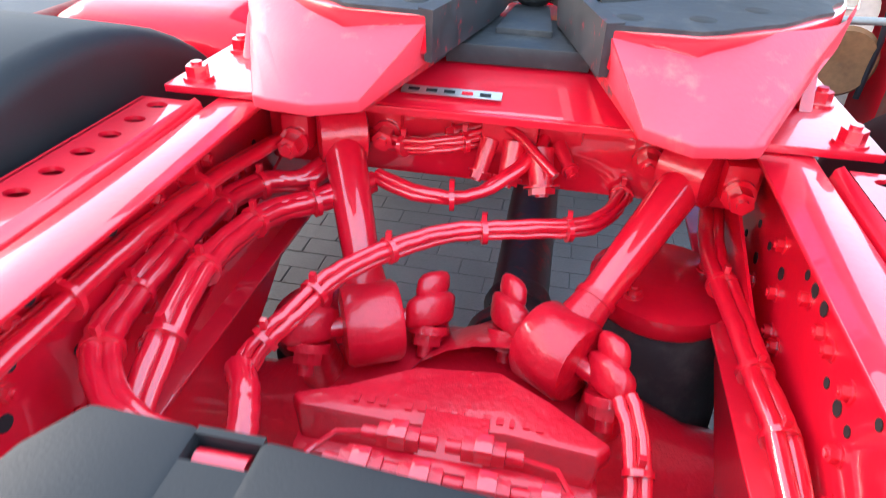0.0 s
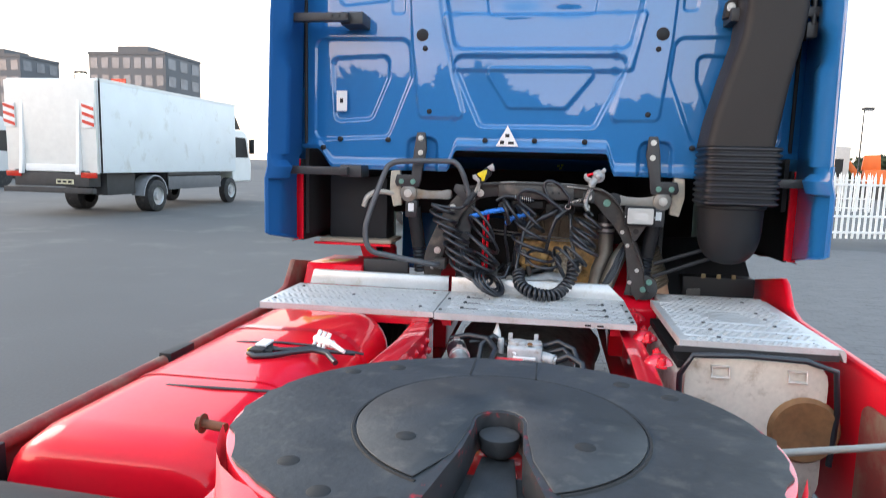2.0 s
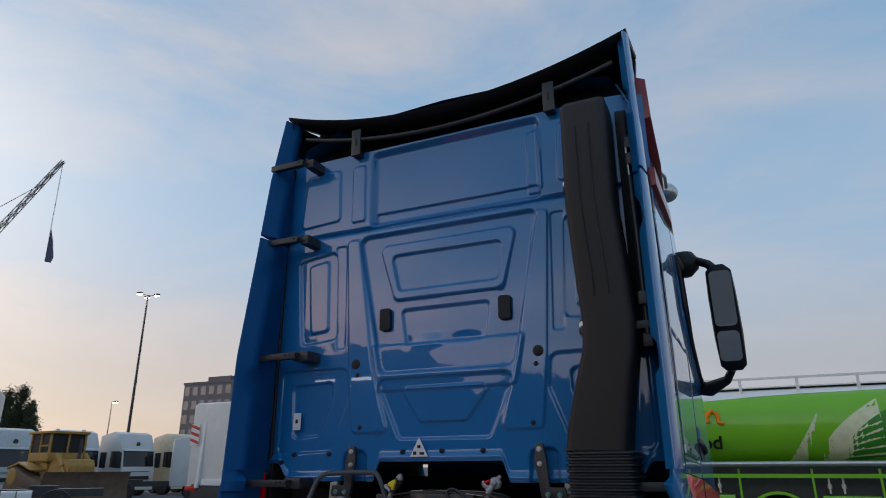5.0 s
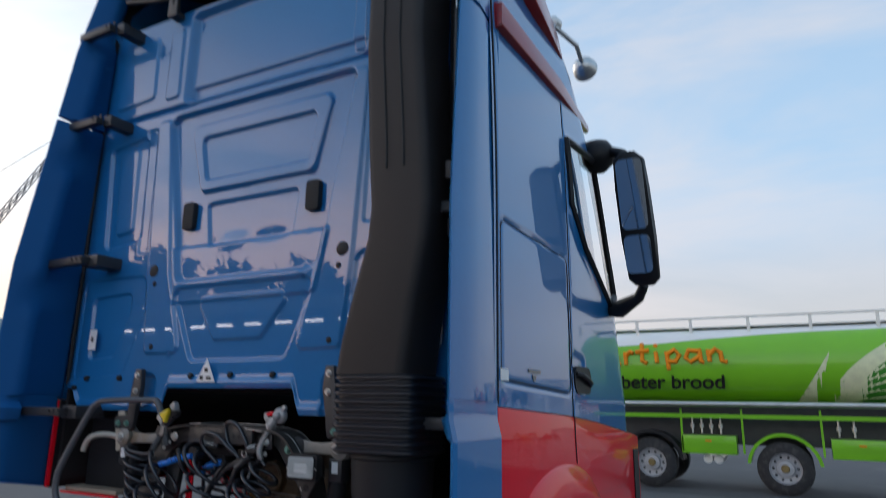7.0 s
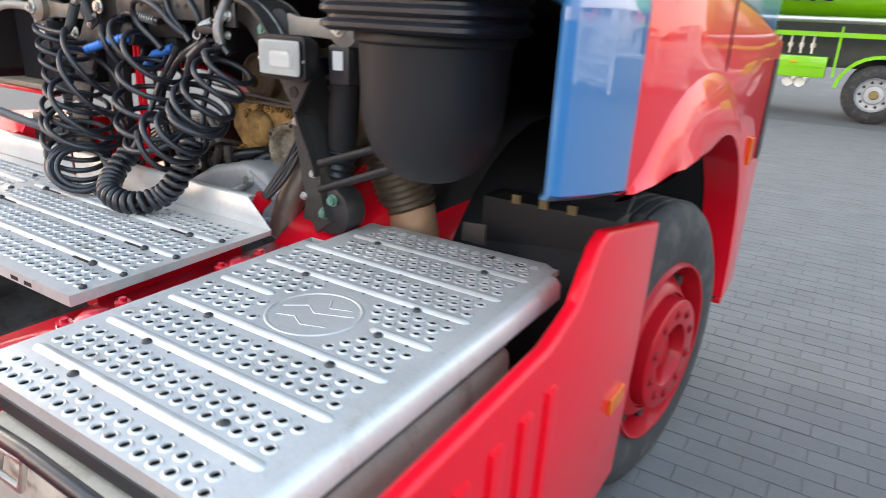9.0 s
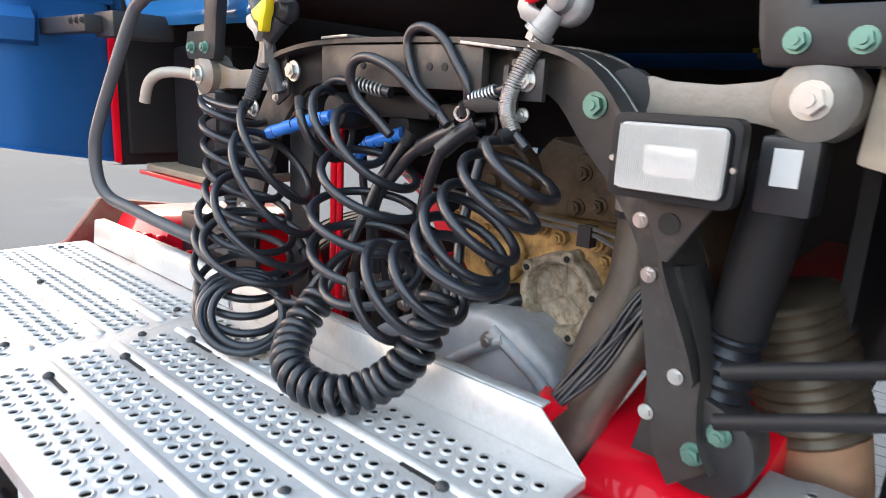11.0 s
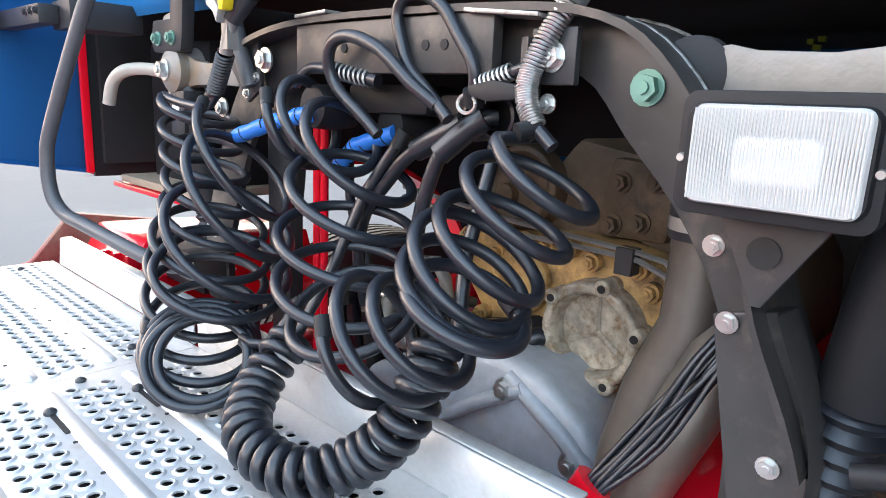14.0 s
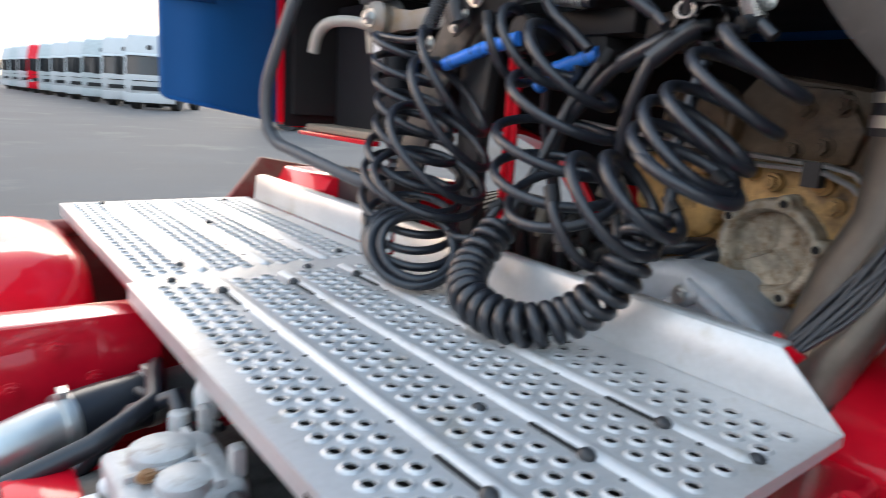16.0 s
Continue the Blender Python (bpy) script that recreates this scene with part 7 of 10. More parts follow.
for dz in (0.0, 0.018):
    part("brake_pipe", Shape().tube([(-0.2, 3.50, 1.275 + dz), (0.05, 3.50, 1.25 + dz), (0.22, 3.50, 1.249 + dz * 0.6), (0.265, 3.50, 1.247 + dz * 0.6), (0.298, 3.51, 1.232 + dz), (0.33, 3.52, 1.20 + dz)], 0.0045, 6), STEEL, engine, "thin bright steel pipe")
part("pipe_clip", Shape().box(0.235, 0.26, 3.49, 3.515, 1.225, 1.262), BLACK_STEEL, engine)
part("coolant_pipe", Shape().tube([(0.375, 3.43, 1.36), (0.378, 3.43, 1.28), (0.378, 3.42, 1.20), (0.348, 3.41, 1.12), (0.335, 3.39, 1.04), (0.335, 3.37, 0.95)], 0.038, 14), material("dull_alloy_pipe", (0.17, 0.15, 0.13), 0.45, metal=0.6, vary=0.2, scale=12), engine, "dull metal coolant pipe", smooth=60)
part("rubber_joint", Shape().cyl((0.376, 3.43, 1.305), (0.375, 3.43, 1.40), 0.041, seg=16), HOSE, engine, "black rubber hose joint")
part("hose_clamp", Shape().cyl((0.376, 3.43, 1.345), (0.376, 3.43, 1.358), 0.0425, seg=16), STEEL, engine)
part("hose_clamp", Shape().cyl((0.376, 3.43, 1.315), (0.376, 3.43, 1.33), 0.042, seg=16), STEEL, engine)
part("coolant_pipe", Shape().tube([(0.475, 3.40, 1.24), (0.435, 3.36, 1.19), (0.405, 3.345, 1.11), (0.375, 3.325, 1.03), (0.36, 3.31, 0.95)], 0.036, 14), material("worn_bright_pipe", (0.28, 0.25, 0.215), 0.38, metal=0.7, vary=0.25, scale=10), engine, smooth=60)
loom = thing("wire_loom", "bundle of flat black wires with a red tape end", "cable")
for k in range(16):
    o, q = (k % 8 - 3.5) * 0.0042, 0.006 * (k // 8) + 0.003 * math.sin(k * 2.3)
    w1, w2 = 0.005 * math.sin(k * 1.7), 0.006 * math.cos(k * 2.9)
    part("wire", Shape().tube(flowing([(0.475 + o * 0.8, 3.35 - q, 1.27), (0.44 + o + w1, 3.315 - q, 1.20 + q + w2), (0.40 + o + w2, 3.285 - q - w1 * 0.5, 1.12), (0.36 + o * 0.7, 3.255 - q, 1.055)], 4), 0.0034, 6), HOSE, loom, smooth=70)
part("red_tape", Shape().tube([(0.362, 3.256, 1.065), (0.345, 3.245, 1.035), (0.335, 3.235, 1.0)], 0.02, 10, radii=[0.022, 0.018, 0.02]), RED, loom, smooth=60)
part("dark_post", Shape().prism([(-0.37, 1.0), (-0.31, 1.0), (-0.31, 1.24), (-0.28, 1.46), (-0.38, 1.46), (-0.38, 1.2)], "y", 3.33, 3.36), BLACK_STEEL, truck, bevel=0.006)
for x in (-0.235, -0.215):
    part("red_rod", Shape().cyl((x, 3.335, 1.0), (x, 3.335, 1.40), 0.007, seg=10), RED, truck)
# red front ends of the rails, beside the engine
part("rail_front", Shape().loft([[(0.40, y, z), (0.62, y, z), (0.62, y, z - 0.24), (0.40, y, z - 0.24)] for y, z in ((3.24, 0.96), (3.35, 1.02), (3.6, 1.10), (4.6, 1.12))]), RED, truck, bevel=0.012)
part("rail_front", Shape().loft([[(-0.40, y, z), (-0.56, y, z), (-0.56, y, z - 0.24), (-0.40, y, z - 0.24)] for y, z in ((3.24, 0.94), (3.35, 0.95), (3.6, 0.96), (4.6, 0.98))]), RED, truck, bevel=0.012)
# pipes, plugs and hoses in front of the rail, behind the coils
rr = random.Random(44)
clutter = thing("pipe_group", "cluster of dark hoses and plugs beside the engine", "hoses")
for k in range(9):
    x, z = -0.36 + 0.05 * k, 1.02 + 0.02 * math.sin(k * 2.1)
    y = 3.47 + 0.02 * rr.random()
    part("hose", Shape().tube([(x, y + 0.02, z - 0.10), (x + 0.01, y, z), (x + 0.03 + rr.uniform(-0.02, 0.02), y - 0.01, z + 0.05), (x + 0.07, y + 0.02, z + 0.075 + rr.uniform(-0.02, 0.02)), (x + 0.10, y + 0.08, z + 0.06)], rr.choice((0.010, 0.013, 0.016)), 9), rr.choice((HOSE, HOSE, GREY_STEEL)), clutter, smooth=70)
for k in range(6):
    x, z = -0.30 + 0.06 * k, 1.075 + rr.uniform(-0.02, 0.03)
    part("plug", Shape().cyl((x, 3.45, z - 0.02), (x + rr.uniform(-0.02, 0.02), 3.455, z + 0.025), 0.014, seg=12).cyl((x, 3.45, z - 0.035), (x, 3.45, z - 0.02), 0.010, seg=10), rr.choice((BLACK_PLASTIC, CAST, GREY_STEEL)), clutter, bevel=0.002)
part("bent_fitting", Shape().tube([(-0.065, 3.42, 1.17), (-0.055, 3.415, 1.195), (-0.03, 3.415, 1.20), (-0.015, 3.42, 1.175), (-0.012, 3.43, 1.13)], 0.011, 10), CAST, clutter, "pale bent pipe fitting", smooth=70)
part("carrier_plate", Shape().box(-0.40, 0.06, 3.52, 3.535, 0.93, 1.06), BLACK_STEEL, clutter, bevel=0.004)
# dark boxes and tray under the cab on the left
part("left_case", Shape().box(-1.08, -0.76, 3.42, 3.60, 1.20, 1.56), BLACK_PLASTIC, truck, "black plastic case under the cab", bevel=0.02)
part("case_frame", Shape().box(-1.135, -0.72, 3.335, 3.36, 1.195, 1.207), RED, truck, bevel=0.002)
part("left_tray", Shape().box(-1.11, -0.72, 3.345, 3.60, 1.208, 1.228), material("pale_primer", (0.36, 0.28, 0.21), 0.6, vary=0.12), truck, bevel=0.006)
part("left_red_guard", Shape().prism([(3.24, 1.0), (3.30, 1.10), (3.75, 1.08), (3.8, 0.9), (3.3, 0.85)], "x", -1.16, -0.86), RED, truck, "red mudguard top", bevel=0.01)
part("left_mesh", Shape().box(-0.86, -0.62, 3.32, 3.36, 1.02, 1.13), BLACK_STEEL, truck, bevel=0.006)
for k in range(5):
    part("red_clip", Shape().box(-1.02 + 0.08 * k, -1.0 + 0.08 * k, 3.25, 3.27, 1.03, 1.055 + 0.008 * (k % 3)), RED, truck, bevel=0.004)
part("hook_pipe", Shape().tube(flowing([(-0.70, 3.31, 1.475), (-0.75, 3.285, 1.485), (-0.79, 3.25, 1.48), (-0.82, 3.235, 1.455), (-0.835, 3.23, 1.41)], 5), 0.013, 12), material("pale_metal", (0.5, 0.46, 0.4), 0.5, metal=0.3), truck, smooth=60)
# added black panels that stand in for the deep shade round the engine
part("added_black_panel", Shape().box(-1.1, 0.0, 4.9, 4.94, 1.26, 1.6), BLACK_PLASTIC, truck)
part("added_black_panel", Shape().box(0.0, 1.1, 4.9, 4.94, 0.7, 1.6), BLACK_PLASTIC, truck)
part("added_black_panel", Shape().box(-0.66, 0.0, 4.62, 4.66, 0.55, 1.26), BLACK_PLASTIC, truck)
part("added_tunnel_panel", Shape().box(0.64, 0.66, 3.46, 4.9, 1.0, 1.60), BLACK_PLASTIC, truck)
for x, z in ((0.13, 1.637), (0.155, 1.642), (0.145, 1.622)):
    part("green_part", Shape().box(x, x + 0.016, 4.57, 4.59, z - 0.006, z + 0.006), material("green_plastic", (0.45, 0.65, 0.05), 0.5), truck, "small green plug in the dark tunnel")

# ------------------------------------------------------------------ intake duct and filter pot
duct = thing("intake_duct", "tall black plastic air intake duct behind the cab", "air duct")
DUCT = material("duct_plastic", (0.032, 0.027, 0.025), 0.5, vary=0.15, scale=4, bump=0.2, grain=260, shine=0.25)
levels = [(3.54, 0.83, 1.06), (3.50, 0.825, 1.065), (2.95, 0.82, 1.06), (2.55, 0.845, 1.095), (2.32, 0.865, 1.11), (2.20, 0.855, 1.10), (2.0, 0.80, 1.06), (1.86, 0.765, 1.04), (1.74, 0.745, 1.025)]
rings = []
for z, a, b in levels:
    d0 = 3.035 + (0.03 if z > 3.52 else 0)
    rings.append([(x, y, z) for x, y in rounded(a, b, d0, 3.285, 0.035, 5)])
part("duct_body", Shape().loft(rings), DUCT, duct, smooth=50)
for k, x in enumerate((0.905, 0.975)):
    pts = [(x + float(np.interp(z, [2.4, 2.55, 2.95, 3.4], [0.035, 0.03, 0.0, 0.0])), 3.034, z) for z in np.linspace(2.45, 3.38, 12)]
    part("duct_groove", Shape().tube(pts, 0.005, 6), DARK, duct)
for x, z in ((0.805, 3.131), (0.84, 2.349)):
    tab = part("duct_tab", Shape().prism([(x - 0.03, z - 0.045), (x + 0.04, z - 0.05), (x + 0.04, z + 0.05), (x - 0.02, z + 0.03)], "y", 3.20, 3.26), DUCT, duct, bevel=0.01)
    part("tab_bolt", Shape().hexbolt((x - 0.005, 3.20, z), (0, -1, 0), 0.014, 0.010), STEEL, duct)
bel = []
z = 1.74
while z > 1.50:
    for dz, o in ((0.0, 0.008), (0.007, 0.018), (0.014, 0.018), (0.021, 0.008)):
        bel.append([(x, y, z - dz) for x, y in rounded(0.760 - o, 1.045 + o, 3.045 - o, 3.29 + o * 0.5, 0.05, 5)])
    z -= 0.026
part("duct_bellows", Shape().loft(bel), HOSE, duct, "ribbed black rubber bellows", smooth=50)
pot = []
for z, k in ((1.505, 1.0), (1.50, 1.04), (1.47, 1.04), (1.465, 0.98), (1.36, 0.95), (1.325, 0.92), (1.295, 0.865), (1.27, 0.79), (1.247, 0.68), (1.23, 0.55), (1.218, 0.40), (1.211, 0.2), (1.21, 0.02)):
    pot.append([(0.900 + 0.144 * k * math.cos(a), 3.195 + 0.144 * k * math.sin(a), z) for a in (2 * math.pi * i / 32 for i in range(32))])
part("filter_pot", Shape().loft(pot), BLACK_PLASTIC, duct, "black filter pot with rounded bottom", smooth=50)
# flexible exhaust and boxes behind it
ex = thing("exhaust_pipe", "rusty flexible exhaust pipe beside the frame", "exhaust")
part("lower_pipe", Shape().tube([(0.64, 3.50, 1.04), (0.655, 3.50, 0.97), (0.665, 3.50, 0.85)], 0.066, 20), material("heat_stained_steel", (0.44, 0.27, 0.17), 0.5, metal=0.3, vary=0.2, scale=6), ex, smooth=60)
part("flex_pipe", Shape().tube([(0.575 + 0.065 * t, 3.47 + 0.03 * t, 1.23 - 0.19 * t) for t in np.linspace(0, 1, 25)], 0.07, 20, radii=[0.076 if i % 2 else 0.068 for i in range(25)]), material("dark_steel", (0.2, 0.16, 0.12), 0.4, metal=0.7, vary=0.2), ex)
part("dark_box", Shape().box(0.80, 1.16, 3.60, 3.71, 0.86, 1.08), BLACK_PLASTIC, truck, "dark metal box behind the lid", bevel=0.01)
part("grey_flap", Shape().prism([(0.80, 0.98), (0.87, 0.98), (0.868, 1.035), (0.803, 1.03)], "y", 3.50, 3.506), GREY_STEEL, truck, bevel=0.002)
for x in (0.90, 0.975, 1.05):
    part("brass_plate", Shape().box(x - 0.011, x + 0.011, 3.592, 3.60, 1.075, 1.098), material("brass", (0.22, 0.17, 0.09), 0.4, metal=0.7), truck)

# ------------------------------------------------------------------ coiled hoses
def coil(name, label, axis_pts, radius, turns, wire, seed, tilt=0.25, mat=HOSE, lead_in=(), lead_out=(), steps=22, even=False):
    """A hose wound round a curved axis; its turns hang a little unevenly."""
    rr = random.Random(seed)
    ax = [Vector(p) for p in axis_pts]
    lens = [0.0]
    for a, b in zip(ax, ax[1:]):
        lens.append(lens[-1] + (b - a).length)
    n = int(turns * steps)
    wob = [rr.uniform(0.84, 1.16) for _ in range(int(turns) + 3)]
    lean = [(rr.uniform(-tilt, tilt), rr.uniform(-tilt, tilt)) for _ in range(int(turns) + 3)]
    pts = [Vector(p) for p in lead_in]
    u = None
    for i in range(n + 1):
        s = lens[-1] * i / n
        k = max(j for j in range(len(lens)) if lens[j] <= s + 1e-9)
        k = min(k, len(ax) - 2)
        f = (s - lens[k]) / (lens[k + 1] - lens[k])
        p0, p1, p2, p3 = ax[max(0, k - 1)], ax[k], ax[k + 1], ax[min(len(ax) - 1, k + 2)]
        c = 0.5 * ((2 * p1) + (p2 - p0) * f + (2 * p0 - 5 * p1 + 4 * p2 - p3) * f * f + (3 * p1 - p0 - 3 * p2 + p3) * f ** 3)
        d = ((p2 - p0) + (2 * p0 - 5 * p1 + 4 * p2 - p3) * 2 * f + (3 * p1 - p0 - 3 * p2 + p3) * 3 * f * f).normalized()
        u = (d.orthogonal() if u is None else u - d * u.dot(d)).normalized()
        w = d.cross(u)
        a = 2 * math.pi * i / steps
        t = i / steps
        j, g = int(t), t - int(t)
        g = g * g * (3 - 2 * g)
        r = radius * ((wob[j] * (1 - g) + wob[j + 1] * g) if not even else 1.0)
        la = lean[j][0] * (1 - g) + lean[j + 1][0] * g
        lb = lean[j][1] * (1 - g) + lean[j + 1][1] * g
        ring = u * math.cos(a) + w * math.sin(a)
        pts.append(c + ring * r + d * r * (math.cos(a) * la + math.sin(a) * lb) * (0 if even else 1))
    pts += [Vector(p) for p in lead_out]
    ob = thing(name, label, "hose", "coiled hoses behind the cab")
    part("hose_coil", Shape().tube(pts, wire, 10 if not even else 9), mat, ob, smooth=70)
    for a, b in ((pts[0], pts[2]), (pts[-1], pts[-3])):
        d = (b - a).normalized()
        part("end_sleeve", Shape().cyl(a - d * 0.004, a + d * 0.02, wire * 1.3, seg=12), BLACK_PLASTIC, ob, "black end sleeve")
    return ob


def wound(label, turns, wire=0.0073, lead_in=(), lead_out=(), steps=26):
    """A hose in loose turns, each given by its centre, the way its ring faces, and its radius."""
    ref = Vector((0.73, 0.68, 0.0))
    cs, ns, rs = [Vector(t[0:3]) for t in turns], [Vector(t[3:6]).normalized() for t in turns], [t[6] for t in turns]
    pts = [Vector(p) for p in lead_in]
    n = len(turns)
    for i in range(int((n - 0.35) * steps) + 1):
        t = i / steps
        k, g = min(n - 1, int(t)), t - int(t)
        m = min(n - 1, k + 1)
        c, d, r = cs[k].lerp(cs[m], g), ns[k].lerp(ns[m], g).normalized(), rs[k] * (1 - g) + rs[m] * g
        u = (ref - d * ref.dot(d)).normalized()
        w = d.cross(u)
        a = 2 * math.pi * t + math.pi
        pts.append(c + (u * math.cos(a) + w * math.sin(a)) * r)
    pts += [Vector(p) for p in lead_out]
    ob = thing("coiled_hose", label, "hose", "coiled hoses behind the cab")
    part("hose_coil", Shape().tube(flowing(pts, 2), wire, 12), HOSE, ob, smooth=70)
    for a, b in ((pts[0], pts[2]), (pts[-1], pts[-3])):
        d = (b - a).normalized()
        part("end_sleeve", Shape().cyl(a - d * 0.004, a + d * 0.02, wire * 1.25, seg=12), BLACK_PLASTIC, ob, "black end sleeve")
    return ob


wound("black coiled air hose hanging in loose loops", [(-0.439, 3.235, 1.424, 0.281, -0.029, 0.959, 0.061), (-0.43, 3.23, 1.381, 0.279, -0.03, 0.96, 0.061), (-0.411, 3.225, 1.338, 0.316, 0.022, 0.948, 0.064), (-0.375, 3.215, 1.296, 0.388, 0.046, 0.92, 0.069), (-0.346, 3.205, 1.254, 0.398, 0.033, 0.917, 0.077), (-0.33, 3.195, 1.21, 0.401, -0.01, 0.916, 0.09), (-0.311, 3.18, 1.172, 0.393, -0.042, 0.919, 0.092), (-0.291, 3.16, 1.132, 0.348, -0.098, 0.932, 0.087), (-0.242, 3.13, 1.103, 0.389, -0.152, 0.909, 0.078)], lead_in=[(-0.31, 3.20, 1.445), (-0.33, 3.20, 1.425), (-0.37, 3.195, 1.42), (-0.44, 3.19, 1.428)])
wound("black coiled air hose bunched on the walkway", [(-0.213, 3.115, 1.096, 0.414, -0.208, 0.886, 0.077), (-0.198, 3.105, 1.08, 0.566, -0.283, 0.774, 0.079), (-0.185, 3.1, 1.078, 0.658, -0.29, 0.695, 0.075), (-0.172, 3.095, 1.078, 0.666, -0.335, 0.667, 0.069), (-0.166, 3.09, 1.078, 0.62, -0.35, 0.702, 0.074), (-0.159, 3.09, 1.082, 0.65, -0.328, 0.686, 0.059)], lead_out=[(-0.11, 3.16, 1.10), (-0.09, 3.20, 1.16)])
wound("black coiled air hose in wide slanting loops", [(-0.245, 3.21, 1.359, 0.684, 0.435, 0.585, 0.091), (-0.225, 3.19, 1.309, 0.656, 0.392, 0.645, 0.094), (-0.218, 3.17, 1.235, 0.562, 0.254, 0.787, 0.102), (-0.24, 3.16, 1.17, 0.45, 0.0, 0.87, 0.095)])
wound("black coiled air hose in wide loops", [(-0.137, 3.23, 1.409, 0.891, 0.346, 0.293, 0.066), (-0.103, 3.235, 1.411, 0.9, 0.182, 0.396, 0.059), (0.001, 3.23, 1.385, 0.633, 0.127, 0.763, 0.075), (0.004, 3.22, 1.327, 0.378, 0.019, 0.926, 0.082), (0.0, 3.21, 1.263, 0.251, 0.005, 0.968, 0.086), (0.023, 3.19, 1.214, 0.23, -0.066, 0.971, 0.084), (0.074, 3.165, 1.193, 0.071, -0.395, 0.916, 0.077)])
wound("black coiled air hose in upright open loops", [(0.12, 3.14, 1.178, 0.894, 0.285, 0.345, 0.067), (0.173, 3.13, 1.197, 0.788, 0.287, 0.545, 0.075), (0.222, 3.135, 1.221, 0.674, 0.173, 0.719, 0.062)])
wound("black coiled air hose bunched below the arch", [(0.289, 3.24, 1.387, 0.541, 0.046, 0.839, 0.062), (0.268, 3.225, 1.353, 0.502, 0.062, 0.863, 0.065), (0.257, 3.2, 1.308, 0.531, 0.12, 0.839, 0.067), (0.242, 3.18, 1.284, 0.66, 0.071, 0.748, 0.068), (0.249, 3.165, 1.262, 0.538, 0.025, 0.843, 0.069), (0.264, 3.15, 1.252, 0.42, 0.065, 0.905, 0.062)], lead_in=[(0.272, 3.23, 1.424), (0.258, 3.235, 1.412)])
u_axis = [(-0.045, 3.16, 1.13), (-0.033, 3.10, 1.081), (0.017, 3.055, 1.055), (0.074, 3.05, 1.043), (0.125, 3.066, 1.043), (0.160, 3.105, 1.06), (0.195, 3.125, 1.10), (0.21, 3.145, 1.145), (0.21, 3.17, 1.19)]
coil("coiled_cable", "thick black spiral trailer cable in a U on the walkway", u_axis, 0.0225, 24, 0.0082, 21, even=True, lead_in=[(0.02, 3.29, 1.40), (-0.03, 3.27, 1.32), (-0.05, 3.22, 1.20)], lead_out=[(0.20, 3.22, 1.28), (0.19, 3.275, 1.40)], steps=16)
# sockets and sleeves the hoses start from
for x, z, y in ((0.185, 1.43, 3.30), (0.145, 1.425, 3.315)):
    sock = part("hose_boot", Shape().lathe([(-0.025, 0.022), (-0.024, 0.026), (0.0, 0.024), (0.03, 0.016), (0.03, 0.0)], (x, y, z), "y", 20), HOSE, None, "black rubber boot on the arch", smooth=50)
    tagged(sock, category="boot")
HOSE_BLUE = material("blue_sleeve", (0.015, 0.20, 0.72), 0.4, vary=0.15)
for k, (p, q, r) in enumerate((((-0.295, 3.225, 1.378), (-0.205, 3.238, 1.405), (-0.128, 3.245, 1.420)), ((-0.125, 3.295, 1.345), (-0.088, 3.298, 1.378), (-0.008, 3.302, 1.400)))):
    sl = [Vector(p) + (Vector(q) - Vector(p)) * t / 8 for t in range(9)] + [Vector(q) + (Vector(r) - Vector(q)) * t / 8 for t in range(1, 9)]
    bs = part("hose_sleeve", Shape().tube(sl, 0.0125, 12, radii=[0.0125 if i % 3 else 0.0112 for i in range(17)]), HOSE_BLUE, None, "blue plastic spiral sleeve on a hose", smooth=60)
    tagged(bs, category="sleeve")
    for i in range(2, 15, 2):
        d = (sl[i + 1] - sl[i - 1]).normalized()
        u, v = d.orthogonal().normalized(), d.cross(d.orthogonal().normalized())
        cut = [sl[i] + d * (0.006 * (j / 9 - 0.5)) + (u * math.cos(0.9 * i + 3.6 * j / 9) + v * math.sin(0.9 * i + 3.6 * j / 9)) * 0.0121 for j in range(10)]
        part("spiral_cut", Shape().tube(cut, 0.0011, 5), DARK, bs)
part("dark_union", Shape().lathe([(-0.02, 0.0), (-0.02, 0.03), (0.02, 0.034), (0.05, 0.03)], (-0.13, 3.27, 1.43), "y", 20), BLACK_PLASTIC, arch, bevel=0.003)
part("dark_union", Shape().lathe([(-0.02, 0.0), (-0.02, 0.026), (0.04, 0.03)], (-0.02, 3.32, 1.41), "y", 20), BLACK_PLASTIC, arch, bevel=0.003)
part("hose_valve", Shape().box(-0.10, 0.06, 3.29, 3.35, 1.425, 1.465).box(0.07, 0.21, 3.30, 3.34, 1.40, 1.455), BLACK_PLASTIC, arch, bevel=0.01)
part("plain_hose", Shape().tube(flowing([(0.18, 3.285, 1.43), (0.164, 3.27, 1.424), (0.128, 3.255, 1.392), (0.108, 3.25, 1.345), (0.093, 3.25, 1.29), (0.08, 3.26, 1.22)]), 0.0095, 10), HOSE, arch, smooth=60)
part("hose_cuff", Shape().tube(flowing([(0.172, 3.275, 1.428), (0.15, 3.265, 1.412), (0.122, 3.252, 1.384)]), 0.0145, 12), HOSE, arch, "thick rubber cuff", smooth=60)
part("hose_cuff", Shape().tube(flowing([(0.125, 3.29, 1.42), (0.10, 3.283, 1.405), (0.055, 3.28, 1.382)]), 0.0145, 12), HOSE, arch, "thick rubber cuff", smooth=60)
part("plain_hose", Shape().tube(flowing([(-0.12, 3.31, 1.36), (-0.125, 3.32, 1.28), (-0.11, 3.34, 1.2), (-0.1, 3.36, 1.1)]), 0.0076, 8), HOSE, arch, smooth=60)
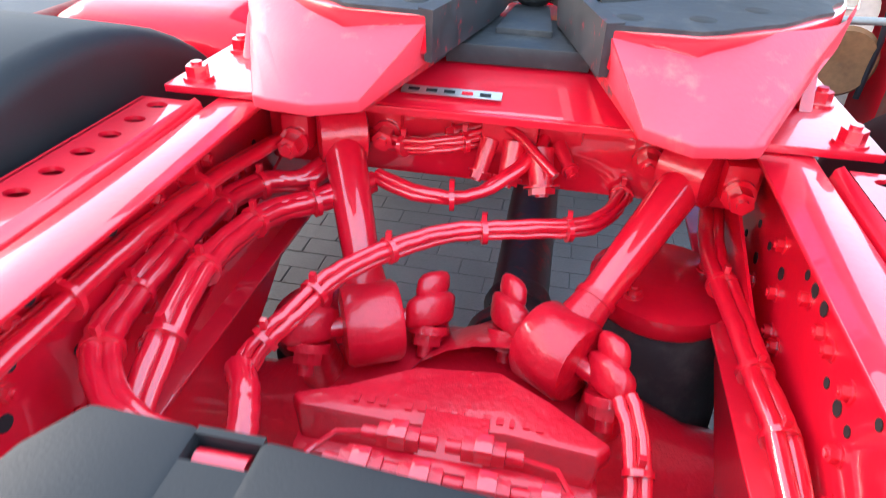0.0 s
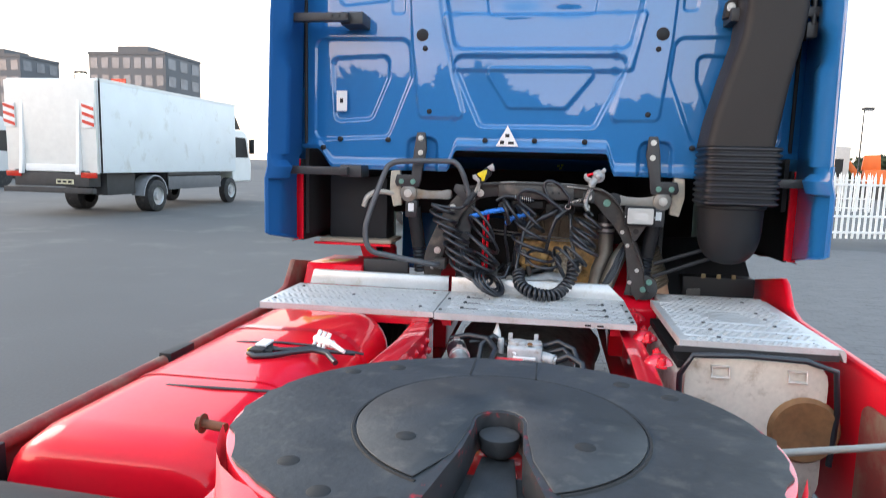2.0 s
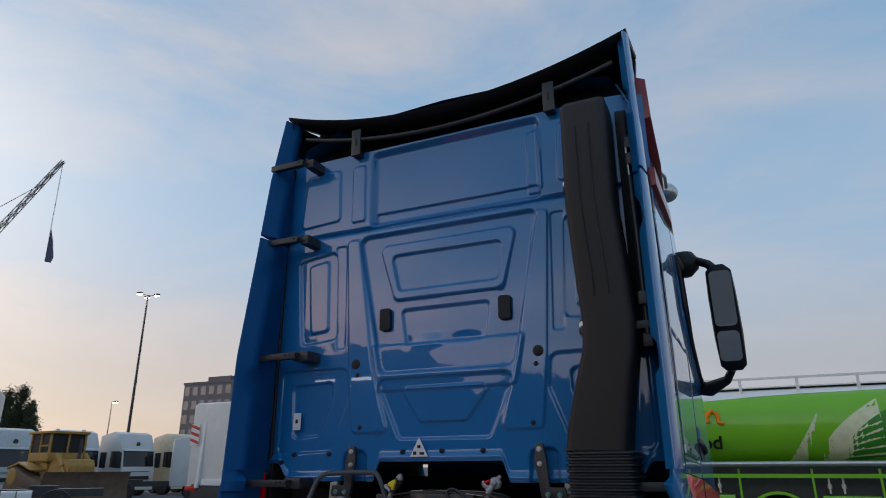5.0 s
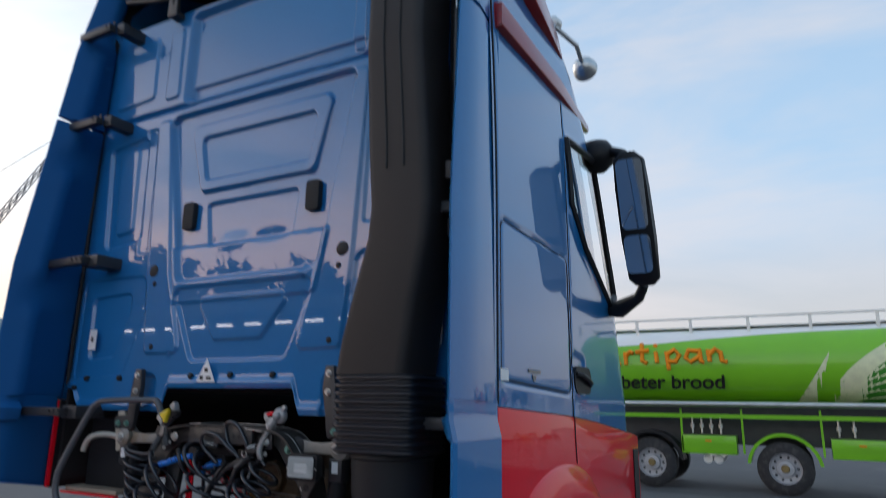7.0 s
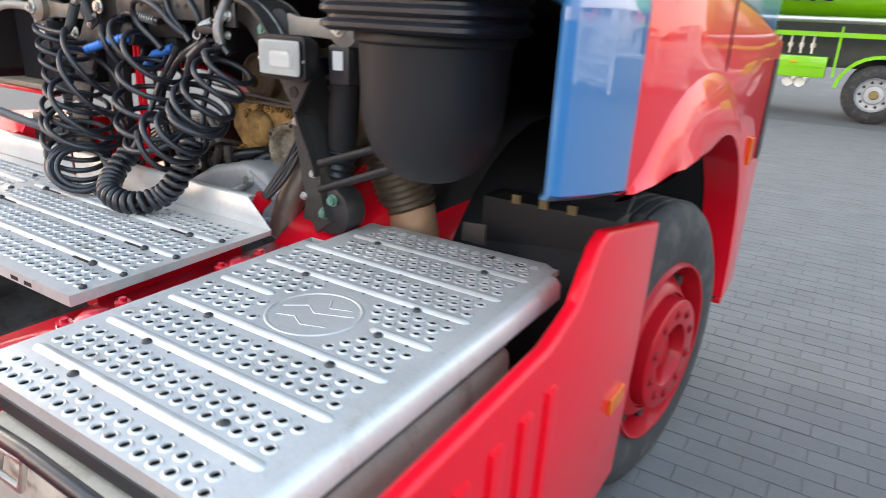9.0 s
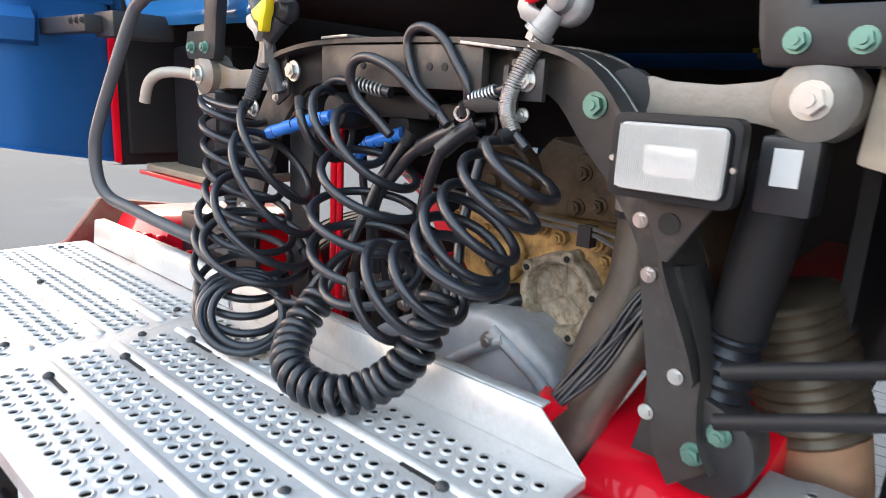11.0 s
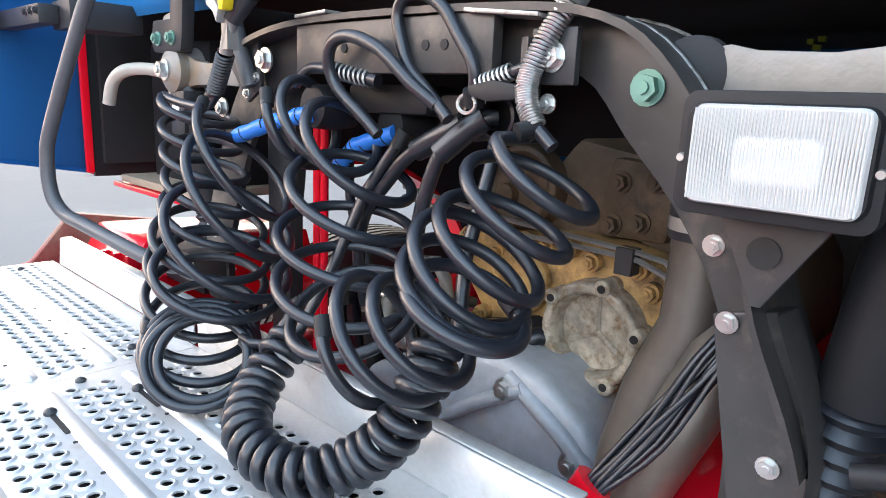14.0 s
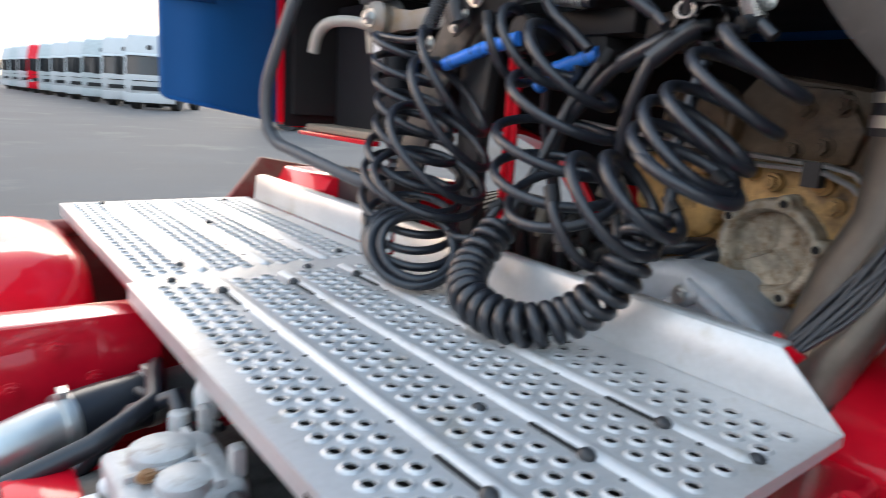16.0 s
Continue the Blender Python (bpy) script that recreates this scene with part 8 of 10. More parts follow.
part("plain_hose", Shape().tube(flowing([(0.11, 3.285, 1.41), (0.042, 3.28, 1.375), (0.0, 3.28, 1.335), (-0.044, 3.28, 1.287), (-0.07, 3.29, 1.22), (-0.075, 3.31, 1.14)]), 0.0095, 8), HOSE, arch, smooth=60)


def spring_guard(p, q, r, n, wire):
    p, q = Vector(p), Vector(q)
    d = (q - p).normalized()
    u = d.orthogonal().normalized()
    w = d.cross(u)
    return Shape().tube([p + (q - p) * i / (n * 10) + (u * math.cos(2 * math.pi * i / 10) + w * math.sin(2 * math.pi * i / 10)) * r for i in range(n * 10 + 1)], wire, 5)


loop = thing("air_hose", "black air hose looped before the arch beam", "hose", "coiled hoses behind the cab")
part("hose", Shape().tube(flowing([(0.13, 3.235, 1.44), (0.10, 3.225, 1.462), (0.05, 3.22, 1.50), (-0.005, 3.22, 1.518), (-0.045, 3.222, 1.512), (-0.062, 3.228, 1.485), (-0.05, 3.235, 1.455), (-0.01, 3.24, 1.425), (0.02, 3.245, 1.40)]), 0.0082, 10), HOSE, loop, smooth=70)
hoop = thing("air_hose", "black air hose in a tall hoop over the arch", "hose", "coiled hoses behind the cab")
part("hose", Shape().tube(flowing([(0.150, 3.235, 1.425), (0.114, 3.237, 1.455), (0.082, 3.238, 1.480), (0.066, 3.238, 1.512), (0.058, 3.238, 1.542), (0.070, 3.238, 1.560), (0.098, 3.238, 1.562), (0.132, 3.238, 1.545), (0.157, 3.238, 1.515), (0.178, 3.238, 1.488), (0.182, 3.24, 1.468), (0.176, 3.245, 1.448)]), 0.0075, 10), HOSE, hoop, smooth=70)
part("end_sleeve", Shape().cyl((0.179, 3.243, 1.458), (0.175, 3.248, 1.442), 0.0125, seg=14), BLACK_PLASTIC, hoop, "black end sleeve")
part("end_ring", Shape().tube([(0.175 + 0.013 * math.cos(a), 3.236, 1.443 + 0.010 * math.sin(a)) for a in (2 * math.pi * i / 16 for i in range(17))], 0.0022, 6), STEEL, hoop, "bright wire ring")
part("hose_spring", spring_guard((0.187, 3.242, 1.464), (0.236, 3.238, 1.478), 0.0085, 8, 0.0015), STEEL, hoop, "bright spring on a thin hose")
part("thin_hose", Shape().cyl((0.182, 3.243, 1.4625), (0.25, 3.238, 1.481), 0.0062, seg=10), HOSE, hoop)
part("loose_wrench", Shape().prism([(0.185, 1.462), (0.215, 1.468), (0.262, 1.462), (0.262, 1.45), (0.21, 1.446), (0.187, 1.452)], "y", 3.225, 3.24), BLACK_PLASTIC, arch, "black flat hose clip", bevel=0.003)


# coupling heads: yellow and red
yel = thing("coupling_head", "metal hose coupling with a yellow lever", "coupling", "hose couplings")
YELLOW_CAP = material("yellow_cap", (0.8, 0.6, 0.02), 0.4)
ALLOY = material("die_cast_alloy", (0.36, 0.36, 0.36), 0.42, metal=0.35, vary=0.2, scale=25, bump=0.15, dirt=(0.30, 0.28, 0.26), dirt_amount=0.3)
part("head", Shape().lathe([(-0.016, 0.0), (-0.016, 0.014), (-0.006, 0.022), (0.012, 0.024), (0.022, 0.018), (0.022, 0.0)], (-0.216, 3.205, 1.596), "y", 24).cyl((-0.222, 3.205, 1.58), (-0.248, 3.195, 1.545), 0.017, 0.013, seg=16), BLACK_STEEL, yel, "dark coupling body", bevel=0.002)
part("lever", Shape().prism([(-0.262, 1.590), (-0.230, 1.606), (-0.212, 1.612), (-0.214, 1.590), (-0.220, 1.578), (-0.226, 1.556), (-0.238, 1.556), (-0.240, 1.572), (-0.252, 1.576)], "y", 3.168, 3.186), YELLOW_CAP, yel, "yellow plastic lever", bevel=0.004)
part("claw", Shape().prism([(-0.283, 1.582), (-0.268, 1.588), (-0.258, 1.574), (-0.244, 1.560), (-0.252, 1.540), (-0.262, 1.556), (-0.280, 1.566)], "y", 3.172, 3.192), ALLOY, yel, "bright metal claw", bevel=0.003)
part("claw", Shape().prism([(-0.215, 1.622), (-0.190, 1.640), (-0.182, 1.628), (-0.178, 1.605), (-0.196, 1.604)], "y", 3.176, 3.200), ALLOY, yel, "bright metal claw", bevel=0.003)
part("stem", Shape().cyl((-0.248, 3.195, 1.548), (-0.268, 3.195, 1.500), 0.010, seg=14).box(-0.262, -0.246, 3.186, 3.204, 1.505, 1.545), CAST, yel)
part("spring", spring_guard((-0.268, 3.195, 1.500), (-0.312, 3.20, 1.445), 0.0115, 13, 0.0028), BLACK_STEEL, yel, "black spring round the hose")
redc = thing("coupling_head", "die-cast hose coupling with a red lever", "coupling", "hose couplings")
part("head", Shape().lathe([(-0.030, 0.0), (-0.029, 0.010), (-0.024, 0.015), (-0.010, 0.016), (-0.008, 0.026), (-0.002, 0.031), (0.012, 0.031), (0.018, 0.024), (0.018, 0.0)], (0.312, 3.272, 1.592), "y", 28), ALLOY, redc, "round die-cast coupling head", smooth=40)
part("neck", Shape().cyl((0.300, 3.262, 1.580), (0.284, 3.258, 1.556), 0.015, 0.017, seg=18).cyl((0.284, 3.258, 1.556), (0.280, 3.257, 1.550), 0.021, seg=18).cyl((0.280, 3.257, 1.550), (0.276, 3.256, 1.541), 0.014, seg=6), ALLOY, redc, smooth=40)
part("claw", Shape().prism([(0.246, 1.602), (0.256, 1.606), (0.262, 1.588), (0.285, 1.578), (0.292, 1.566), (0.272, 1.560), (0.250, 1.572), (0.243, 1.586)], "y", 3.256, 3.276), ALLOY, redc, "die-cast claw", bevel=0.003)
part("lug", Shape().prism([(0.318, 1.616), (0.338, 1.634), (0.348, 1.622), (0.336, 1.604)], "y", 3.262, 3.280), ALLOY, redc, bevel=0.003)
part("lever", Shape().cyl((0.256, 3.262, 1.594), (0.286, 3.262, 1.604), 0.0065, seg=12), RED, redc, "red lever pin", smooth=50)
guard_pts = [Vector(p) for p in ((0.288, 3.262, 1.552), (0.278, 3.25, 1.530), (0.268, 3.242, 1.506), (0.259, 3.236, 1.480), (0.256, 3.233, 1.462), (0.259, 3.232, 1.445), (0.272, 3.23, 1.424))]
turns = []
for i in range(len(guard_pts) - 1):
    p, q = guard_pts[i], guard_pts[i + 1]
    u = (q - p).orthogonal().normalized() if i == 0 else (u - (q - p) * (u.dot(q - p) / (q - p).length_squared)).normalized()
    v = (q - p).normalized().cross(u)
    for k in range(70):
        a = 2 * math.pi * k / 10
        turns.append(p + (q - p) * (k / 70) + (u * math.cos(a) + v * math.sin(a)) * 0.0105)
part("spring", Shape().tube(turns, 0.0017, 5), STEEL, redc, "bright spring round the hose")
part("hose_core", Shape().tube(guard_pts + [Vector((0.295, 3.23, 1.405))], 0.0076, 8), HOSE, redc)
part("rest_bracket", Shape().box(0.245, 0.253, 3.235, 3.262, 1.44, 1.51), GREY_STEEL, arch)
sp = thing("spring_hose", "bright spring guard on a short hose", "hose")
part("spring", spring_guard((-0.082, 3.245, 1.481), (0.0, 3.25, 1.468), 0.0108, 9, 0.0016), STEEL, sp)
part("hose_end", Shape().cyl((-0.085, 3.245, 1.4815), (0.012, 3.2505, 1.466), 0.0085, seg=12), HOSE, sp)
part("hose", Shape().tube(flowing([(-0.17, 3.25, 1.46), (-0.13, 3.247, 1.482), (-0.082, 3.245, 1.481)]), 0.0075, 8), HOSE, sp, "short black hose", smooth=70)


# ------------------------------------------------------------------ white box lorry
def far_wheel(x, y, sign, parent, r=0.46, w=0.28, hub=None):
    ob = new("wheel")
    ob.parent = parent
    part("tyre", Shape().lathe([(-w / 2, r * 0.58), (-w / 2, r * 0.85), (-w / 2 + 0.04, r), (w / 2 - 0.04, r), (w / 2, r * 0.85), (w / 2, r * 0.58)], (x, y, r), "x", 32), RUBBER, ob)
    o = sign
    part("rim", Shape().lathe([(o * w / 2, r * 0.58), (o * (w / 2 - 0.05), r * 0.52), (o * (w / 2 - 0.06), r * 0.3), (o * (w / 2 + 0.01), r * 0.27), (o * (w / 2 + 0.01), 0)], (x, y, r), "x", 24), hub or RIM_GREY, ob)
    return ob


RIM_GREY = material("grey_rim", (0.45, 0.45, 0.46), 0.45, metal=0.5)
LORRY_SIDE = material("white_lorry_panel", (0.74, 0.77, 0.79), 0.4, vary=0.05, scale=1.2, dirt=(0.6, 0.6, 0.58), dirt_amount=0.2)
DARK_STEEL = material("dark_chassis_steel", (0.04, 0.04, 0.042), 0.6, vary=0.3)
RED_LENS = material("red_lens", (0.5, 0.02, 0.01), 0.25)
lorry = thing("box_lorry", "white box lorry with a folded tail lift", "lorry")
lx0, lx1, ly0, ly1, lz0, lz1 = -14.06, -11.38, 15.3, 22.7, 1.15, 3.55
part("box_body", Shape().box(lx0, lx1, ly0 + 0.06, ly1, lz0, lz1), LORRY_SIDE, lorry, "white box body", bevel=0.03)
part("roof_edge", Shape().box(lx1 - 0.02, lx1 + 0.012, ly0, ly1, lz1 - 0.06, lz1 + 0.01), WHITE, lorry)
tail = part("tail_lift", Shape().box(lx0 + 0.03, lx1 - 0.03, ly0 - 0.05, ly0 + 0.05, lz0 - 0.02, lz1 - 0.05), material("tail_lift_white", (0.72, 0.70, 0.66), 0.5, vary=0.06), lorry, "white folded tail lift platform", bevel=0.02)
for x in (lx0 + 0.52, lx1 - 0.52):
    part("lift_rail", Shape().prism([(ly0 - 0.05, lz1 - 0.55), (ly0 - 0.16, lz0 + 0.25), (ly0 - 0.20, lz0 - 0.05), (ly0 - 0.05, lz0 - 0.05)], "x", x - 0.05, x + 0.05), WHITE, tail, "tapered white lift rail", bevel=0.01)
part("lift_sill", Shape().box(lx0 + 0.6, lx1 - 0.6, ly0 - 0.10, ly0 - 0.052, lz0 - 0.02, lz0 + 0.20), WHITE, tail, bevel=0.015)
part("door_seal", Shape().box(lx1 - 0.005, lx1 + 0.016, ly0 + 0.055, ly0 + 0.10, lz0, lz1), BLACK_PLASTIC, lorry, "black seam along the body corner")
part("battery_case", Shape().box(lx1 - 0.55, lx1 - 0.18, ly0 + 0.5, ly0 + 1.7, 0.55, 1.2), DARK_STEEL, lorry, bevel=0.02)
part("storage_case", Shape().box(lx1 - 0.6, lx1 - 0.14, 18.5, 21.4, 0.62, 1.22), DARK_STEEL, lorry, bevel=0.02)
STRIPE_RED = material("warning_red", (0.6, 0.05, 0.03), 0.5)
for x in (lx0 + 0.18, lx1 - 0.22):
    board = part("warning_board", Shape().box(x - 0.17, x + 0.17, ly0 - 0.085, ly0 - 0.076, 2.30, 2.92), WHITE, tail, "white board with red diagonal stripes")
    for k in range(3):
        z = 2.32 + 0.2 * k
        part("stripe", Shape().prism([(x - 0.165, z + 0.11), (x + 0.165, z), (x + 0.165, z + 0.09), (x - 0.165, z + 0.19)], "y", ly0 - 0.092, ly0 - 0.087), STRIPE_RED, board)
part("underframe", Shape().box(lx0 + 0.75, lx1 - 0.75, ly0 + 0.2, 23.2, 0.85, 1.27), DARK_STEEL, lorry)
part("lift_frame", Shape().box(lx0 + 0.25, lx1 - 0.25, ly0 - 0.1, ly0 + 0.35, 0.78, 1.2), DARK_STEEL, lorry, bevel=0.03)
part("bumper", Shape().box(lx0 + 0.05, lx1 - 0.05, ly0 - 0.25, ly0 - 0.1, 0.62, 0.76), DARK_STEEL, lorry, bevel=0.01)
for x in (lx0 + 0.25, lx1 - 0.25):
    part("tail_light", Shape().box(x - 0.22, x + 0.22, ly0 - 0.12, ly0 - 0.06, 1.02, 1.16), RED_LENS, lorry, "red tail light", bevel=0.01)
part("number_board", Shape().box(lx0 + 1.5, lx0 + 2.0, ly0 - 0.13, ly0 - 0.115, 0.85, 0.97), material("plate_pale", (0.6, 0.58, 0.4), 0.5), lorry)
for k in range(3):
    part("plate_bar", Shape().box(lx0 + 1.54 + 0.15 * k, lx0 + 1.65 + 0.15 * k, ly0 - 0.137, ly0 - 0.132, 0.88, 0.94), BLACK_PLASTIC, lorry)
part("side_guard", Shape().box(lx1 - 0.05, lx1 - 0.02, 18.4, 21.6, 0.62, 1.02), material("grey_guard", (0.12, 0.125, 0.135), 0.5), lorry, "grey side guard", bevel=0.01)
part("side_guard", Shape().box(lx1 - 0.06, lx1 - 0.03, 18.4, 21.6, 1.06, 1.18), DARK_STEEL, lorry)
for s, x in ((-1, lx0 + 0.2), (1, lx1 - 0.2)):
    far_wheel(x, 17.75, s, lorry, 0.46, 0.5)
    far_wheel(x, 22.45, s, lorry, 0.46, 0.28)
mg = [[(lx1 - 0.42 + w, 17.75 + r * math.cos(a), 0.48 + r * math.sin(a)) for w, r in ((0, 0.60), (0.40, 0.60), (0.40, 0.56), (0, 0.56))] for a in (math.pi * i / 10 for i in range(11))]
part("mudguard", Shape().loft(mg), material("grey_guard_plastic", (0.25, 0.26, 0.28), 0.5), lorry)
cab = Shape().prism([(22.75, 0.75), (24.25, 0.75), (24.28, 1.4), (23.95, 2.55), (23.6, 2.68), (22.75, 2.68)], "x", lx0 + 0.2, lx1 - 0.15)
part("lorry_cab", cab, WHITE, lorry, "white lorry cab", bevel=0.06, segments=3)
part("cab_window", Shape().prism([(23.0, 1.65), (24.0, 1.65), (23.78, 2.4), (23.0, 2.4)], "x", lx1 - 0.152, lx1 - 0.14), DARK, lorry)
part("mirror", Shape().box(lx1 - 0.05, lx1 + 0.12, 23.9, 24.0, 1.8, 2.35), BLACK_PLASTIC, lorry, bevel=0.02)
part("wind_deflector", Shape().prism([(22.9, 2.7), (23.6, 2.7), (22.9, 3.5)], "x", lx1 - 0.3, lx1 - 0.25), BLACK_PLASTIC, lorry)

# ------------------------------------------------------------------ green tank trailer
tanker = thing("tank_trailer", "bright green and white tank trailer with orange and black lettering", "tank trailer")
TX0, TX1 = -6.0, 4.7
WHITE_TANK = material("white_tank_paint", (0.80, 0.80, 0.76), 0.3, vary=0.04, coat=0.4)
half = []
for a in range(0, 361, 10):
    c, s2 = math.cos(radians(a)), math.sin(radians(a))
    half.append((16.85 + 1.22 * math.copysign(abs(c) ** 0.8, c), 2.47 + 0.83 * math.copysign(abs(s2) ** 0.85, s2)))
ends = [(TX0, 0.82), (TX0 + 0.12, 0.94), (TX0 + 0.35, 1.0)]
profile = ends + [(TX0 + 0.35 + (TX1 - TX0 - 0.7) * i / 40, 1.0) for i in range(1, 40)] + [(TX1 - 0.35, 1.0), (TX1 - 0.12, 0.94), (TX1, 0.82)]
tank_shape = Shape().loft([[(x, (y - 16.85) * k + 16.85, (z - 2.47) * k + 2.47) for y, z in half[:-1]] for x, k in profile])
part("barrel", tank_shape, GREEN, tanker, "glossy green tank barrel", smooth=50)


def barrel_y(z, out=0.006):
    s2 = max(-1, min(1, (z - 2.47) / 0.83))
    c = math.sqrt(max(0.0, 1 - abs(s2) ** (2 / 0.85)))
    return 16.85 - 1.22 * c ** 0.8 - out


def barrel_patch(name, rows, mat, label=""):
    """A patch of paint that follows the barrel: rows of (x, low z, high z)."""
    rings = []
    for x, z0, z1 in rows:
        rings.append([(x, barrel_y(z0 + (z1 - z0) * i / 8), z0 + (z1 - z0) * i / 8) for i in range(9)])
    return part(name, Shape().loft(rings, caps=False, closed=False), mat, tanker, label, smooth=60)


barrel_patch("white_band", [(x, 2.84 + 0.22 * smooth_top, 3.296) for x, smooth_top in ((TX0 + 0.4, 0.0), (-2.0, 0.15), (-0.5, 0.45), (0.5, 0.8), (1.6, 1.1), (2.4, 1.25), (TX1 - 0.4, 1.4))], WHITE_TANK, "white painted upper band")
part("walkway", Shape().box(TX0 + 0.2, TX1 - 0.2, 16.3, 17.4, 3.30, 3.33), WHITE_TANK, tanker)
rail_ob = part("top_rail", Shape().box(TX0 + 0.1, TX1 - 0.1, 15.92, 15.97, 3.44, 3.49), WHITE_TANK, tanker, "white top rail")
for k in range(10):
    x = TX0 + 0.6 + k * 1.12
    part("rail_post", Shape().box(x - 0.03, x + 0.03, 15.93, 15.98, 3.16, 3.44), WHITE_TANK, rail_ob)
part("side_bumper", Shape().cyl((TX0 + 0.2, 15.72, 1.70), (TX1 - 0.2, 15.72, 1.70), 0.055, seg=14), STEEL, tanker, "bright steel side tube")
part("under_frame", Shape().box(TX0 + 0.3, TX1 - 0.3, 16.2, 17.5, 0.9, 1.66), DARK_STEEL, tanker)
part("frame_rail", Shape().box(TX0 + 0.3, TX1 - 0.3, 15.78, 15.88, 1.42, 1.50), GREEN, tanker)
ORANGE = material("orange_lettering", (0.85, 0.27, 0.015), 0.6, shine=0.15)
BLACK_INK = material("black_lettering", (0.008, 0.008, 0.008), 0.6, shine=0.1)
CREAM = material("cream_leaf_paint", (0.70, 0.74, 0.46), 0.4)
DARK_GREEN = material("dark_green_leaf", (0.04, 0.25, 0.015), 0.4)


def lettering(name, body, size, x, z, mat, parent, label):
    cu = bpy.data.curves.new(name, "FONT")
    cu.body, cu.size, cu.extrude, cu.offset = body, size, 0.004, 0.007
    tmp = bpy.data.objects.new(name, cu)
    me = bpy.data.meshes.new_from_object(tmp)
    bpy.data.objects.remove(tmp)
    ob = new(name, me)
    me.materials.clear()
    me.materials.append(mat)
    ob.matrix_world = Matrix.Translation((x, barrel_y(z + size * 0.3, 0.07), z)) @ Euler((radians(84), 0, 0)).to_matrix().to_4x4()
    ob.parent = parent
    return tagged(ob, label)


lettering("lettering", "beter brood", 0.42, -1.26, 2.00, BLACK_INK, tanker, "black words along the tank")
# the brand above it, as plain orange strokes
def stroke(pts, r=0.048):
    return Shape().tube([(x, barrel_y(z, 0.03), z) for x, z in pts], r, 6)


for pts in ([(-1.52, 2.48), (-1.38, 2.92), (-1.26, 2.48)], [(-1.14, 2.76), (-1.12, 2.50)], [(-1.12, 2.70), (-1.03, 2.78), (-0.97, 2.74)], [(-0.80, 2.95), (-0.78, 2.58), (-0.68, 2.53)], [(-0.92, 2.76), (-0.64, 2.80)], [(-0.50, 2.76), (-0.47, 2.53)], [(-0.28, 2.76), (-0.24, 2.38)], [(-0.27, 2.70), (-0.12, 2.80), (-0.02, 2.68), (-0.10, 2.55), (-0.25, 2.56)], [(0.36, 2.76), (0.16, 2.78), (0.10, 2.62), (0.20, 2.54), (0.36, 2.64)], [(0.37, 2.80), (0.40, 2.54), (0.46, 2.53)], [(0.54, 2.78), (0.57, 2.54)], [(0.56, 2.68), (0.68, 2.80), (0.78, 2.72), (0.80, 2.55), (0.90, 2.53)]):
    part("orange_stroke", stroke(pts), ORANGE, tanker)
part("orange_stroke", Shape().cyl((-0.51, barrel_y(2.9, 0.03), 2.90), (-0.51, barrel_y(2.9, 0.01), 2.90), 0.045, seg=12), ORANGE, tanker)
barrel_patch("leaf", [(2.05 + 0.09 * i, 1.72, 1.74 + 0.95 * (i / 7) ** 1.1) for i in range(5)] + [(2.05 + 0.09 * i, 1.74 + 0.30 * (i - 4), 1.74 + 0.95 * (i / 7) ** 1.1) for i in range(5, 8)], CREAM, "cream painted leaf")
barrel_patch("leaf", [(2.70 + 0.12 * i, 1.72, 1.9 + 1.05 * (i / 9) ** 0.6) for i in range(10)], CREAM, "cream painted leaf")
barrel_patch("leaf", [(3.15 + 0.1 * i, 1.72, 2.0 + 0.8 * (i / 9) ** 0.6) for i in range(10)], DARK_GREEN, "green painted leaf")
for x, r in ((-0.75, 0.50), (1.74, 0.50), (-3.25, 0.5)):
    w = new("wheel")
    w.parent = tanker
    part("tyre", Shape().lathe([(-0.17, 0.29), (-0.18, 0.42), (-0.13, r), (0.13, r), (0.18, 0.42), (0.17, 0.29)], (x, 16.05, r), "y", 36), RUBBER, w)
    part("rim", Shape().lathe([(-0.165, 0.30), (-0.15, 0.285), (-0.10, 0.26), (-0.09, 0.17), (-0.17, 0.15), (-0.18, 0.0)], (x, 16.05, r), "y", 28), RIM_GREY, w, "silver wheel rim")
    for k in range(10):
        a = 2 * math.pi * k / 10
        part("rim_hole", Shape().cyl((x + 0.215 * math.cos(a), 15.958, r + 0.215 * math.sin(a)), (x + 0.215 * math.cos(a), 15.95, r + 0.215 * math.sin(a)), 0.026, seg=8), DARK, w)
    part("hub_cap", Shape().lathe([(-0.21, 0.0), (-0.21, 0.06), (-0.17, 0.08)], (x, 16.05, r), "y", 16), material("hub_brass", (0.28, 0.2, 0.08), 0.5, metal=0.5), w)
    guard = [[(x + rr * math.cos(a), yy, 0.50 + rr * math.sin(a)) for yy, rr in ((15.82, 0.66), (15.82, 0.60), (16.25, 0.60), (16.25, 0.66))] for a in (math.pi * (0.04 + 0.92 * i / 14) for i in range(15))]
    part("mudguard", Shape().loft(guard), GREEN if x > 0 else BLACK_PLASTIC, tanker, "curved mudguard")
    part("axle", Shape().cyl((x, 15.95, 0.5), (x, 17.75, 0.5), 0.06), DARK_STEEL, tanker)
    part("tyre", Shape().lathe([(-0.17, 0.29), (-0.18, 0.42), (-0.13, r), (0.13, r), (0.18, 0.42), (0.17, 0.29)], (x, 17.65, r), "y", 28), RUBBER, w)
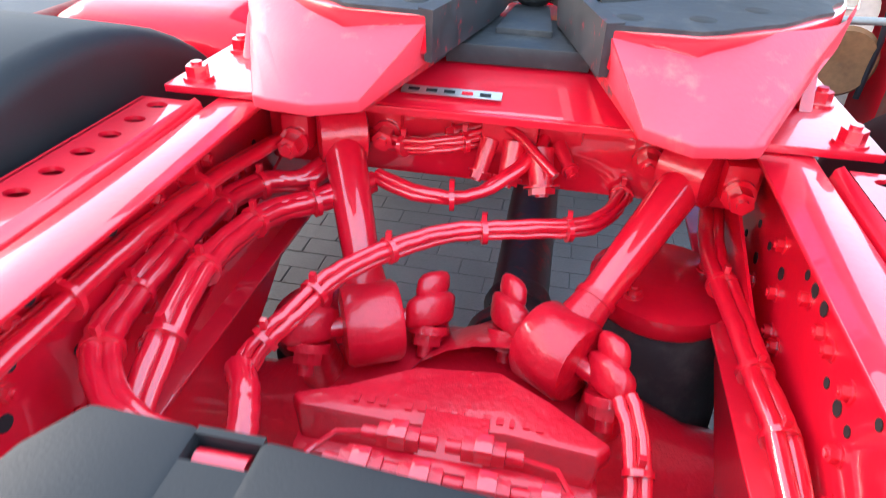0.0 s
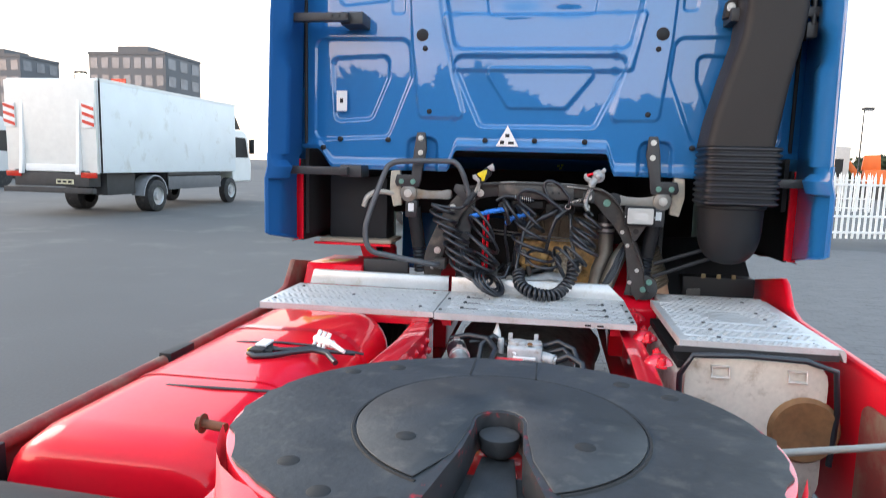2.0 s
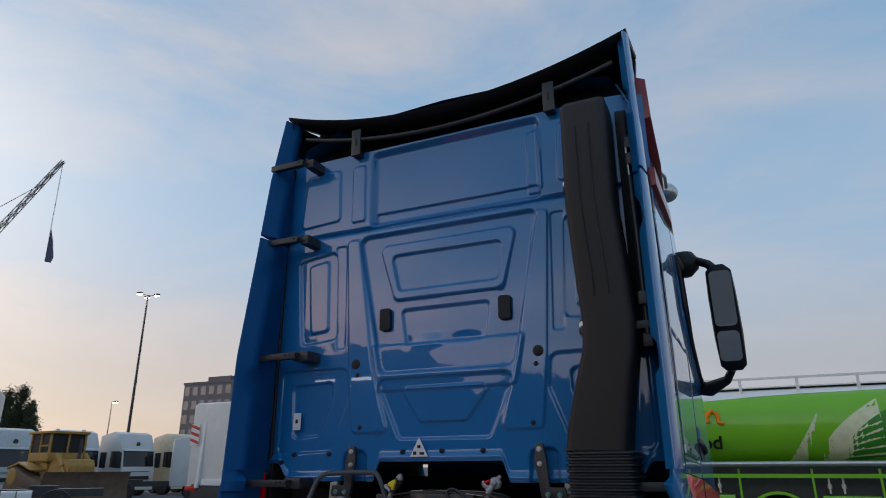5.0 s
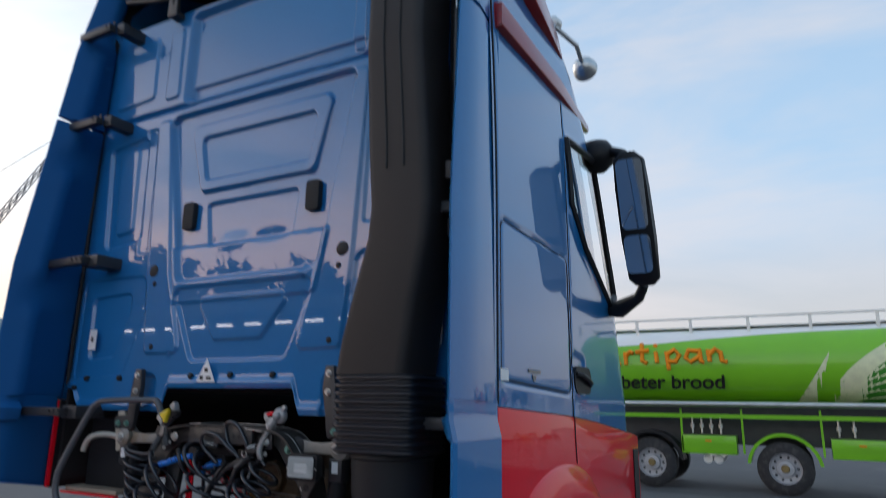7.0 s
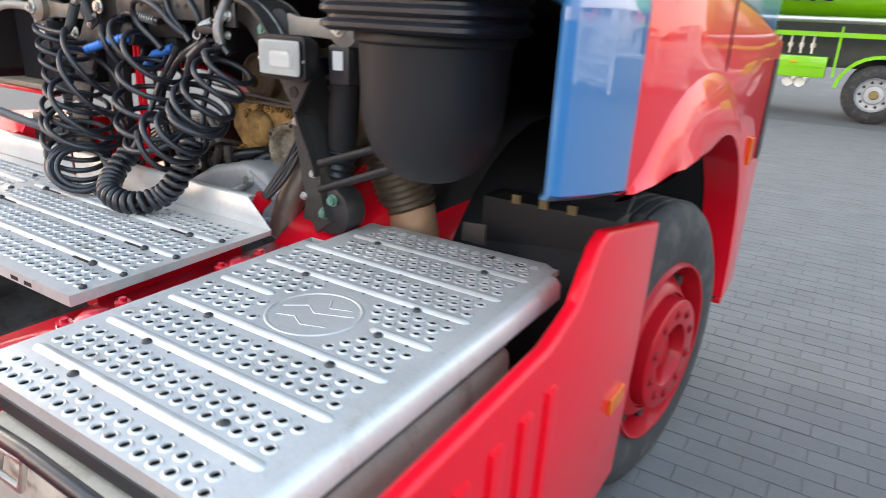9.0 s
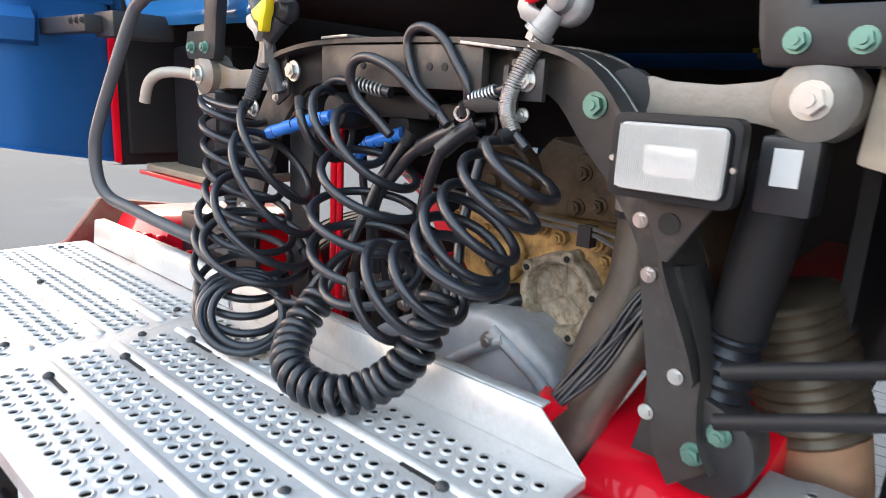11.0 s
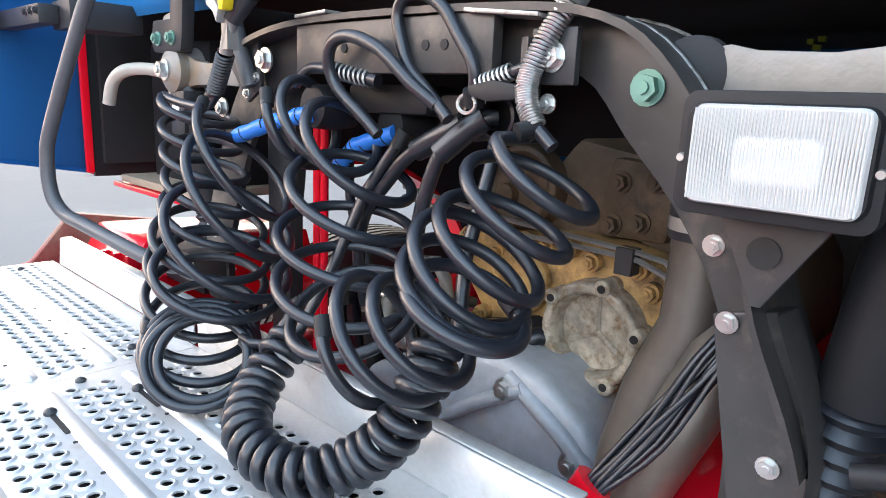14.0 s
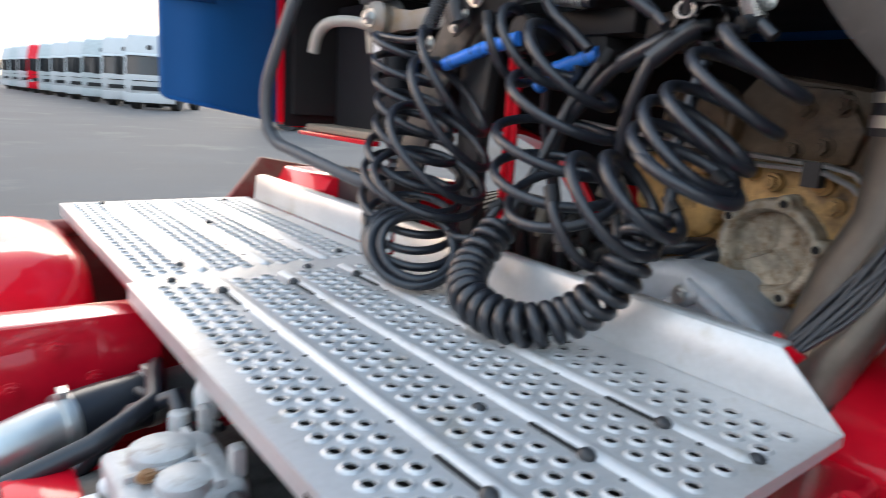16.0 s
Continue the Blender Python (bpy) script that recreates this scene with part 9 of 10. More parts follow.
for x0, x1 in ((-0.12, 0.92), (2.55, 3.55), (-2.55, -1.5)):
    lk = part("side_locker", Shape().box(x0, x1, 15.80, 16.2, 0.72, 1.08), GREEN, tanker, "green side locker", bevel=0.012)
    part("locker_rib", Shape().box(x0 + 0.03, x1 - 0.03, 15.788, 15.8, 0.90, 0.915), GREEN, lk)
    part("reflector", Shape().box((x0 + x1) / 2 - 0.06, (x0 + x1) / 2 + 0.06, 15.782, 15.80, 0.96, 0.99), ORANGE, lk)
for x in (0.1, 0.28, 0.46, 0.64, 2.7, 2.95):
    part("outlet_valve", Shape().cyl((x, 15.92, 1.12), (x, 15.92, 1.44), 0.022, seg=8).cyl((x, 15.92, 1.22), (x, 15.92, 1.30), 0.045, seg=10), STEEL, tanker)
for x in (0.35, 0.55):
    part("air_tank", Shape().cyl((x, 15.95, 0.62), (x, 16.9, 0.62), 0.09, seg=14), WHITE_TANK, tanker)
for x in (1.05, 2.42, 3.6, -0.1):
    part("frame_post", Shape().box(x - 0.02, x + 0.02, 15.80, 15.84, 0.75, 1.6), GREEN, tanker)

# ------------------------------------------------------------------ white picket fence
FENCE_WHITE = material("fence_white", (0.78, 0.78, 0.76), 0.45, vary=0.06)


def picket_fence(f0, f1, label):
    fence = thing("picket_fence", label, "fence", "white fences")
    f0, f1 = Vector(f0), Vector(f1)
    fd = (f1 - f0).normalized()
    nrm = Vector((-fd.y, fd.x, 0))
    length = (f1 - f0).length

    def along(s, w, h0, h1, d=0.02):
        a, b = f0 + fd * (s - w / 2), f0 + fd * (s + w / 2)
        return Shape().loft([[a + nrm * d + Vector((0, 0, z)), b + nrm * d + Vector((0, 0, z)), b - nrm * d + Vector((0, 0, z)), a - nrm * d + Vector((0, 0, z))] for z in (h0, h1)])

    for h in (0.24, 0.62, 1.36):
        part("fence_rail", along(length / 2, length, h, h + 0.05, 0.025), FENCE_WHITE, fence)
    s = 0.06
    while s < length:
        if s % 2.6 < 0.13:
            part("fence_post", along(s, 0.13, 0.0, 1.80, 0.065), FENCE_WHITE, fence)
        else:
            a = f0 + fd * s
            sh = along(s, 0.05, 0.12, 1.55, 0.016)
            k = len(sh.v)
            sh.v.append(tuple(a + Vector((0, 0, 1.68))))
            sh.f += [(4 + i, 4 + (i + 1) % 4, k) for i in range(4)]
            part("picket", sh, FENCE_WHITE, fence)
        s += 0.145


picket_fence((5.75, 16.3, 0), (15.0, 18.7, 0), "white metal picket fence along the yard")
picket_fence((6.2, 29.6, 0), (13.0, 28.6, 0), "white metal picket fence further back along the yard")

# beyond the fence: low container, machines, a street lamp and a wood line
cont = thing("site_container", "grey site container with a white door behind the fence", "container")
part("container_body", Shape().box(15.2, 19.6, 47.0, 49.5, 0.3, 3.4), material("container_grey", (0.5, 0.47, 0.44), 0.6, vary=0.1), cont, bevel=0.04)
part("container_feet", Shape().box(15.4, 19.4, 47.2, 49.3, 0.0, 0.3), DARK_STEEL, cont)
part("container_door", Shape().box(16.3, 17.5, 46.94, 47.0, 0.4, 3.2), WHITE, cont)
part("container_window", Shape().box(18.0, 19.2, 46.95, 47.0, 1.4, 2.6), DARK, cont)
YELLOW_M = material("machine_yellow", (0.65, 0.32, 0.02), 0.5, vary=0.2, scale=2, dirt=(0.2, 0.12, 0.06), dirt_amount=0.3)
ORANGE_M = material("machine_orange", (0.7, 0.14, 0.02), 0.5, vary=0.15, scale=2)


def machine(x, y, mat, label, turn):
    ob = thing("excavator", label, "excavator", "machines behind the fence", (x, y, 0))
    ob.rotation_euler = (0, 0, radians(turn))
    part("track", Shape().prism([(-1.6, 0.1), (-1.4, 0.0), (1.4, 0.0), (1.6, 0.1), (1.6, 0.7), (1.3, 0.85), (-1.3, 0.85), (-1.6, 0.7)], "y", -1.2, -0.7), DARK_STEEL, ob)
    part("track", Shape().prism([(-1.6, 0.1), (-1.4, 0.0), (1.4, 0.0), (1.6, 0.1), (1.6, 0.7), (1.3, 0.85), (-1.3, 0.85), (-1.6, 0.7)], "y", 0.7, 1.2), DARK_STEEL, ob)
    part("upper_body", Shape().prism([(-1.8, 1.0), (1.0, 1.0), (1.0, 1.9), (-1.3, 2.0), (-1.8, 1.6)], "y", -1.1, 1.1), mat, ob, bevel=0.06)
    part("driver_cab", Shape().prism([(0.0, 1.9), (1.1, 1.9), (1.0, 2.9), (0.1, 2.95)], "y", -1.05, -0.1), mat, ob, bevel=0.04)
    part("cab_glass", Shape().prism([(0.15, 2.0), (1.0, 2.0), (0.92, 2.75), (0.2, 2.8)], "y", -1.07, -1.055), DARK, ob)
    part("boom", Shape().prism([(0.9, 1.5), (1.2, 1.7), (2.6, 3.5), (4.2, 3.2), (4.2, 2.9), (2.7, 3.0), (1.3, 1.2)], "y", 0.1, 0.4), mat, ob, bevel=0.03)
    part("stick", Shape().prism([(4.0, 3.2), (4.3, 3.2), (4.6, 1.0), (4.4, 1.0)], "y", 0.12, 0.38), mat, ob, bevel=0.03)
    return ob


machine(22.0, 48.0, ORANGE_M, "orange excavator parked behind the fence", 160)
machine(25.5, 44.0, YELLOW_M, "yellow excavator parked behind the fence", 10)
machine(29.0, 49.0, ORANGE_M, "orange excavator parked behind the fence", 190)
machine(14.0, 52.0, ORANGE_M, "orange excavator parked behind the fence", 20)

LAMP_GLOW = glowing("lamp_glow", (1.0, 0.86, 0.6), 70.0)


def lamp_post(x, y, h, heads, lit):
    ob = thing("street_lamp", "tall grey lamp post with a lit lamp head" if lit else "grey lamp post with its lamp out", "street lamp", "lamp posts", (x, y, 0))
    part("pole", Shape().cyl((0, 0, 0), (0, 0, h), 0.11 * h / 12, 0.05 * h / 12, seg=12), DARK_STEEL, ob)
    for k in range(heads):
        a = k * 2 * math.pi / max(1, heads) + 0.4
        e = (0.7 * math.cos(a) * h / 14, 0.7 * math.sin(a) * h / 14)
        part("arm", Shape().cyl((0, 0, h), (e[0], e[1], h + 0.05), 0.035, seg=8), DARK_STEEL, ob)
        part("lamp_head", Shape().box(e[0] - 0.28, e[0] + 0.28, e[1] - 0.16, e[1] + 0.16, h, h + 0.16), DARK_STEEL, ob, bevel=0.04)
        part("glow", Shape().box(e[0] - 0.22, e[0] + 0.22, e[1] - 0.12, e[1] + 0.12, h - 0.12, h - 0.004), LAMP_GLOW if lit else WHITE, ob)
    return ob


lamp_post(-52.0, 44.5, 18.0, 3, True)
lamp_post(-70.0, 56.5, 9.3, 1, True)
lamp_post(-87.6, 50.0, 12.0, 1, True)
lamp_post(17.8, 41.5, 5.3, 1, False)
lamp_post(-26.0, 33.0, 6.0, 1, True)

# ------------------------------------------------------------------ parked trucks on the far side
TRUCK_GLASS = material("dark_truck_glass", (0.015, 0.018, 0.022), 0.1, vary=0.05)


def far_truck(x, y, turn, mat, label, top=3.7):
    ob = thing("parked_truck", label, "truck", "trucks parked in a row", (x, y, 0))
    ob.rotation_euler = (0, 0, radians(turn))
    part("cab", Shape().prism([(-1.1, 0.75), (1.12, 0.75), (1.15, 1.6), (1.0, 2.75), (0.55, top - 0.15), (0.1, top), (-1.1, top - 0.25)], "y", -1.22, 1.22), mat, ob, bevel=0.07, segments=2)
    part("windscreen", Shape().loft([[(1.155 - 0.13 * (z - 1.6) - c, y, z) for y, c in ((-1.14, 0.03), (-1.10, 0.0), (1.10, 0.0), (1.14, 0.03), (1.05, 0.2), (-1.05, 0.2))] for z in (1.72, 2.2, 2.62)]), TRUCK_GLASS, ob, "dark wrap-round windscreen")
    part("sun_visor", Shape().prism([(0.98, 2.70), (1.16, 2.64), (1.15, 2.68), (0.97, 2.78)], "y", -1.12, 1.12), mat, ob)
    part("badge", Shape().lathe([(0, 0), (0.0, 0.14), (0.02, 0.14)], (0.9, -0.02, 3.05), "x", 12), DARK_STEEL, ob)
    for sgn in (-1, 1):
        part("side_window", Shape().prism([(0.05, 1.70), (0.98, 1.62), (0.85, 2.62), (0.05, 2.62)], "y", sgn * 1.221, sgn * 1.228), TRUCK_GLASS, ob)
        part("mirror", Shape().box(0.95, 1.15, sgn * 1.30, sgn * 1.60, 1.65, 2.55), BLACK_PLASTIC, ob, bevel=0.02)
        part("headlamp", Shape().box(1.13, 1.17, sgn * 0.75, sgn * 1.1, 0.85, 1.05), RIM_GREY, ob)
        for wx in (0.1, -3.2):
            part("wheel", Shape().cyl((wx, sgn * 0.8, 0.5), (wx, sgn * 1.2, 0.5), 0.5, seg=24).cyl((wx, sgn * 1.19, 0.5), (wx, sgn * 1.21, 0.5), 0.28, seg=16), RUBBER, ob)
    part("grille", Shape().box(1.14, 1.175, -0.85, 0.85, 0.95, 1.16), DARK, ob)
    part("grille_line", Shape().box(1.14, 1.165, -0.8, 0.8, 1.40, 1.44), DARK, ob)
    part("bumper", Shape().box(1.0, 1.2, -1.2, 1.2, 0.35, 0.8), mat, ob, bevel=0.04)
    part("chassis", Shape().box(-4.6, -1.1, -0.42, 0.42, 0.75, 1.0), DARK_STEEL, ob)
    part("coupling", Shape().lathe([(1.0, 0.45), (1.1, 0.45), (1.1, 0)], (-2.8, 0, 0), "z", 16), DARK_STEEL, ob)
    part("roof_shield", Shape().box(0.55, 0.95, -1.0, 1.0, 2.78, 2.84), BLACK_PLASTIC, ob)
    return ob


CREAM_T = material("cream_truck_paint", (0.62, 0.55, 0.38), 0.4)
GREY_T = material("pale_grey_truck_paint", (0.46, 0.50, 0.50), 0.4)
FAR_WHITE = material("white_truck_paint", (0.56, 0.57, 0.57), 0.35, vary=0.06, scale=2)
for k in range(0, 8):
    paint = (FAR_WHITE, GREY_T, FAR_WHITE, FAR_WHITE)[k % 4]
    lab = "white tractor truck parked in a row"
    if k == 4:
        paint, lab = CREAM_T, "cream tractor truck parked in a row"
    far_truck(-37.5 + 0.9 * k, 20.5 + 3.3 * k, -3 + random.uniform(-2, 2), paint, lab, 3.8)
for k in range(10):
    far_truck(-36.0 - 4.2 * k, 11.6 - 0.3 * k, -32 + random.uniform(-3, 3), RED if k == 6 else (FAR_WHITE, FAR_WHITE, GREY_T)[k % 3], "red tractor truck parked in a row" if k == 6 else "white tractor truck parked in a row", 3.8)
far_truck(-25.9, 27.2, 48, FAR_WHITE, "white tractor truck standing across the yard", 3.3)
pale = far_truck(-22.1, 13.0, -126, GREY_T, "pale grey tractor truck with white tanks on its chassis", 4.35)
for k in range(3):
    part("side_tank", Shape().prism(rounded(0.78, 1.22, 0.45, 0.98, 0.1), "x", -2.52 + 0.44 * k, -2.12 + 0.44 * k), WHITE, pale, "white side tank")
for z in (1.5, 2.4, 3.2):
    part("cab_seam", Shape().box(-1.0, 1.0, 1.221, 1.226, z, z + 0.012), DARK, pale)

# bulldozer
DOZER_PAINT = material("dirty_ochre_paint", (0.40, 0.23, 0.05), 0.6, vary=0.25, scale=4, dirt=(0.16, 0.10, 0.05), dirt_amount=0.25)
dozer = thing("bulldozer", "dirty yellow bulldozer with a wide brown blade", "bulldozer", at=(-28.8, 21.6, 0))
dozer.rotation_euler = (0, 0, radians(-8))
BLADE = material("muddy_blade", (0.13, 0.085, 0.055), 0.7, vary=0.35, scale=3)
for sgn in (-1, 1):
    loop = [(-2.1, 0.55), (-1.7, 0.06), (1.7, 0.06), (2.0, 0.45), (1.8, 0.85), (-0.6, 1.55), (-1.1, 1.75), (-1.6, 1.65)]
    tr = part("track", Shape().prism(loop, "y", sgn * 1.42, sgn * 0.86), BLADE, dozer, "muddy high-drive crawler track", bevel=0.06)
    part("sprocket", Shape().lathe([(0, 0), (0, 0.16), (0.04 * sgn, 0.34), (0.0, 0.40), (-0.06 * sgn, 0.40)], (-1.25, sgn * 1.44, 1.28), "y", 22), DOZER_PAINT, tr, "yellow drive sprocket")
    for x in (-1.6, 1.55):
        part("idler", Shape().lathe([(0, 0), (0, 0.3), (-0.05 * sgn, 0.34)], (x, sgn * 1.44, 0.48), "y", 20), BLADE, tr)
    for k in range(12):
        x = -1.6 + 0.28 * k
        part("track_shoe", Shape().box(x, x + 0.2, min(sgn * 1.46, sgn * 0.82), max(sgn * 1.46, sgn * 0.82), 0.0, 0.07), BLADE, tr)
    part("fender", Shape().prism([(-1.9, 1.72), (-0.9, 1.95), (0.3, 1.62), (0.3, 1.55), (-0.9, 1.86), (-1.9, 1.62)], "y", sgn * 1.4, sgn * 0.7), DOZER_PAINT, dozer, bevel=0.02)
    part("push_arm", Shape().prism([(-0.2, 0.55), (2.5, 0.35), (2.5, 0.6), (-0.2, 0.85)], "y", sgn * 1.62, sgn * 1.46), BLADE, dozer, bevel=0.03)
    part("lift_ram", Shape().cyl((1.15, sgn * 0.62, 2.15), (2.35, sgn * 0.75, 0.95), 0.075, seg=10).cyl((1.05, sgn * 0.62, 2.25), (1.6, sgn * 0.66, 1.72), 0.11, seg=12), DOZER_PAINT, dozer)
    part("work_light", Shape().box(0.52, 0.60, sgn * 0.62 - 0.08, sgn * 0.62 + 0.08, 3.30, 3.42), WHITE, dozer)
part("bonnet", Shape().prism([(0.3, 1.0), (2.0, 1.0), (2.05, 1.75), (1.9, 2.02), (0.3, 2.12)], "y", -0.62, 0.62), DOZER_PAINT, dozer, bevel=0.05)
part("rear_body", Shape().prism([(-2.0, 1.0), (0.3, 1.0), (0.3, 2.0), (-1.2, 2.05), (-2.0, 1.9)], "y", -0.7, 0.7), DOZER_PAINT, dozer, bevel=0.05)
part("cab_base", Shape().prism([(-1.25, 1.95), (0.55, 1.95), (0.55, 2.35), (-1.25, 2.35)], "y", -0.86, 0.86), DOZER_PAINT, dozer, bevel=0.03)
part("cab_glass", Shape().box(-1.2, 0.5, -0.8, 0.8, 2.35, 3.18), DARK, dozer, "dark cab glass")
for x, y in ((-1.25, -0.86), (-0.35, -0.86), (0.47, -0.86), (-1.25, 0.78), (-0.35, 0.78), (0.47, 0.78), (0.47, -0.04), (-1.25, -0.04)):
    part("cab_post", Shape().box(x, x + 0.09, y, y + 0.09, 2.33, 3.22), DOZER_PAINT, dozer, bevel=0.01)
for y in (-0.87, 0.79):
    part("cab_rail", Shape().box(-0.35, 0.5, y, y + 0.08, 2.62, 2.70), DOZER_PAINT, dozer)
part("cab_roof", Shape().box(-1.4, 0.68, -0.95, 0.95, 3.2, 3.32), DOZER_PAINT, dozer, bevel=0.04)
blade = [[(2.62 + 0.25 * math.cos(a) + 0.1 * abs(y) / 2.1, y, 0.78 + 0.75 * math.sin(a)) for a in (math.pi * (0.6 + 0.8 * i / 8) for i in range(9))] + [(2.80 + 0.25 * math.cos(a) + 0.1 * abs(y) / 2.1, y, 0.78 + 0.75 * math.sin(a)) for a in (math.pi * (1.4 - 0.8 * i / 8) for i in range(9))] for y in (-2.0, -1.0, 0.0, 1.0, 2.0)]
part("blade", Shape().loft(blade), BLADE, dozer, "wide brown dozer blade", smooth=50)
part("cutting_edge", Shape().box(2.36, 2.66, -2.0, 2.0, 0.0, 0.14), BLADE, dozer, bevel=0.02)
part("exhaust_stack", Shape().cyl((1.2, 0.25, 2.0), (1.2, 0.25, 2.95), 0.07), BLACK_STEEL, dozer)
part("ripper", Shape().prism([(-2.7, 0.3), (-2.5, 0.3), (-2.4, 1.2), (-2.0, 1.3), (-2.0, 1.6), (-2.7, 1.4)], "y", -0.5, 0.5), BLADE, dozer, bevel=0.03)

# ------------------------------------------------------------------ poplars and the far wood line
LEAF = material("dark_leaves", (0.035, 0.05, 0.02), 0.8, vary=0.5, scale=1.5, random_tint=0.2)
BARK = material("bark", (0.08, 0.06, 0.045), 0.9, vary=0.3)


def poplar(x, y, h, w, seed):
    rr = random.Random(seed)
    ob = thing("poplar_tree", "tall dark narrow poplar tree", "tree", "poplars", (x, y, 0))
    part("trunk", Shape().cyl((0, 0, 0), (0.1, 0, h * 0.95), 0.28, 0.04, seg=8), BARK, ob)
    limbs, leaves = Shape(), Shape()
    for i in range(46):
        t = rr.uniform(0.12, 0.97)
        a = rr.uniform(0, 2 * math.pi)
        reach = w * (0.35 + 0.65 * math.sin(math.pi * min(1, t * 1.05)) ** 0.7) * rr.uniform(0.55, 1.1)
        p = Vector((0, 0, h * t))
        q = p + Vector((math.cos(a) * reach, math.sin(a) * reach, h * 0.09 * rr.uniform(0.5, 1.2)))
        limbs.cyl(p, q, 0.05, 0.015, seg=5)
        for k in range(300):
            c = p + (q - p) * rr.uniform(0.35, 1.08) + Vector((rr.gauss(0, 0.2), rr.gauss(0, 0.2), rr.gauss(0, 0.42)))
            d1 = Vector((rr.uniform(-1, 1), rr.uniform(-1, 1), rr.uniform(-1, 1))).normalized() * rr.uniform(0.06, 0.12)
            d2 = d1.orthogonal().normalized() * rr.uniform(0.04, 0.08)
            leaves.add([c - d1, c - d2, c + d1, c + d2], [(0, 1, 2, 3)])
    part("limbs", limbs, BARK, ob)
    crown = new("crown", bpy.data.meshes.new("crown"))
    crown.data.from_pydata(leaves.v, [], leaves.f)
    crown.data.materials.append(LEAF)
    crown.parent = ob


poplar(-80.4, 50.0, 9.9, 1.15, 1)
poplar(-77.8, 50.4, 10.0, 1.5, 2)
poplar(-74.9, 50.0, 8.4, 0.9, 3)


def wood_line(label, start, end, height, count, seed, size=1.0):
    """A far line of trees: a dense band of leaf clumps with an uneven top."""
    rr = random.Random(seed)
    verts, faces = [], []
    for i in range(count):
        u = rr.uniform(0, 1)
        base = Vector(start) + (Vector(end) - Vector(start)) * u
        top = height(u) * (1 + 0.45 * noise.noise((u * 22 + seed, 0.0, 0.0)) + 0.25 * noise.noise((u * 90, 3.0, seed)))
        c = base + Vector((rr.gauss(0, 0.3), rr.gauss(0, 1.2), max(0.1, top * rr.random() ** 0.6)))
        d1 = Vector((rr.uniform(-1, 1), rr.uniform(-0.3, 0.3), rr.uniform(-1, 1))).normalized() * rr.uniform(0.3, 0.7) * size
        d2 = d1.orthogonal().normalized() * rr.uniform(0.25, 0.45) * size
        k = len(verts)
        verts += [tuple(c - d1), tuple(c - d2), tuple(c + d1), tuple(c + d2)]
        faces.append((k, k + 1, k + 2, k + 3))
    ob = new("wood_line", bpy.data.meshes.new("wood_line"))
    ob.data.from_pydata(verts, [], faces)
    ob.data.materials.append(LEAF)
    return tagged(ob, label, "trees", kind="stuff")


wood_line("dark low line of trees beyond the yard", (-30, 130, 0), (120, 115, 0), lambda u: 3.6, 16000, 9)
wood_line("dark line of trees behind the yard", (70, -52, 0), (-75, -40, 0), lambda u: float(np.interp(u, [0.0, 0.45, 0.6, 0.72, 0.85, 1.0], [5.5, 6.0, 8.5, 11.0, 15.0, 16.0])), 34000, 5, 1.3)

# a dark hall at the yard's south side, with a row of lit lamps under its eaves
hall = thing("storage_hall", "dark storage hall with a row of lit lamps under its eaves", "building")
part("hall_wall", Shape().box(-62, -22, -44, -34, 0, 8.6), material("dark_cladding", (0.05, 0.055, 0.065), 0.6, vary=0.2, scale=0.3), hall)
part("hall_roof", Shape().prism([(-44.5, 8.6), (-33.2, 8.6), (-38.8, 10.6)], "x", -62.5, -21.5), material("hall_roof_sheet", (0.06, 0.065, 0.075), 0.55), hall)
HALL_LIGHT = glowing("hall_lamp_glow", (0.95, 0.97, 1.0), 5.0)
for k in range(12):
    part("hall_lamp", Shape().box(-60 + 3.2 * k, -58.4 + 3.2 * k, -33.98, -33.8, 7.6, 7.8), HALL_LIGHT, hall, "lit strip lamp")

# ------------------------------------------------------------------ lattice crane with a hanging flag
crane = thing("lattice_crane", "lattice boom crane with a flag hanging from its hook", "crane")
CRANE = material("crane_steel", (0.35, 0.36, 0.38), 0.5, vary=0.1)
foot, tip = Vector((-176.0, 66.0, 2.0)), Vector((-105.0, 66.5, 54.0))
ax = (tip - foot).normalized()
sd = ax.cross(Vector((0, 1, 0))).normalized()
up = sd.cross(ax)
for a, b in ((-1, -1), (1, -1), (1, 1), (-1, 1)):
    part("boom_chord", Shape().cyl(foot + sd * a * 0.9 + up * b * 0.9, tip + sd * a * 0.25 + up * b * 0.25, 0.13, 0.09, seg=6), CRANE, crane)
lace = Shape()
n = 34
for i in range(n):
    w0, w1 = 0.9 - 0.65 * i / n, 0.9 - 0.65 * (i + 1) / n
    p, q = foot + (tip - foot) * i / n, foot + (tip - foot) * (i + 1) / n
    for a in (-1, 1):
        lace.cyl(p + sd * a * w0 - up * w0, q + sd * a * w1 + up * w1, 0.055, seg=5)
        lace.cyl(p + up * a * w0 - sd * w0, q + up * a * w1 + sd * w1, 0.055, seg=5)
part("lacing", lace, CRANE, crane)
part("hoist_rope", Shape().cyl(tip, (-104.6, 66.5, 36.0), 0.05, seg=5), DARK_STEEL, crane)
part("pendant_rope", Shape().cyl(foot + (tip - foot) * 0.93, (-146.0, 66.0, 42.0), 0.06, seg=5).cyl((-146.0, 66.0, 42.0), foot + (tip - foot) * 0.35, 0.06, seg=5), DARK_STEEL, crane)
part("mast", Shape().cyl(foot + (tip - foot) * 0.30, (-146.0, 66.0, 42.0), 0.25, seg=6), CRANE, crane)
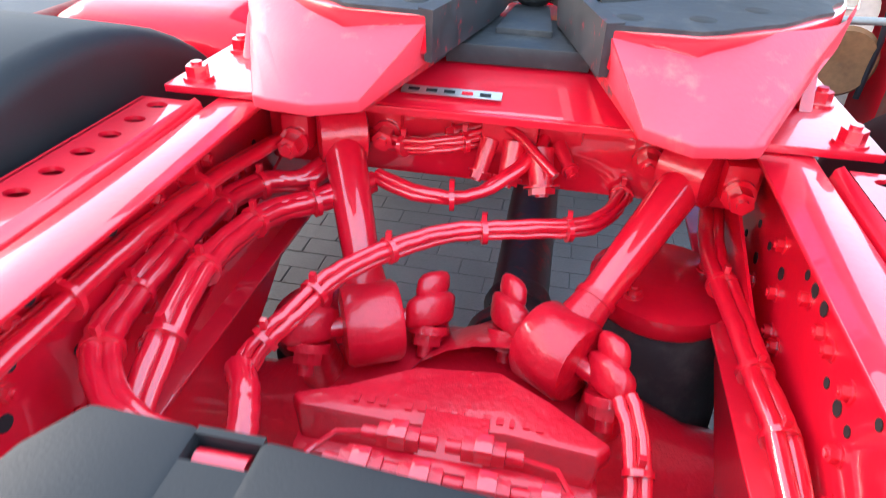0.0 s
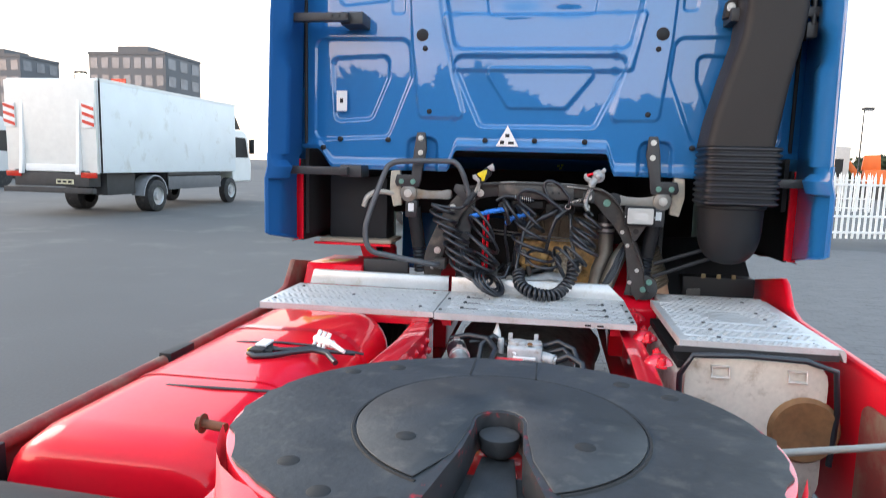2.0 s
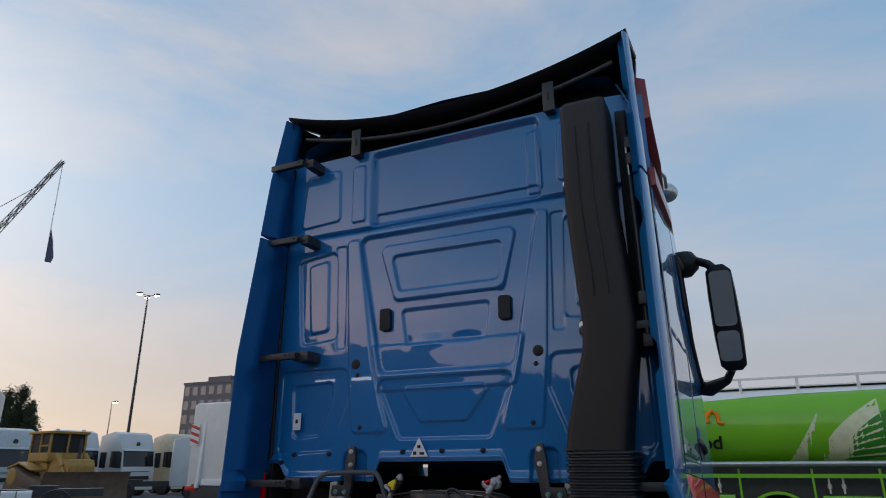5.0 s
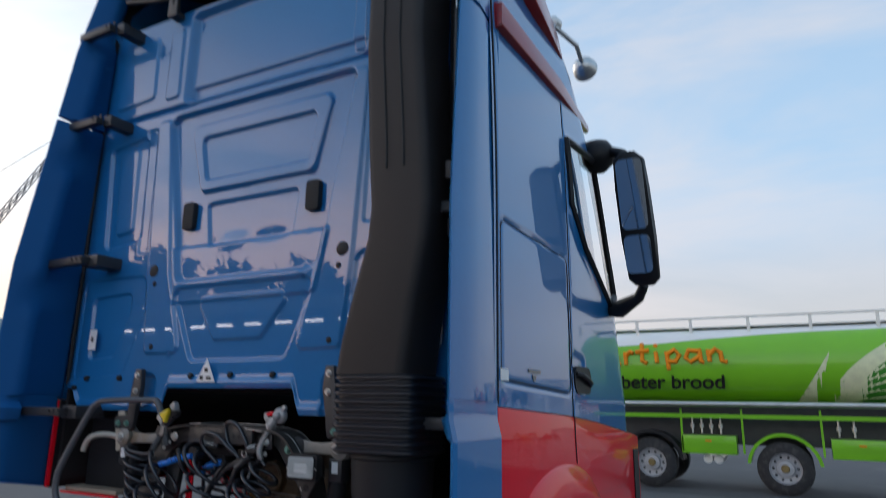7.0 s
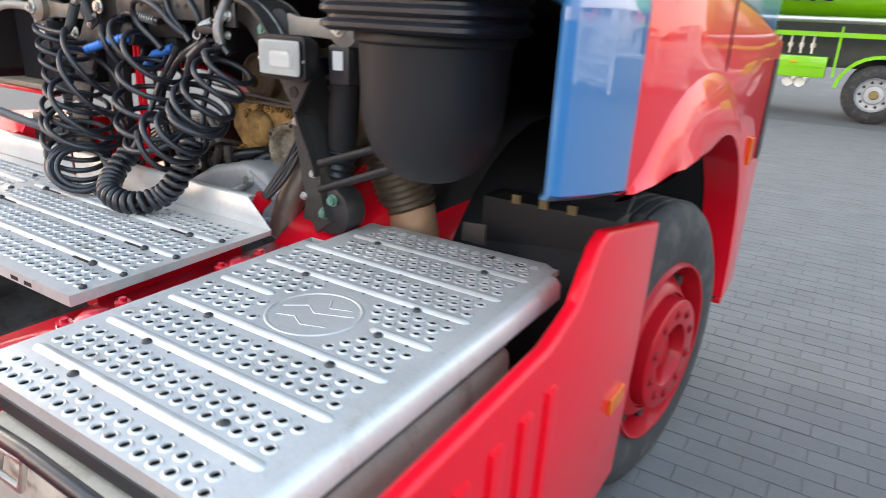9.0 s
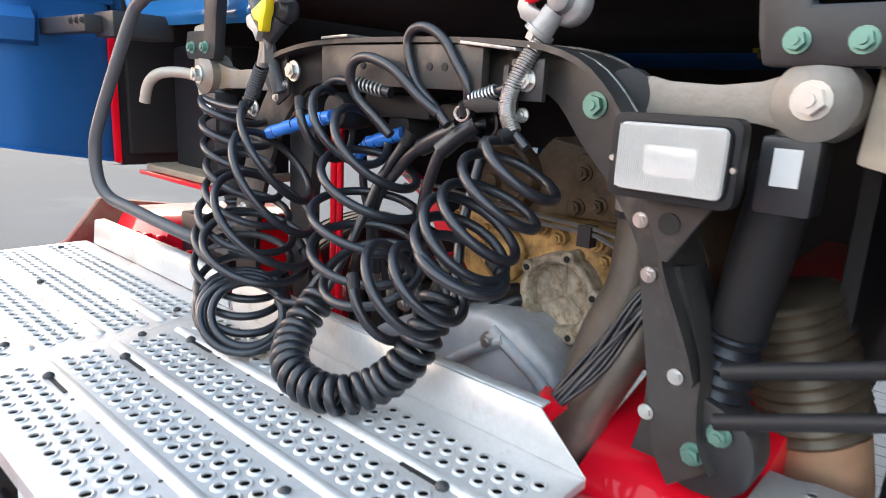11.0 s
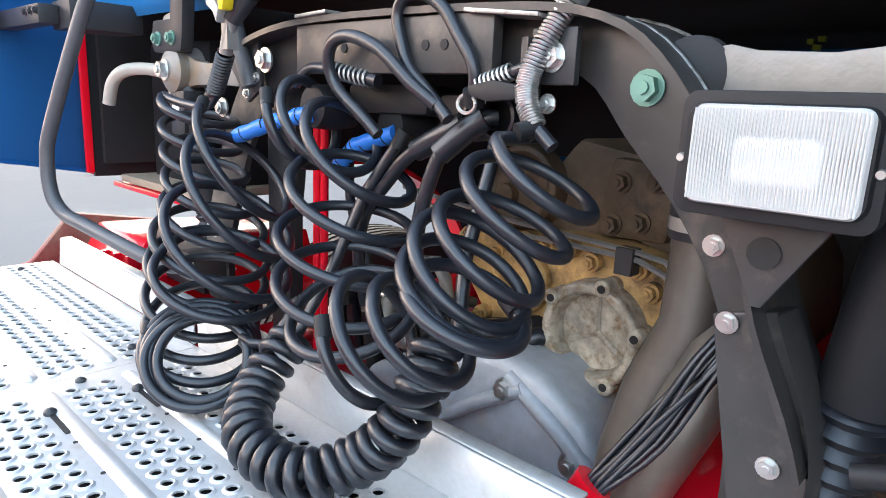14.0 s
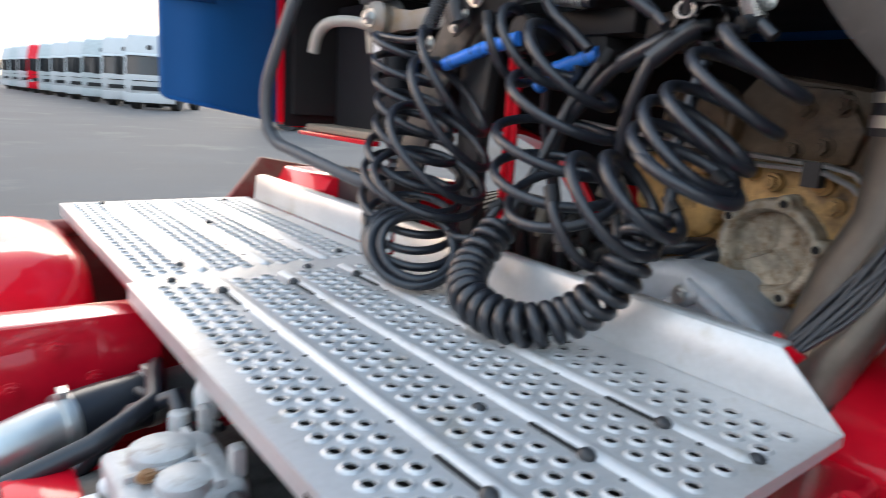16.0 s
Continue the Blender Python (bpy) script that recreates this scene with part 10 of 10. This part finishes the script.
flag = [(-104.7 + 0.8 * i, 66.5 + 0.2 * math.sin(i * 1.4), j) for i, j in ((0, 41.0), (1, 38.8), (3, 35.4), (2, 34.6), (0, 35.0))]
part("flag", Shape().add(flag, [(0, 1, 2, 3, 4)]).add([(x, y + 0.06, z) for x, y, z in flag], [(4, 3, 2, 1, 0)]), material("navy_flag", (0.03, 0.05, 0.12), 0.8), crane, "dark blue flag")
part("counter_tower", Shape().cyl((-176, 66, 0), (-176, 66, 4), 2.0, seg=12), CRANE, crane)

# ------------------------------------------------------------------ office blocks
FACADE = material("dark_facade", (0.10, 0.105, 0.115), 0.6, vary=0.15, scale=0.2)
GLASS_FAR = material("office_glass", (0.16, 0.18, 0.21), 0.15, vary=0.3, scale=0.4)


def office(x0, x1, y0, y1, h, floors, bays, label):
    ob = thing("office_block", label, "building", "office blocks")
    wall = part("wall", Shape().box(x0, x1, y0, y1, 0, h), FACADE, ob, bevel=0.1)
    part("parapet", Shape().box(x0 - 0.1, x1 + 0.1, y0 - 0.1, y1 + 0.1, h, h + 0.5), FACADE, ob)
    part("plant_room", Shape().box(x0 + 0.3 * (x1 - x0), x0 + 0.7 * (x1 - x0), y0 + 2, y1 - 2, h + 0.5, h + 1.8), FACADE, ob)
    fh = (h - 1.0) / floors
    for f in range(floors):
        for b in range(bays):
            w = (x1 - x0) / bays
            xa = x0 + b * w + w * 0.18
            part("window", Shape().box(xa, xa + w * 0.62, y0 - 0.06, y0 - 0.01, 0.9 + f * fh + fh * 0.25, 0.9 + f * fh + fh * 0.85), GLASS_FAR, wall)
        for b in range(3):
            w = (y1 - y0) / 3
            ya = y0 + b * w + w * 0.2
            part("window", Shape().box(x1 + 0.01, x1 + 0.06, ya, ya + w * 0.6, 0.9 + f * fh + fh * 0.25, 0.9 + f * fh + fh * 0.85), GLASS_FAR, wall)
    return ob


office(-85.5, -70.0, 112.0, 124.0, 20.0, 6, 7, "dark grey office block with rows of windows")
off2 = office(-117.0, -100.0, 112.0, 122.0, 19.6, 6, 7, "dark grey office block with rows of windows")
part("company_sign", Shape().box(-81.0, -78.0, 111.8, 111.9, 14.2, 15.6), RED_LENS, off2)

# ------------------------------------------------------------------ paving blocks round the truck
PAVER = material("paving_block", (0.122, 0.122, 0.127), 0.8, vary=0.22, scale=3, grain=120, bump=0.4, random_tint=0.09)
PX0, PX1, PY0, PY1 = -1.1, 7.0, -1.6, 15.0


def paver_verts(x, y, w, h):
    g, b, t = 0.0014, 0.0025, 0.0035
    return [(x + g, y + g, 0.001), (x + w - g, y + g, 0.001), (x + w - g, y + h - g, 0.001), (x + g, y + h - g, 0.001), (x + g + b, y + g + b, t), (x + w - g - b, y + g + b, t), (x + w - g - b, y + h - g - b, t), (x + g + b, y + h - g - b, t)]


PF = [(4, 5, 6, 7), (0, 1, 5, 4), (1, 2, 6, 5), (2, 3, 7, 6), (3, 0, 4, 7)]
pv, pf = [], []
near_pavers = []
j = 0
y = PY0
while y < PY1:
    x = PX0 + (0.1 if j % 2 else 0.0)
    while x < PX1:
        if 1.5 < x < 3.0 and 3.6 < y < 5.5 and len(near_pavers) < 290:
            near_pavers.append((x, y))
        else:
            k = len(pv)
            dz = random.uniform(-0.0012, 0.0012)
            pv += [(a, b, c + dz) for a, b, c in paver_verts(x, y, 0.2, 0.1)]
            pf += [tuple(i + k for i in f) for f in PF]
        x += 0.2
    y += 0.1
    j += 1
pave = new("paving", bpy.data.meshes.new("paving"))
pave.data.from_pydata(pv, [], pf)
pave.data.materials.append(PAVER)
pave.parent = ground
tagged(pave, "grey concrete paving blocks", kind="stuff")
pm = bpy.data.meshes.new("paving_block")
pm.from_pydata(paver_verts(0, 0, 0.2, 0.1), [], PF)
pm.materials.append(PAVER)
for x, y in near_pavers:
    ob = new("paving_block", pm)
    ob.location = (x, y, random.uniform(-0.001, 0.001))
    ob.parent = ground
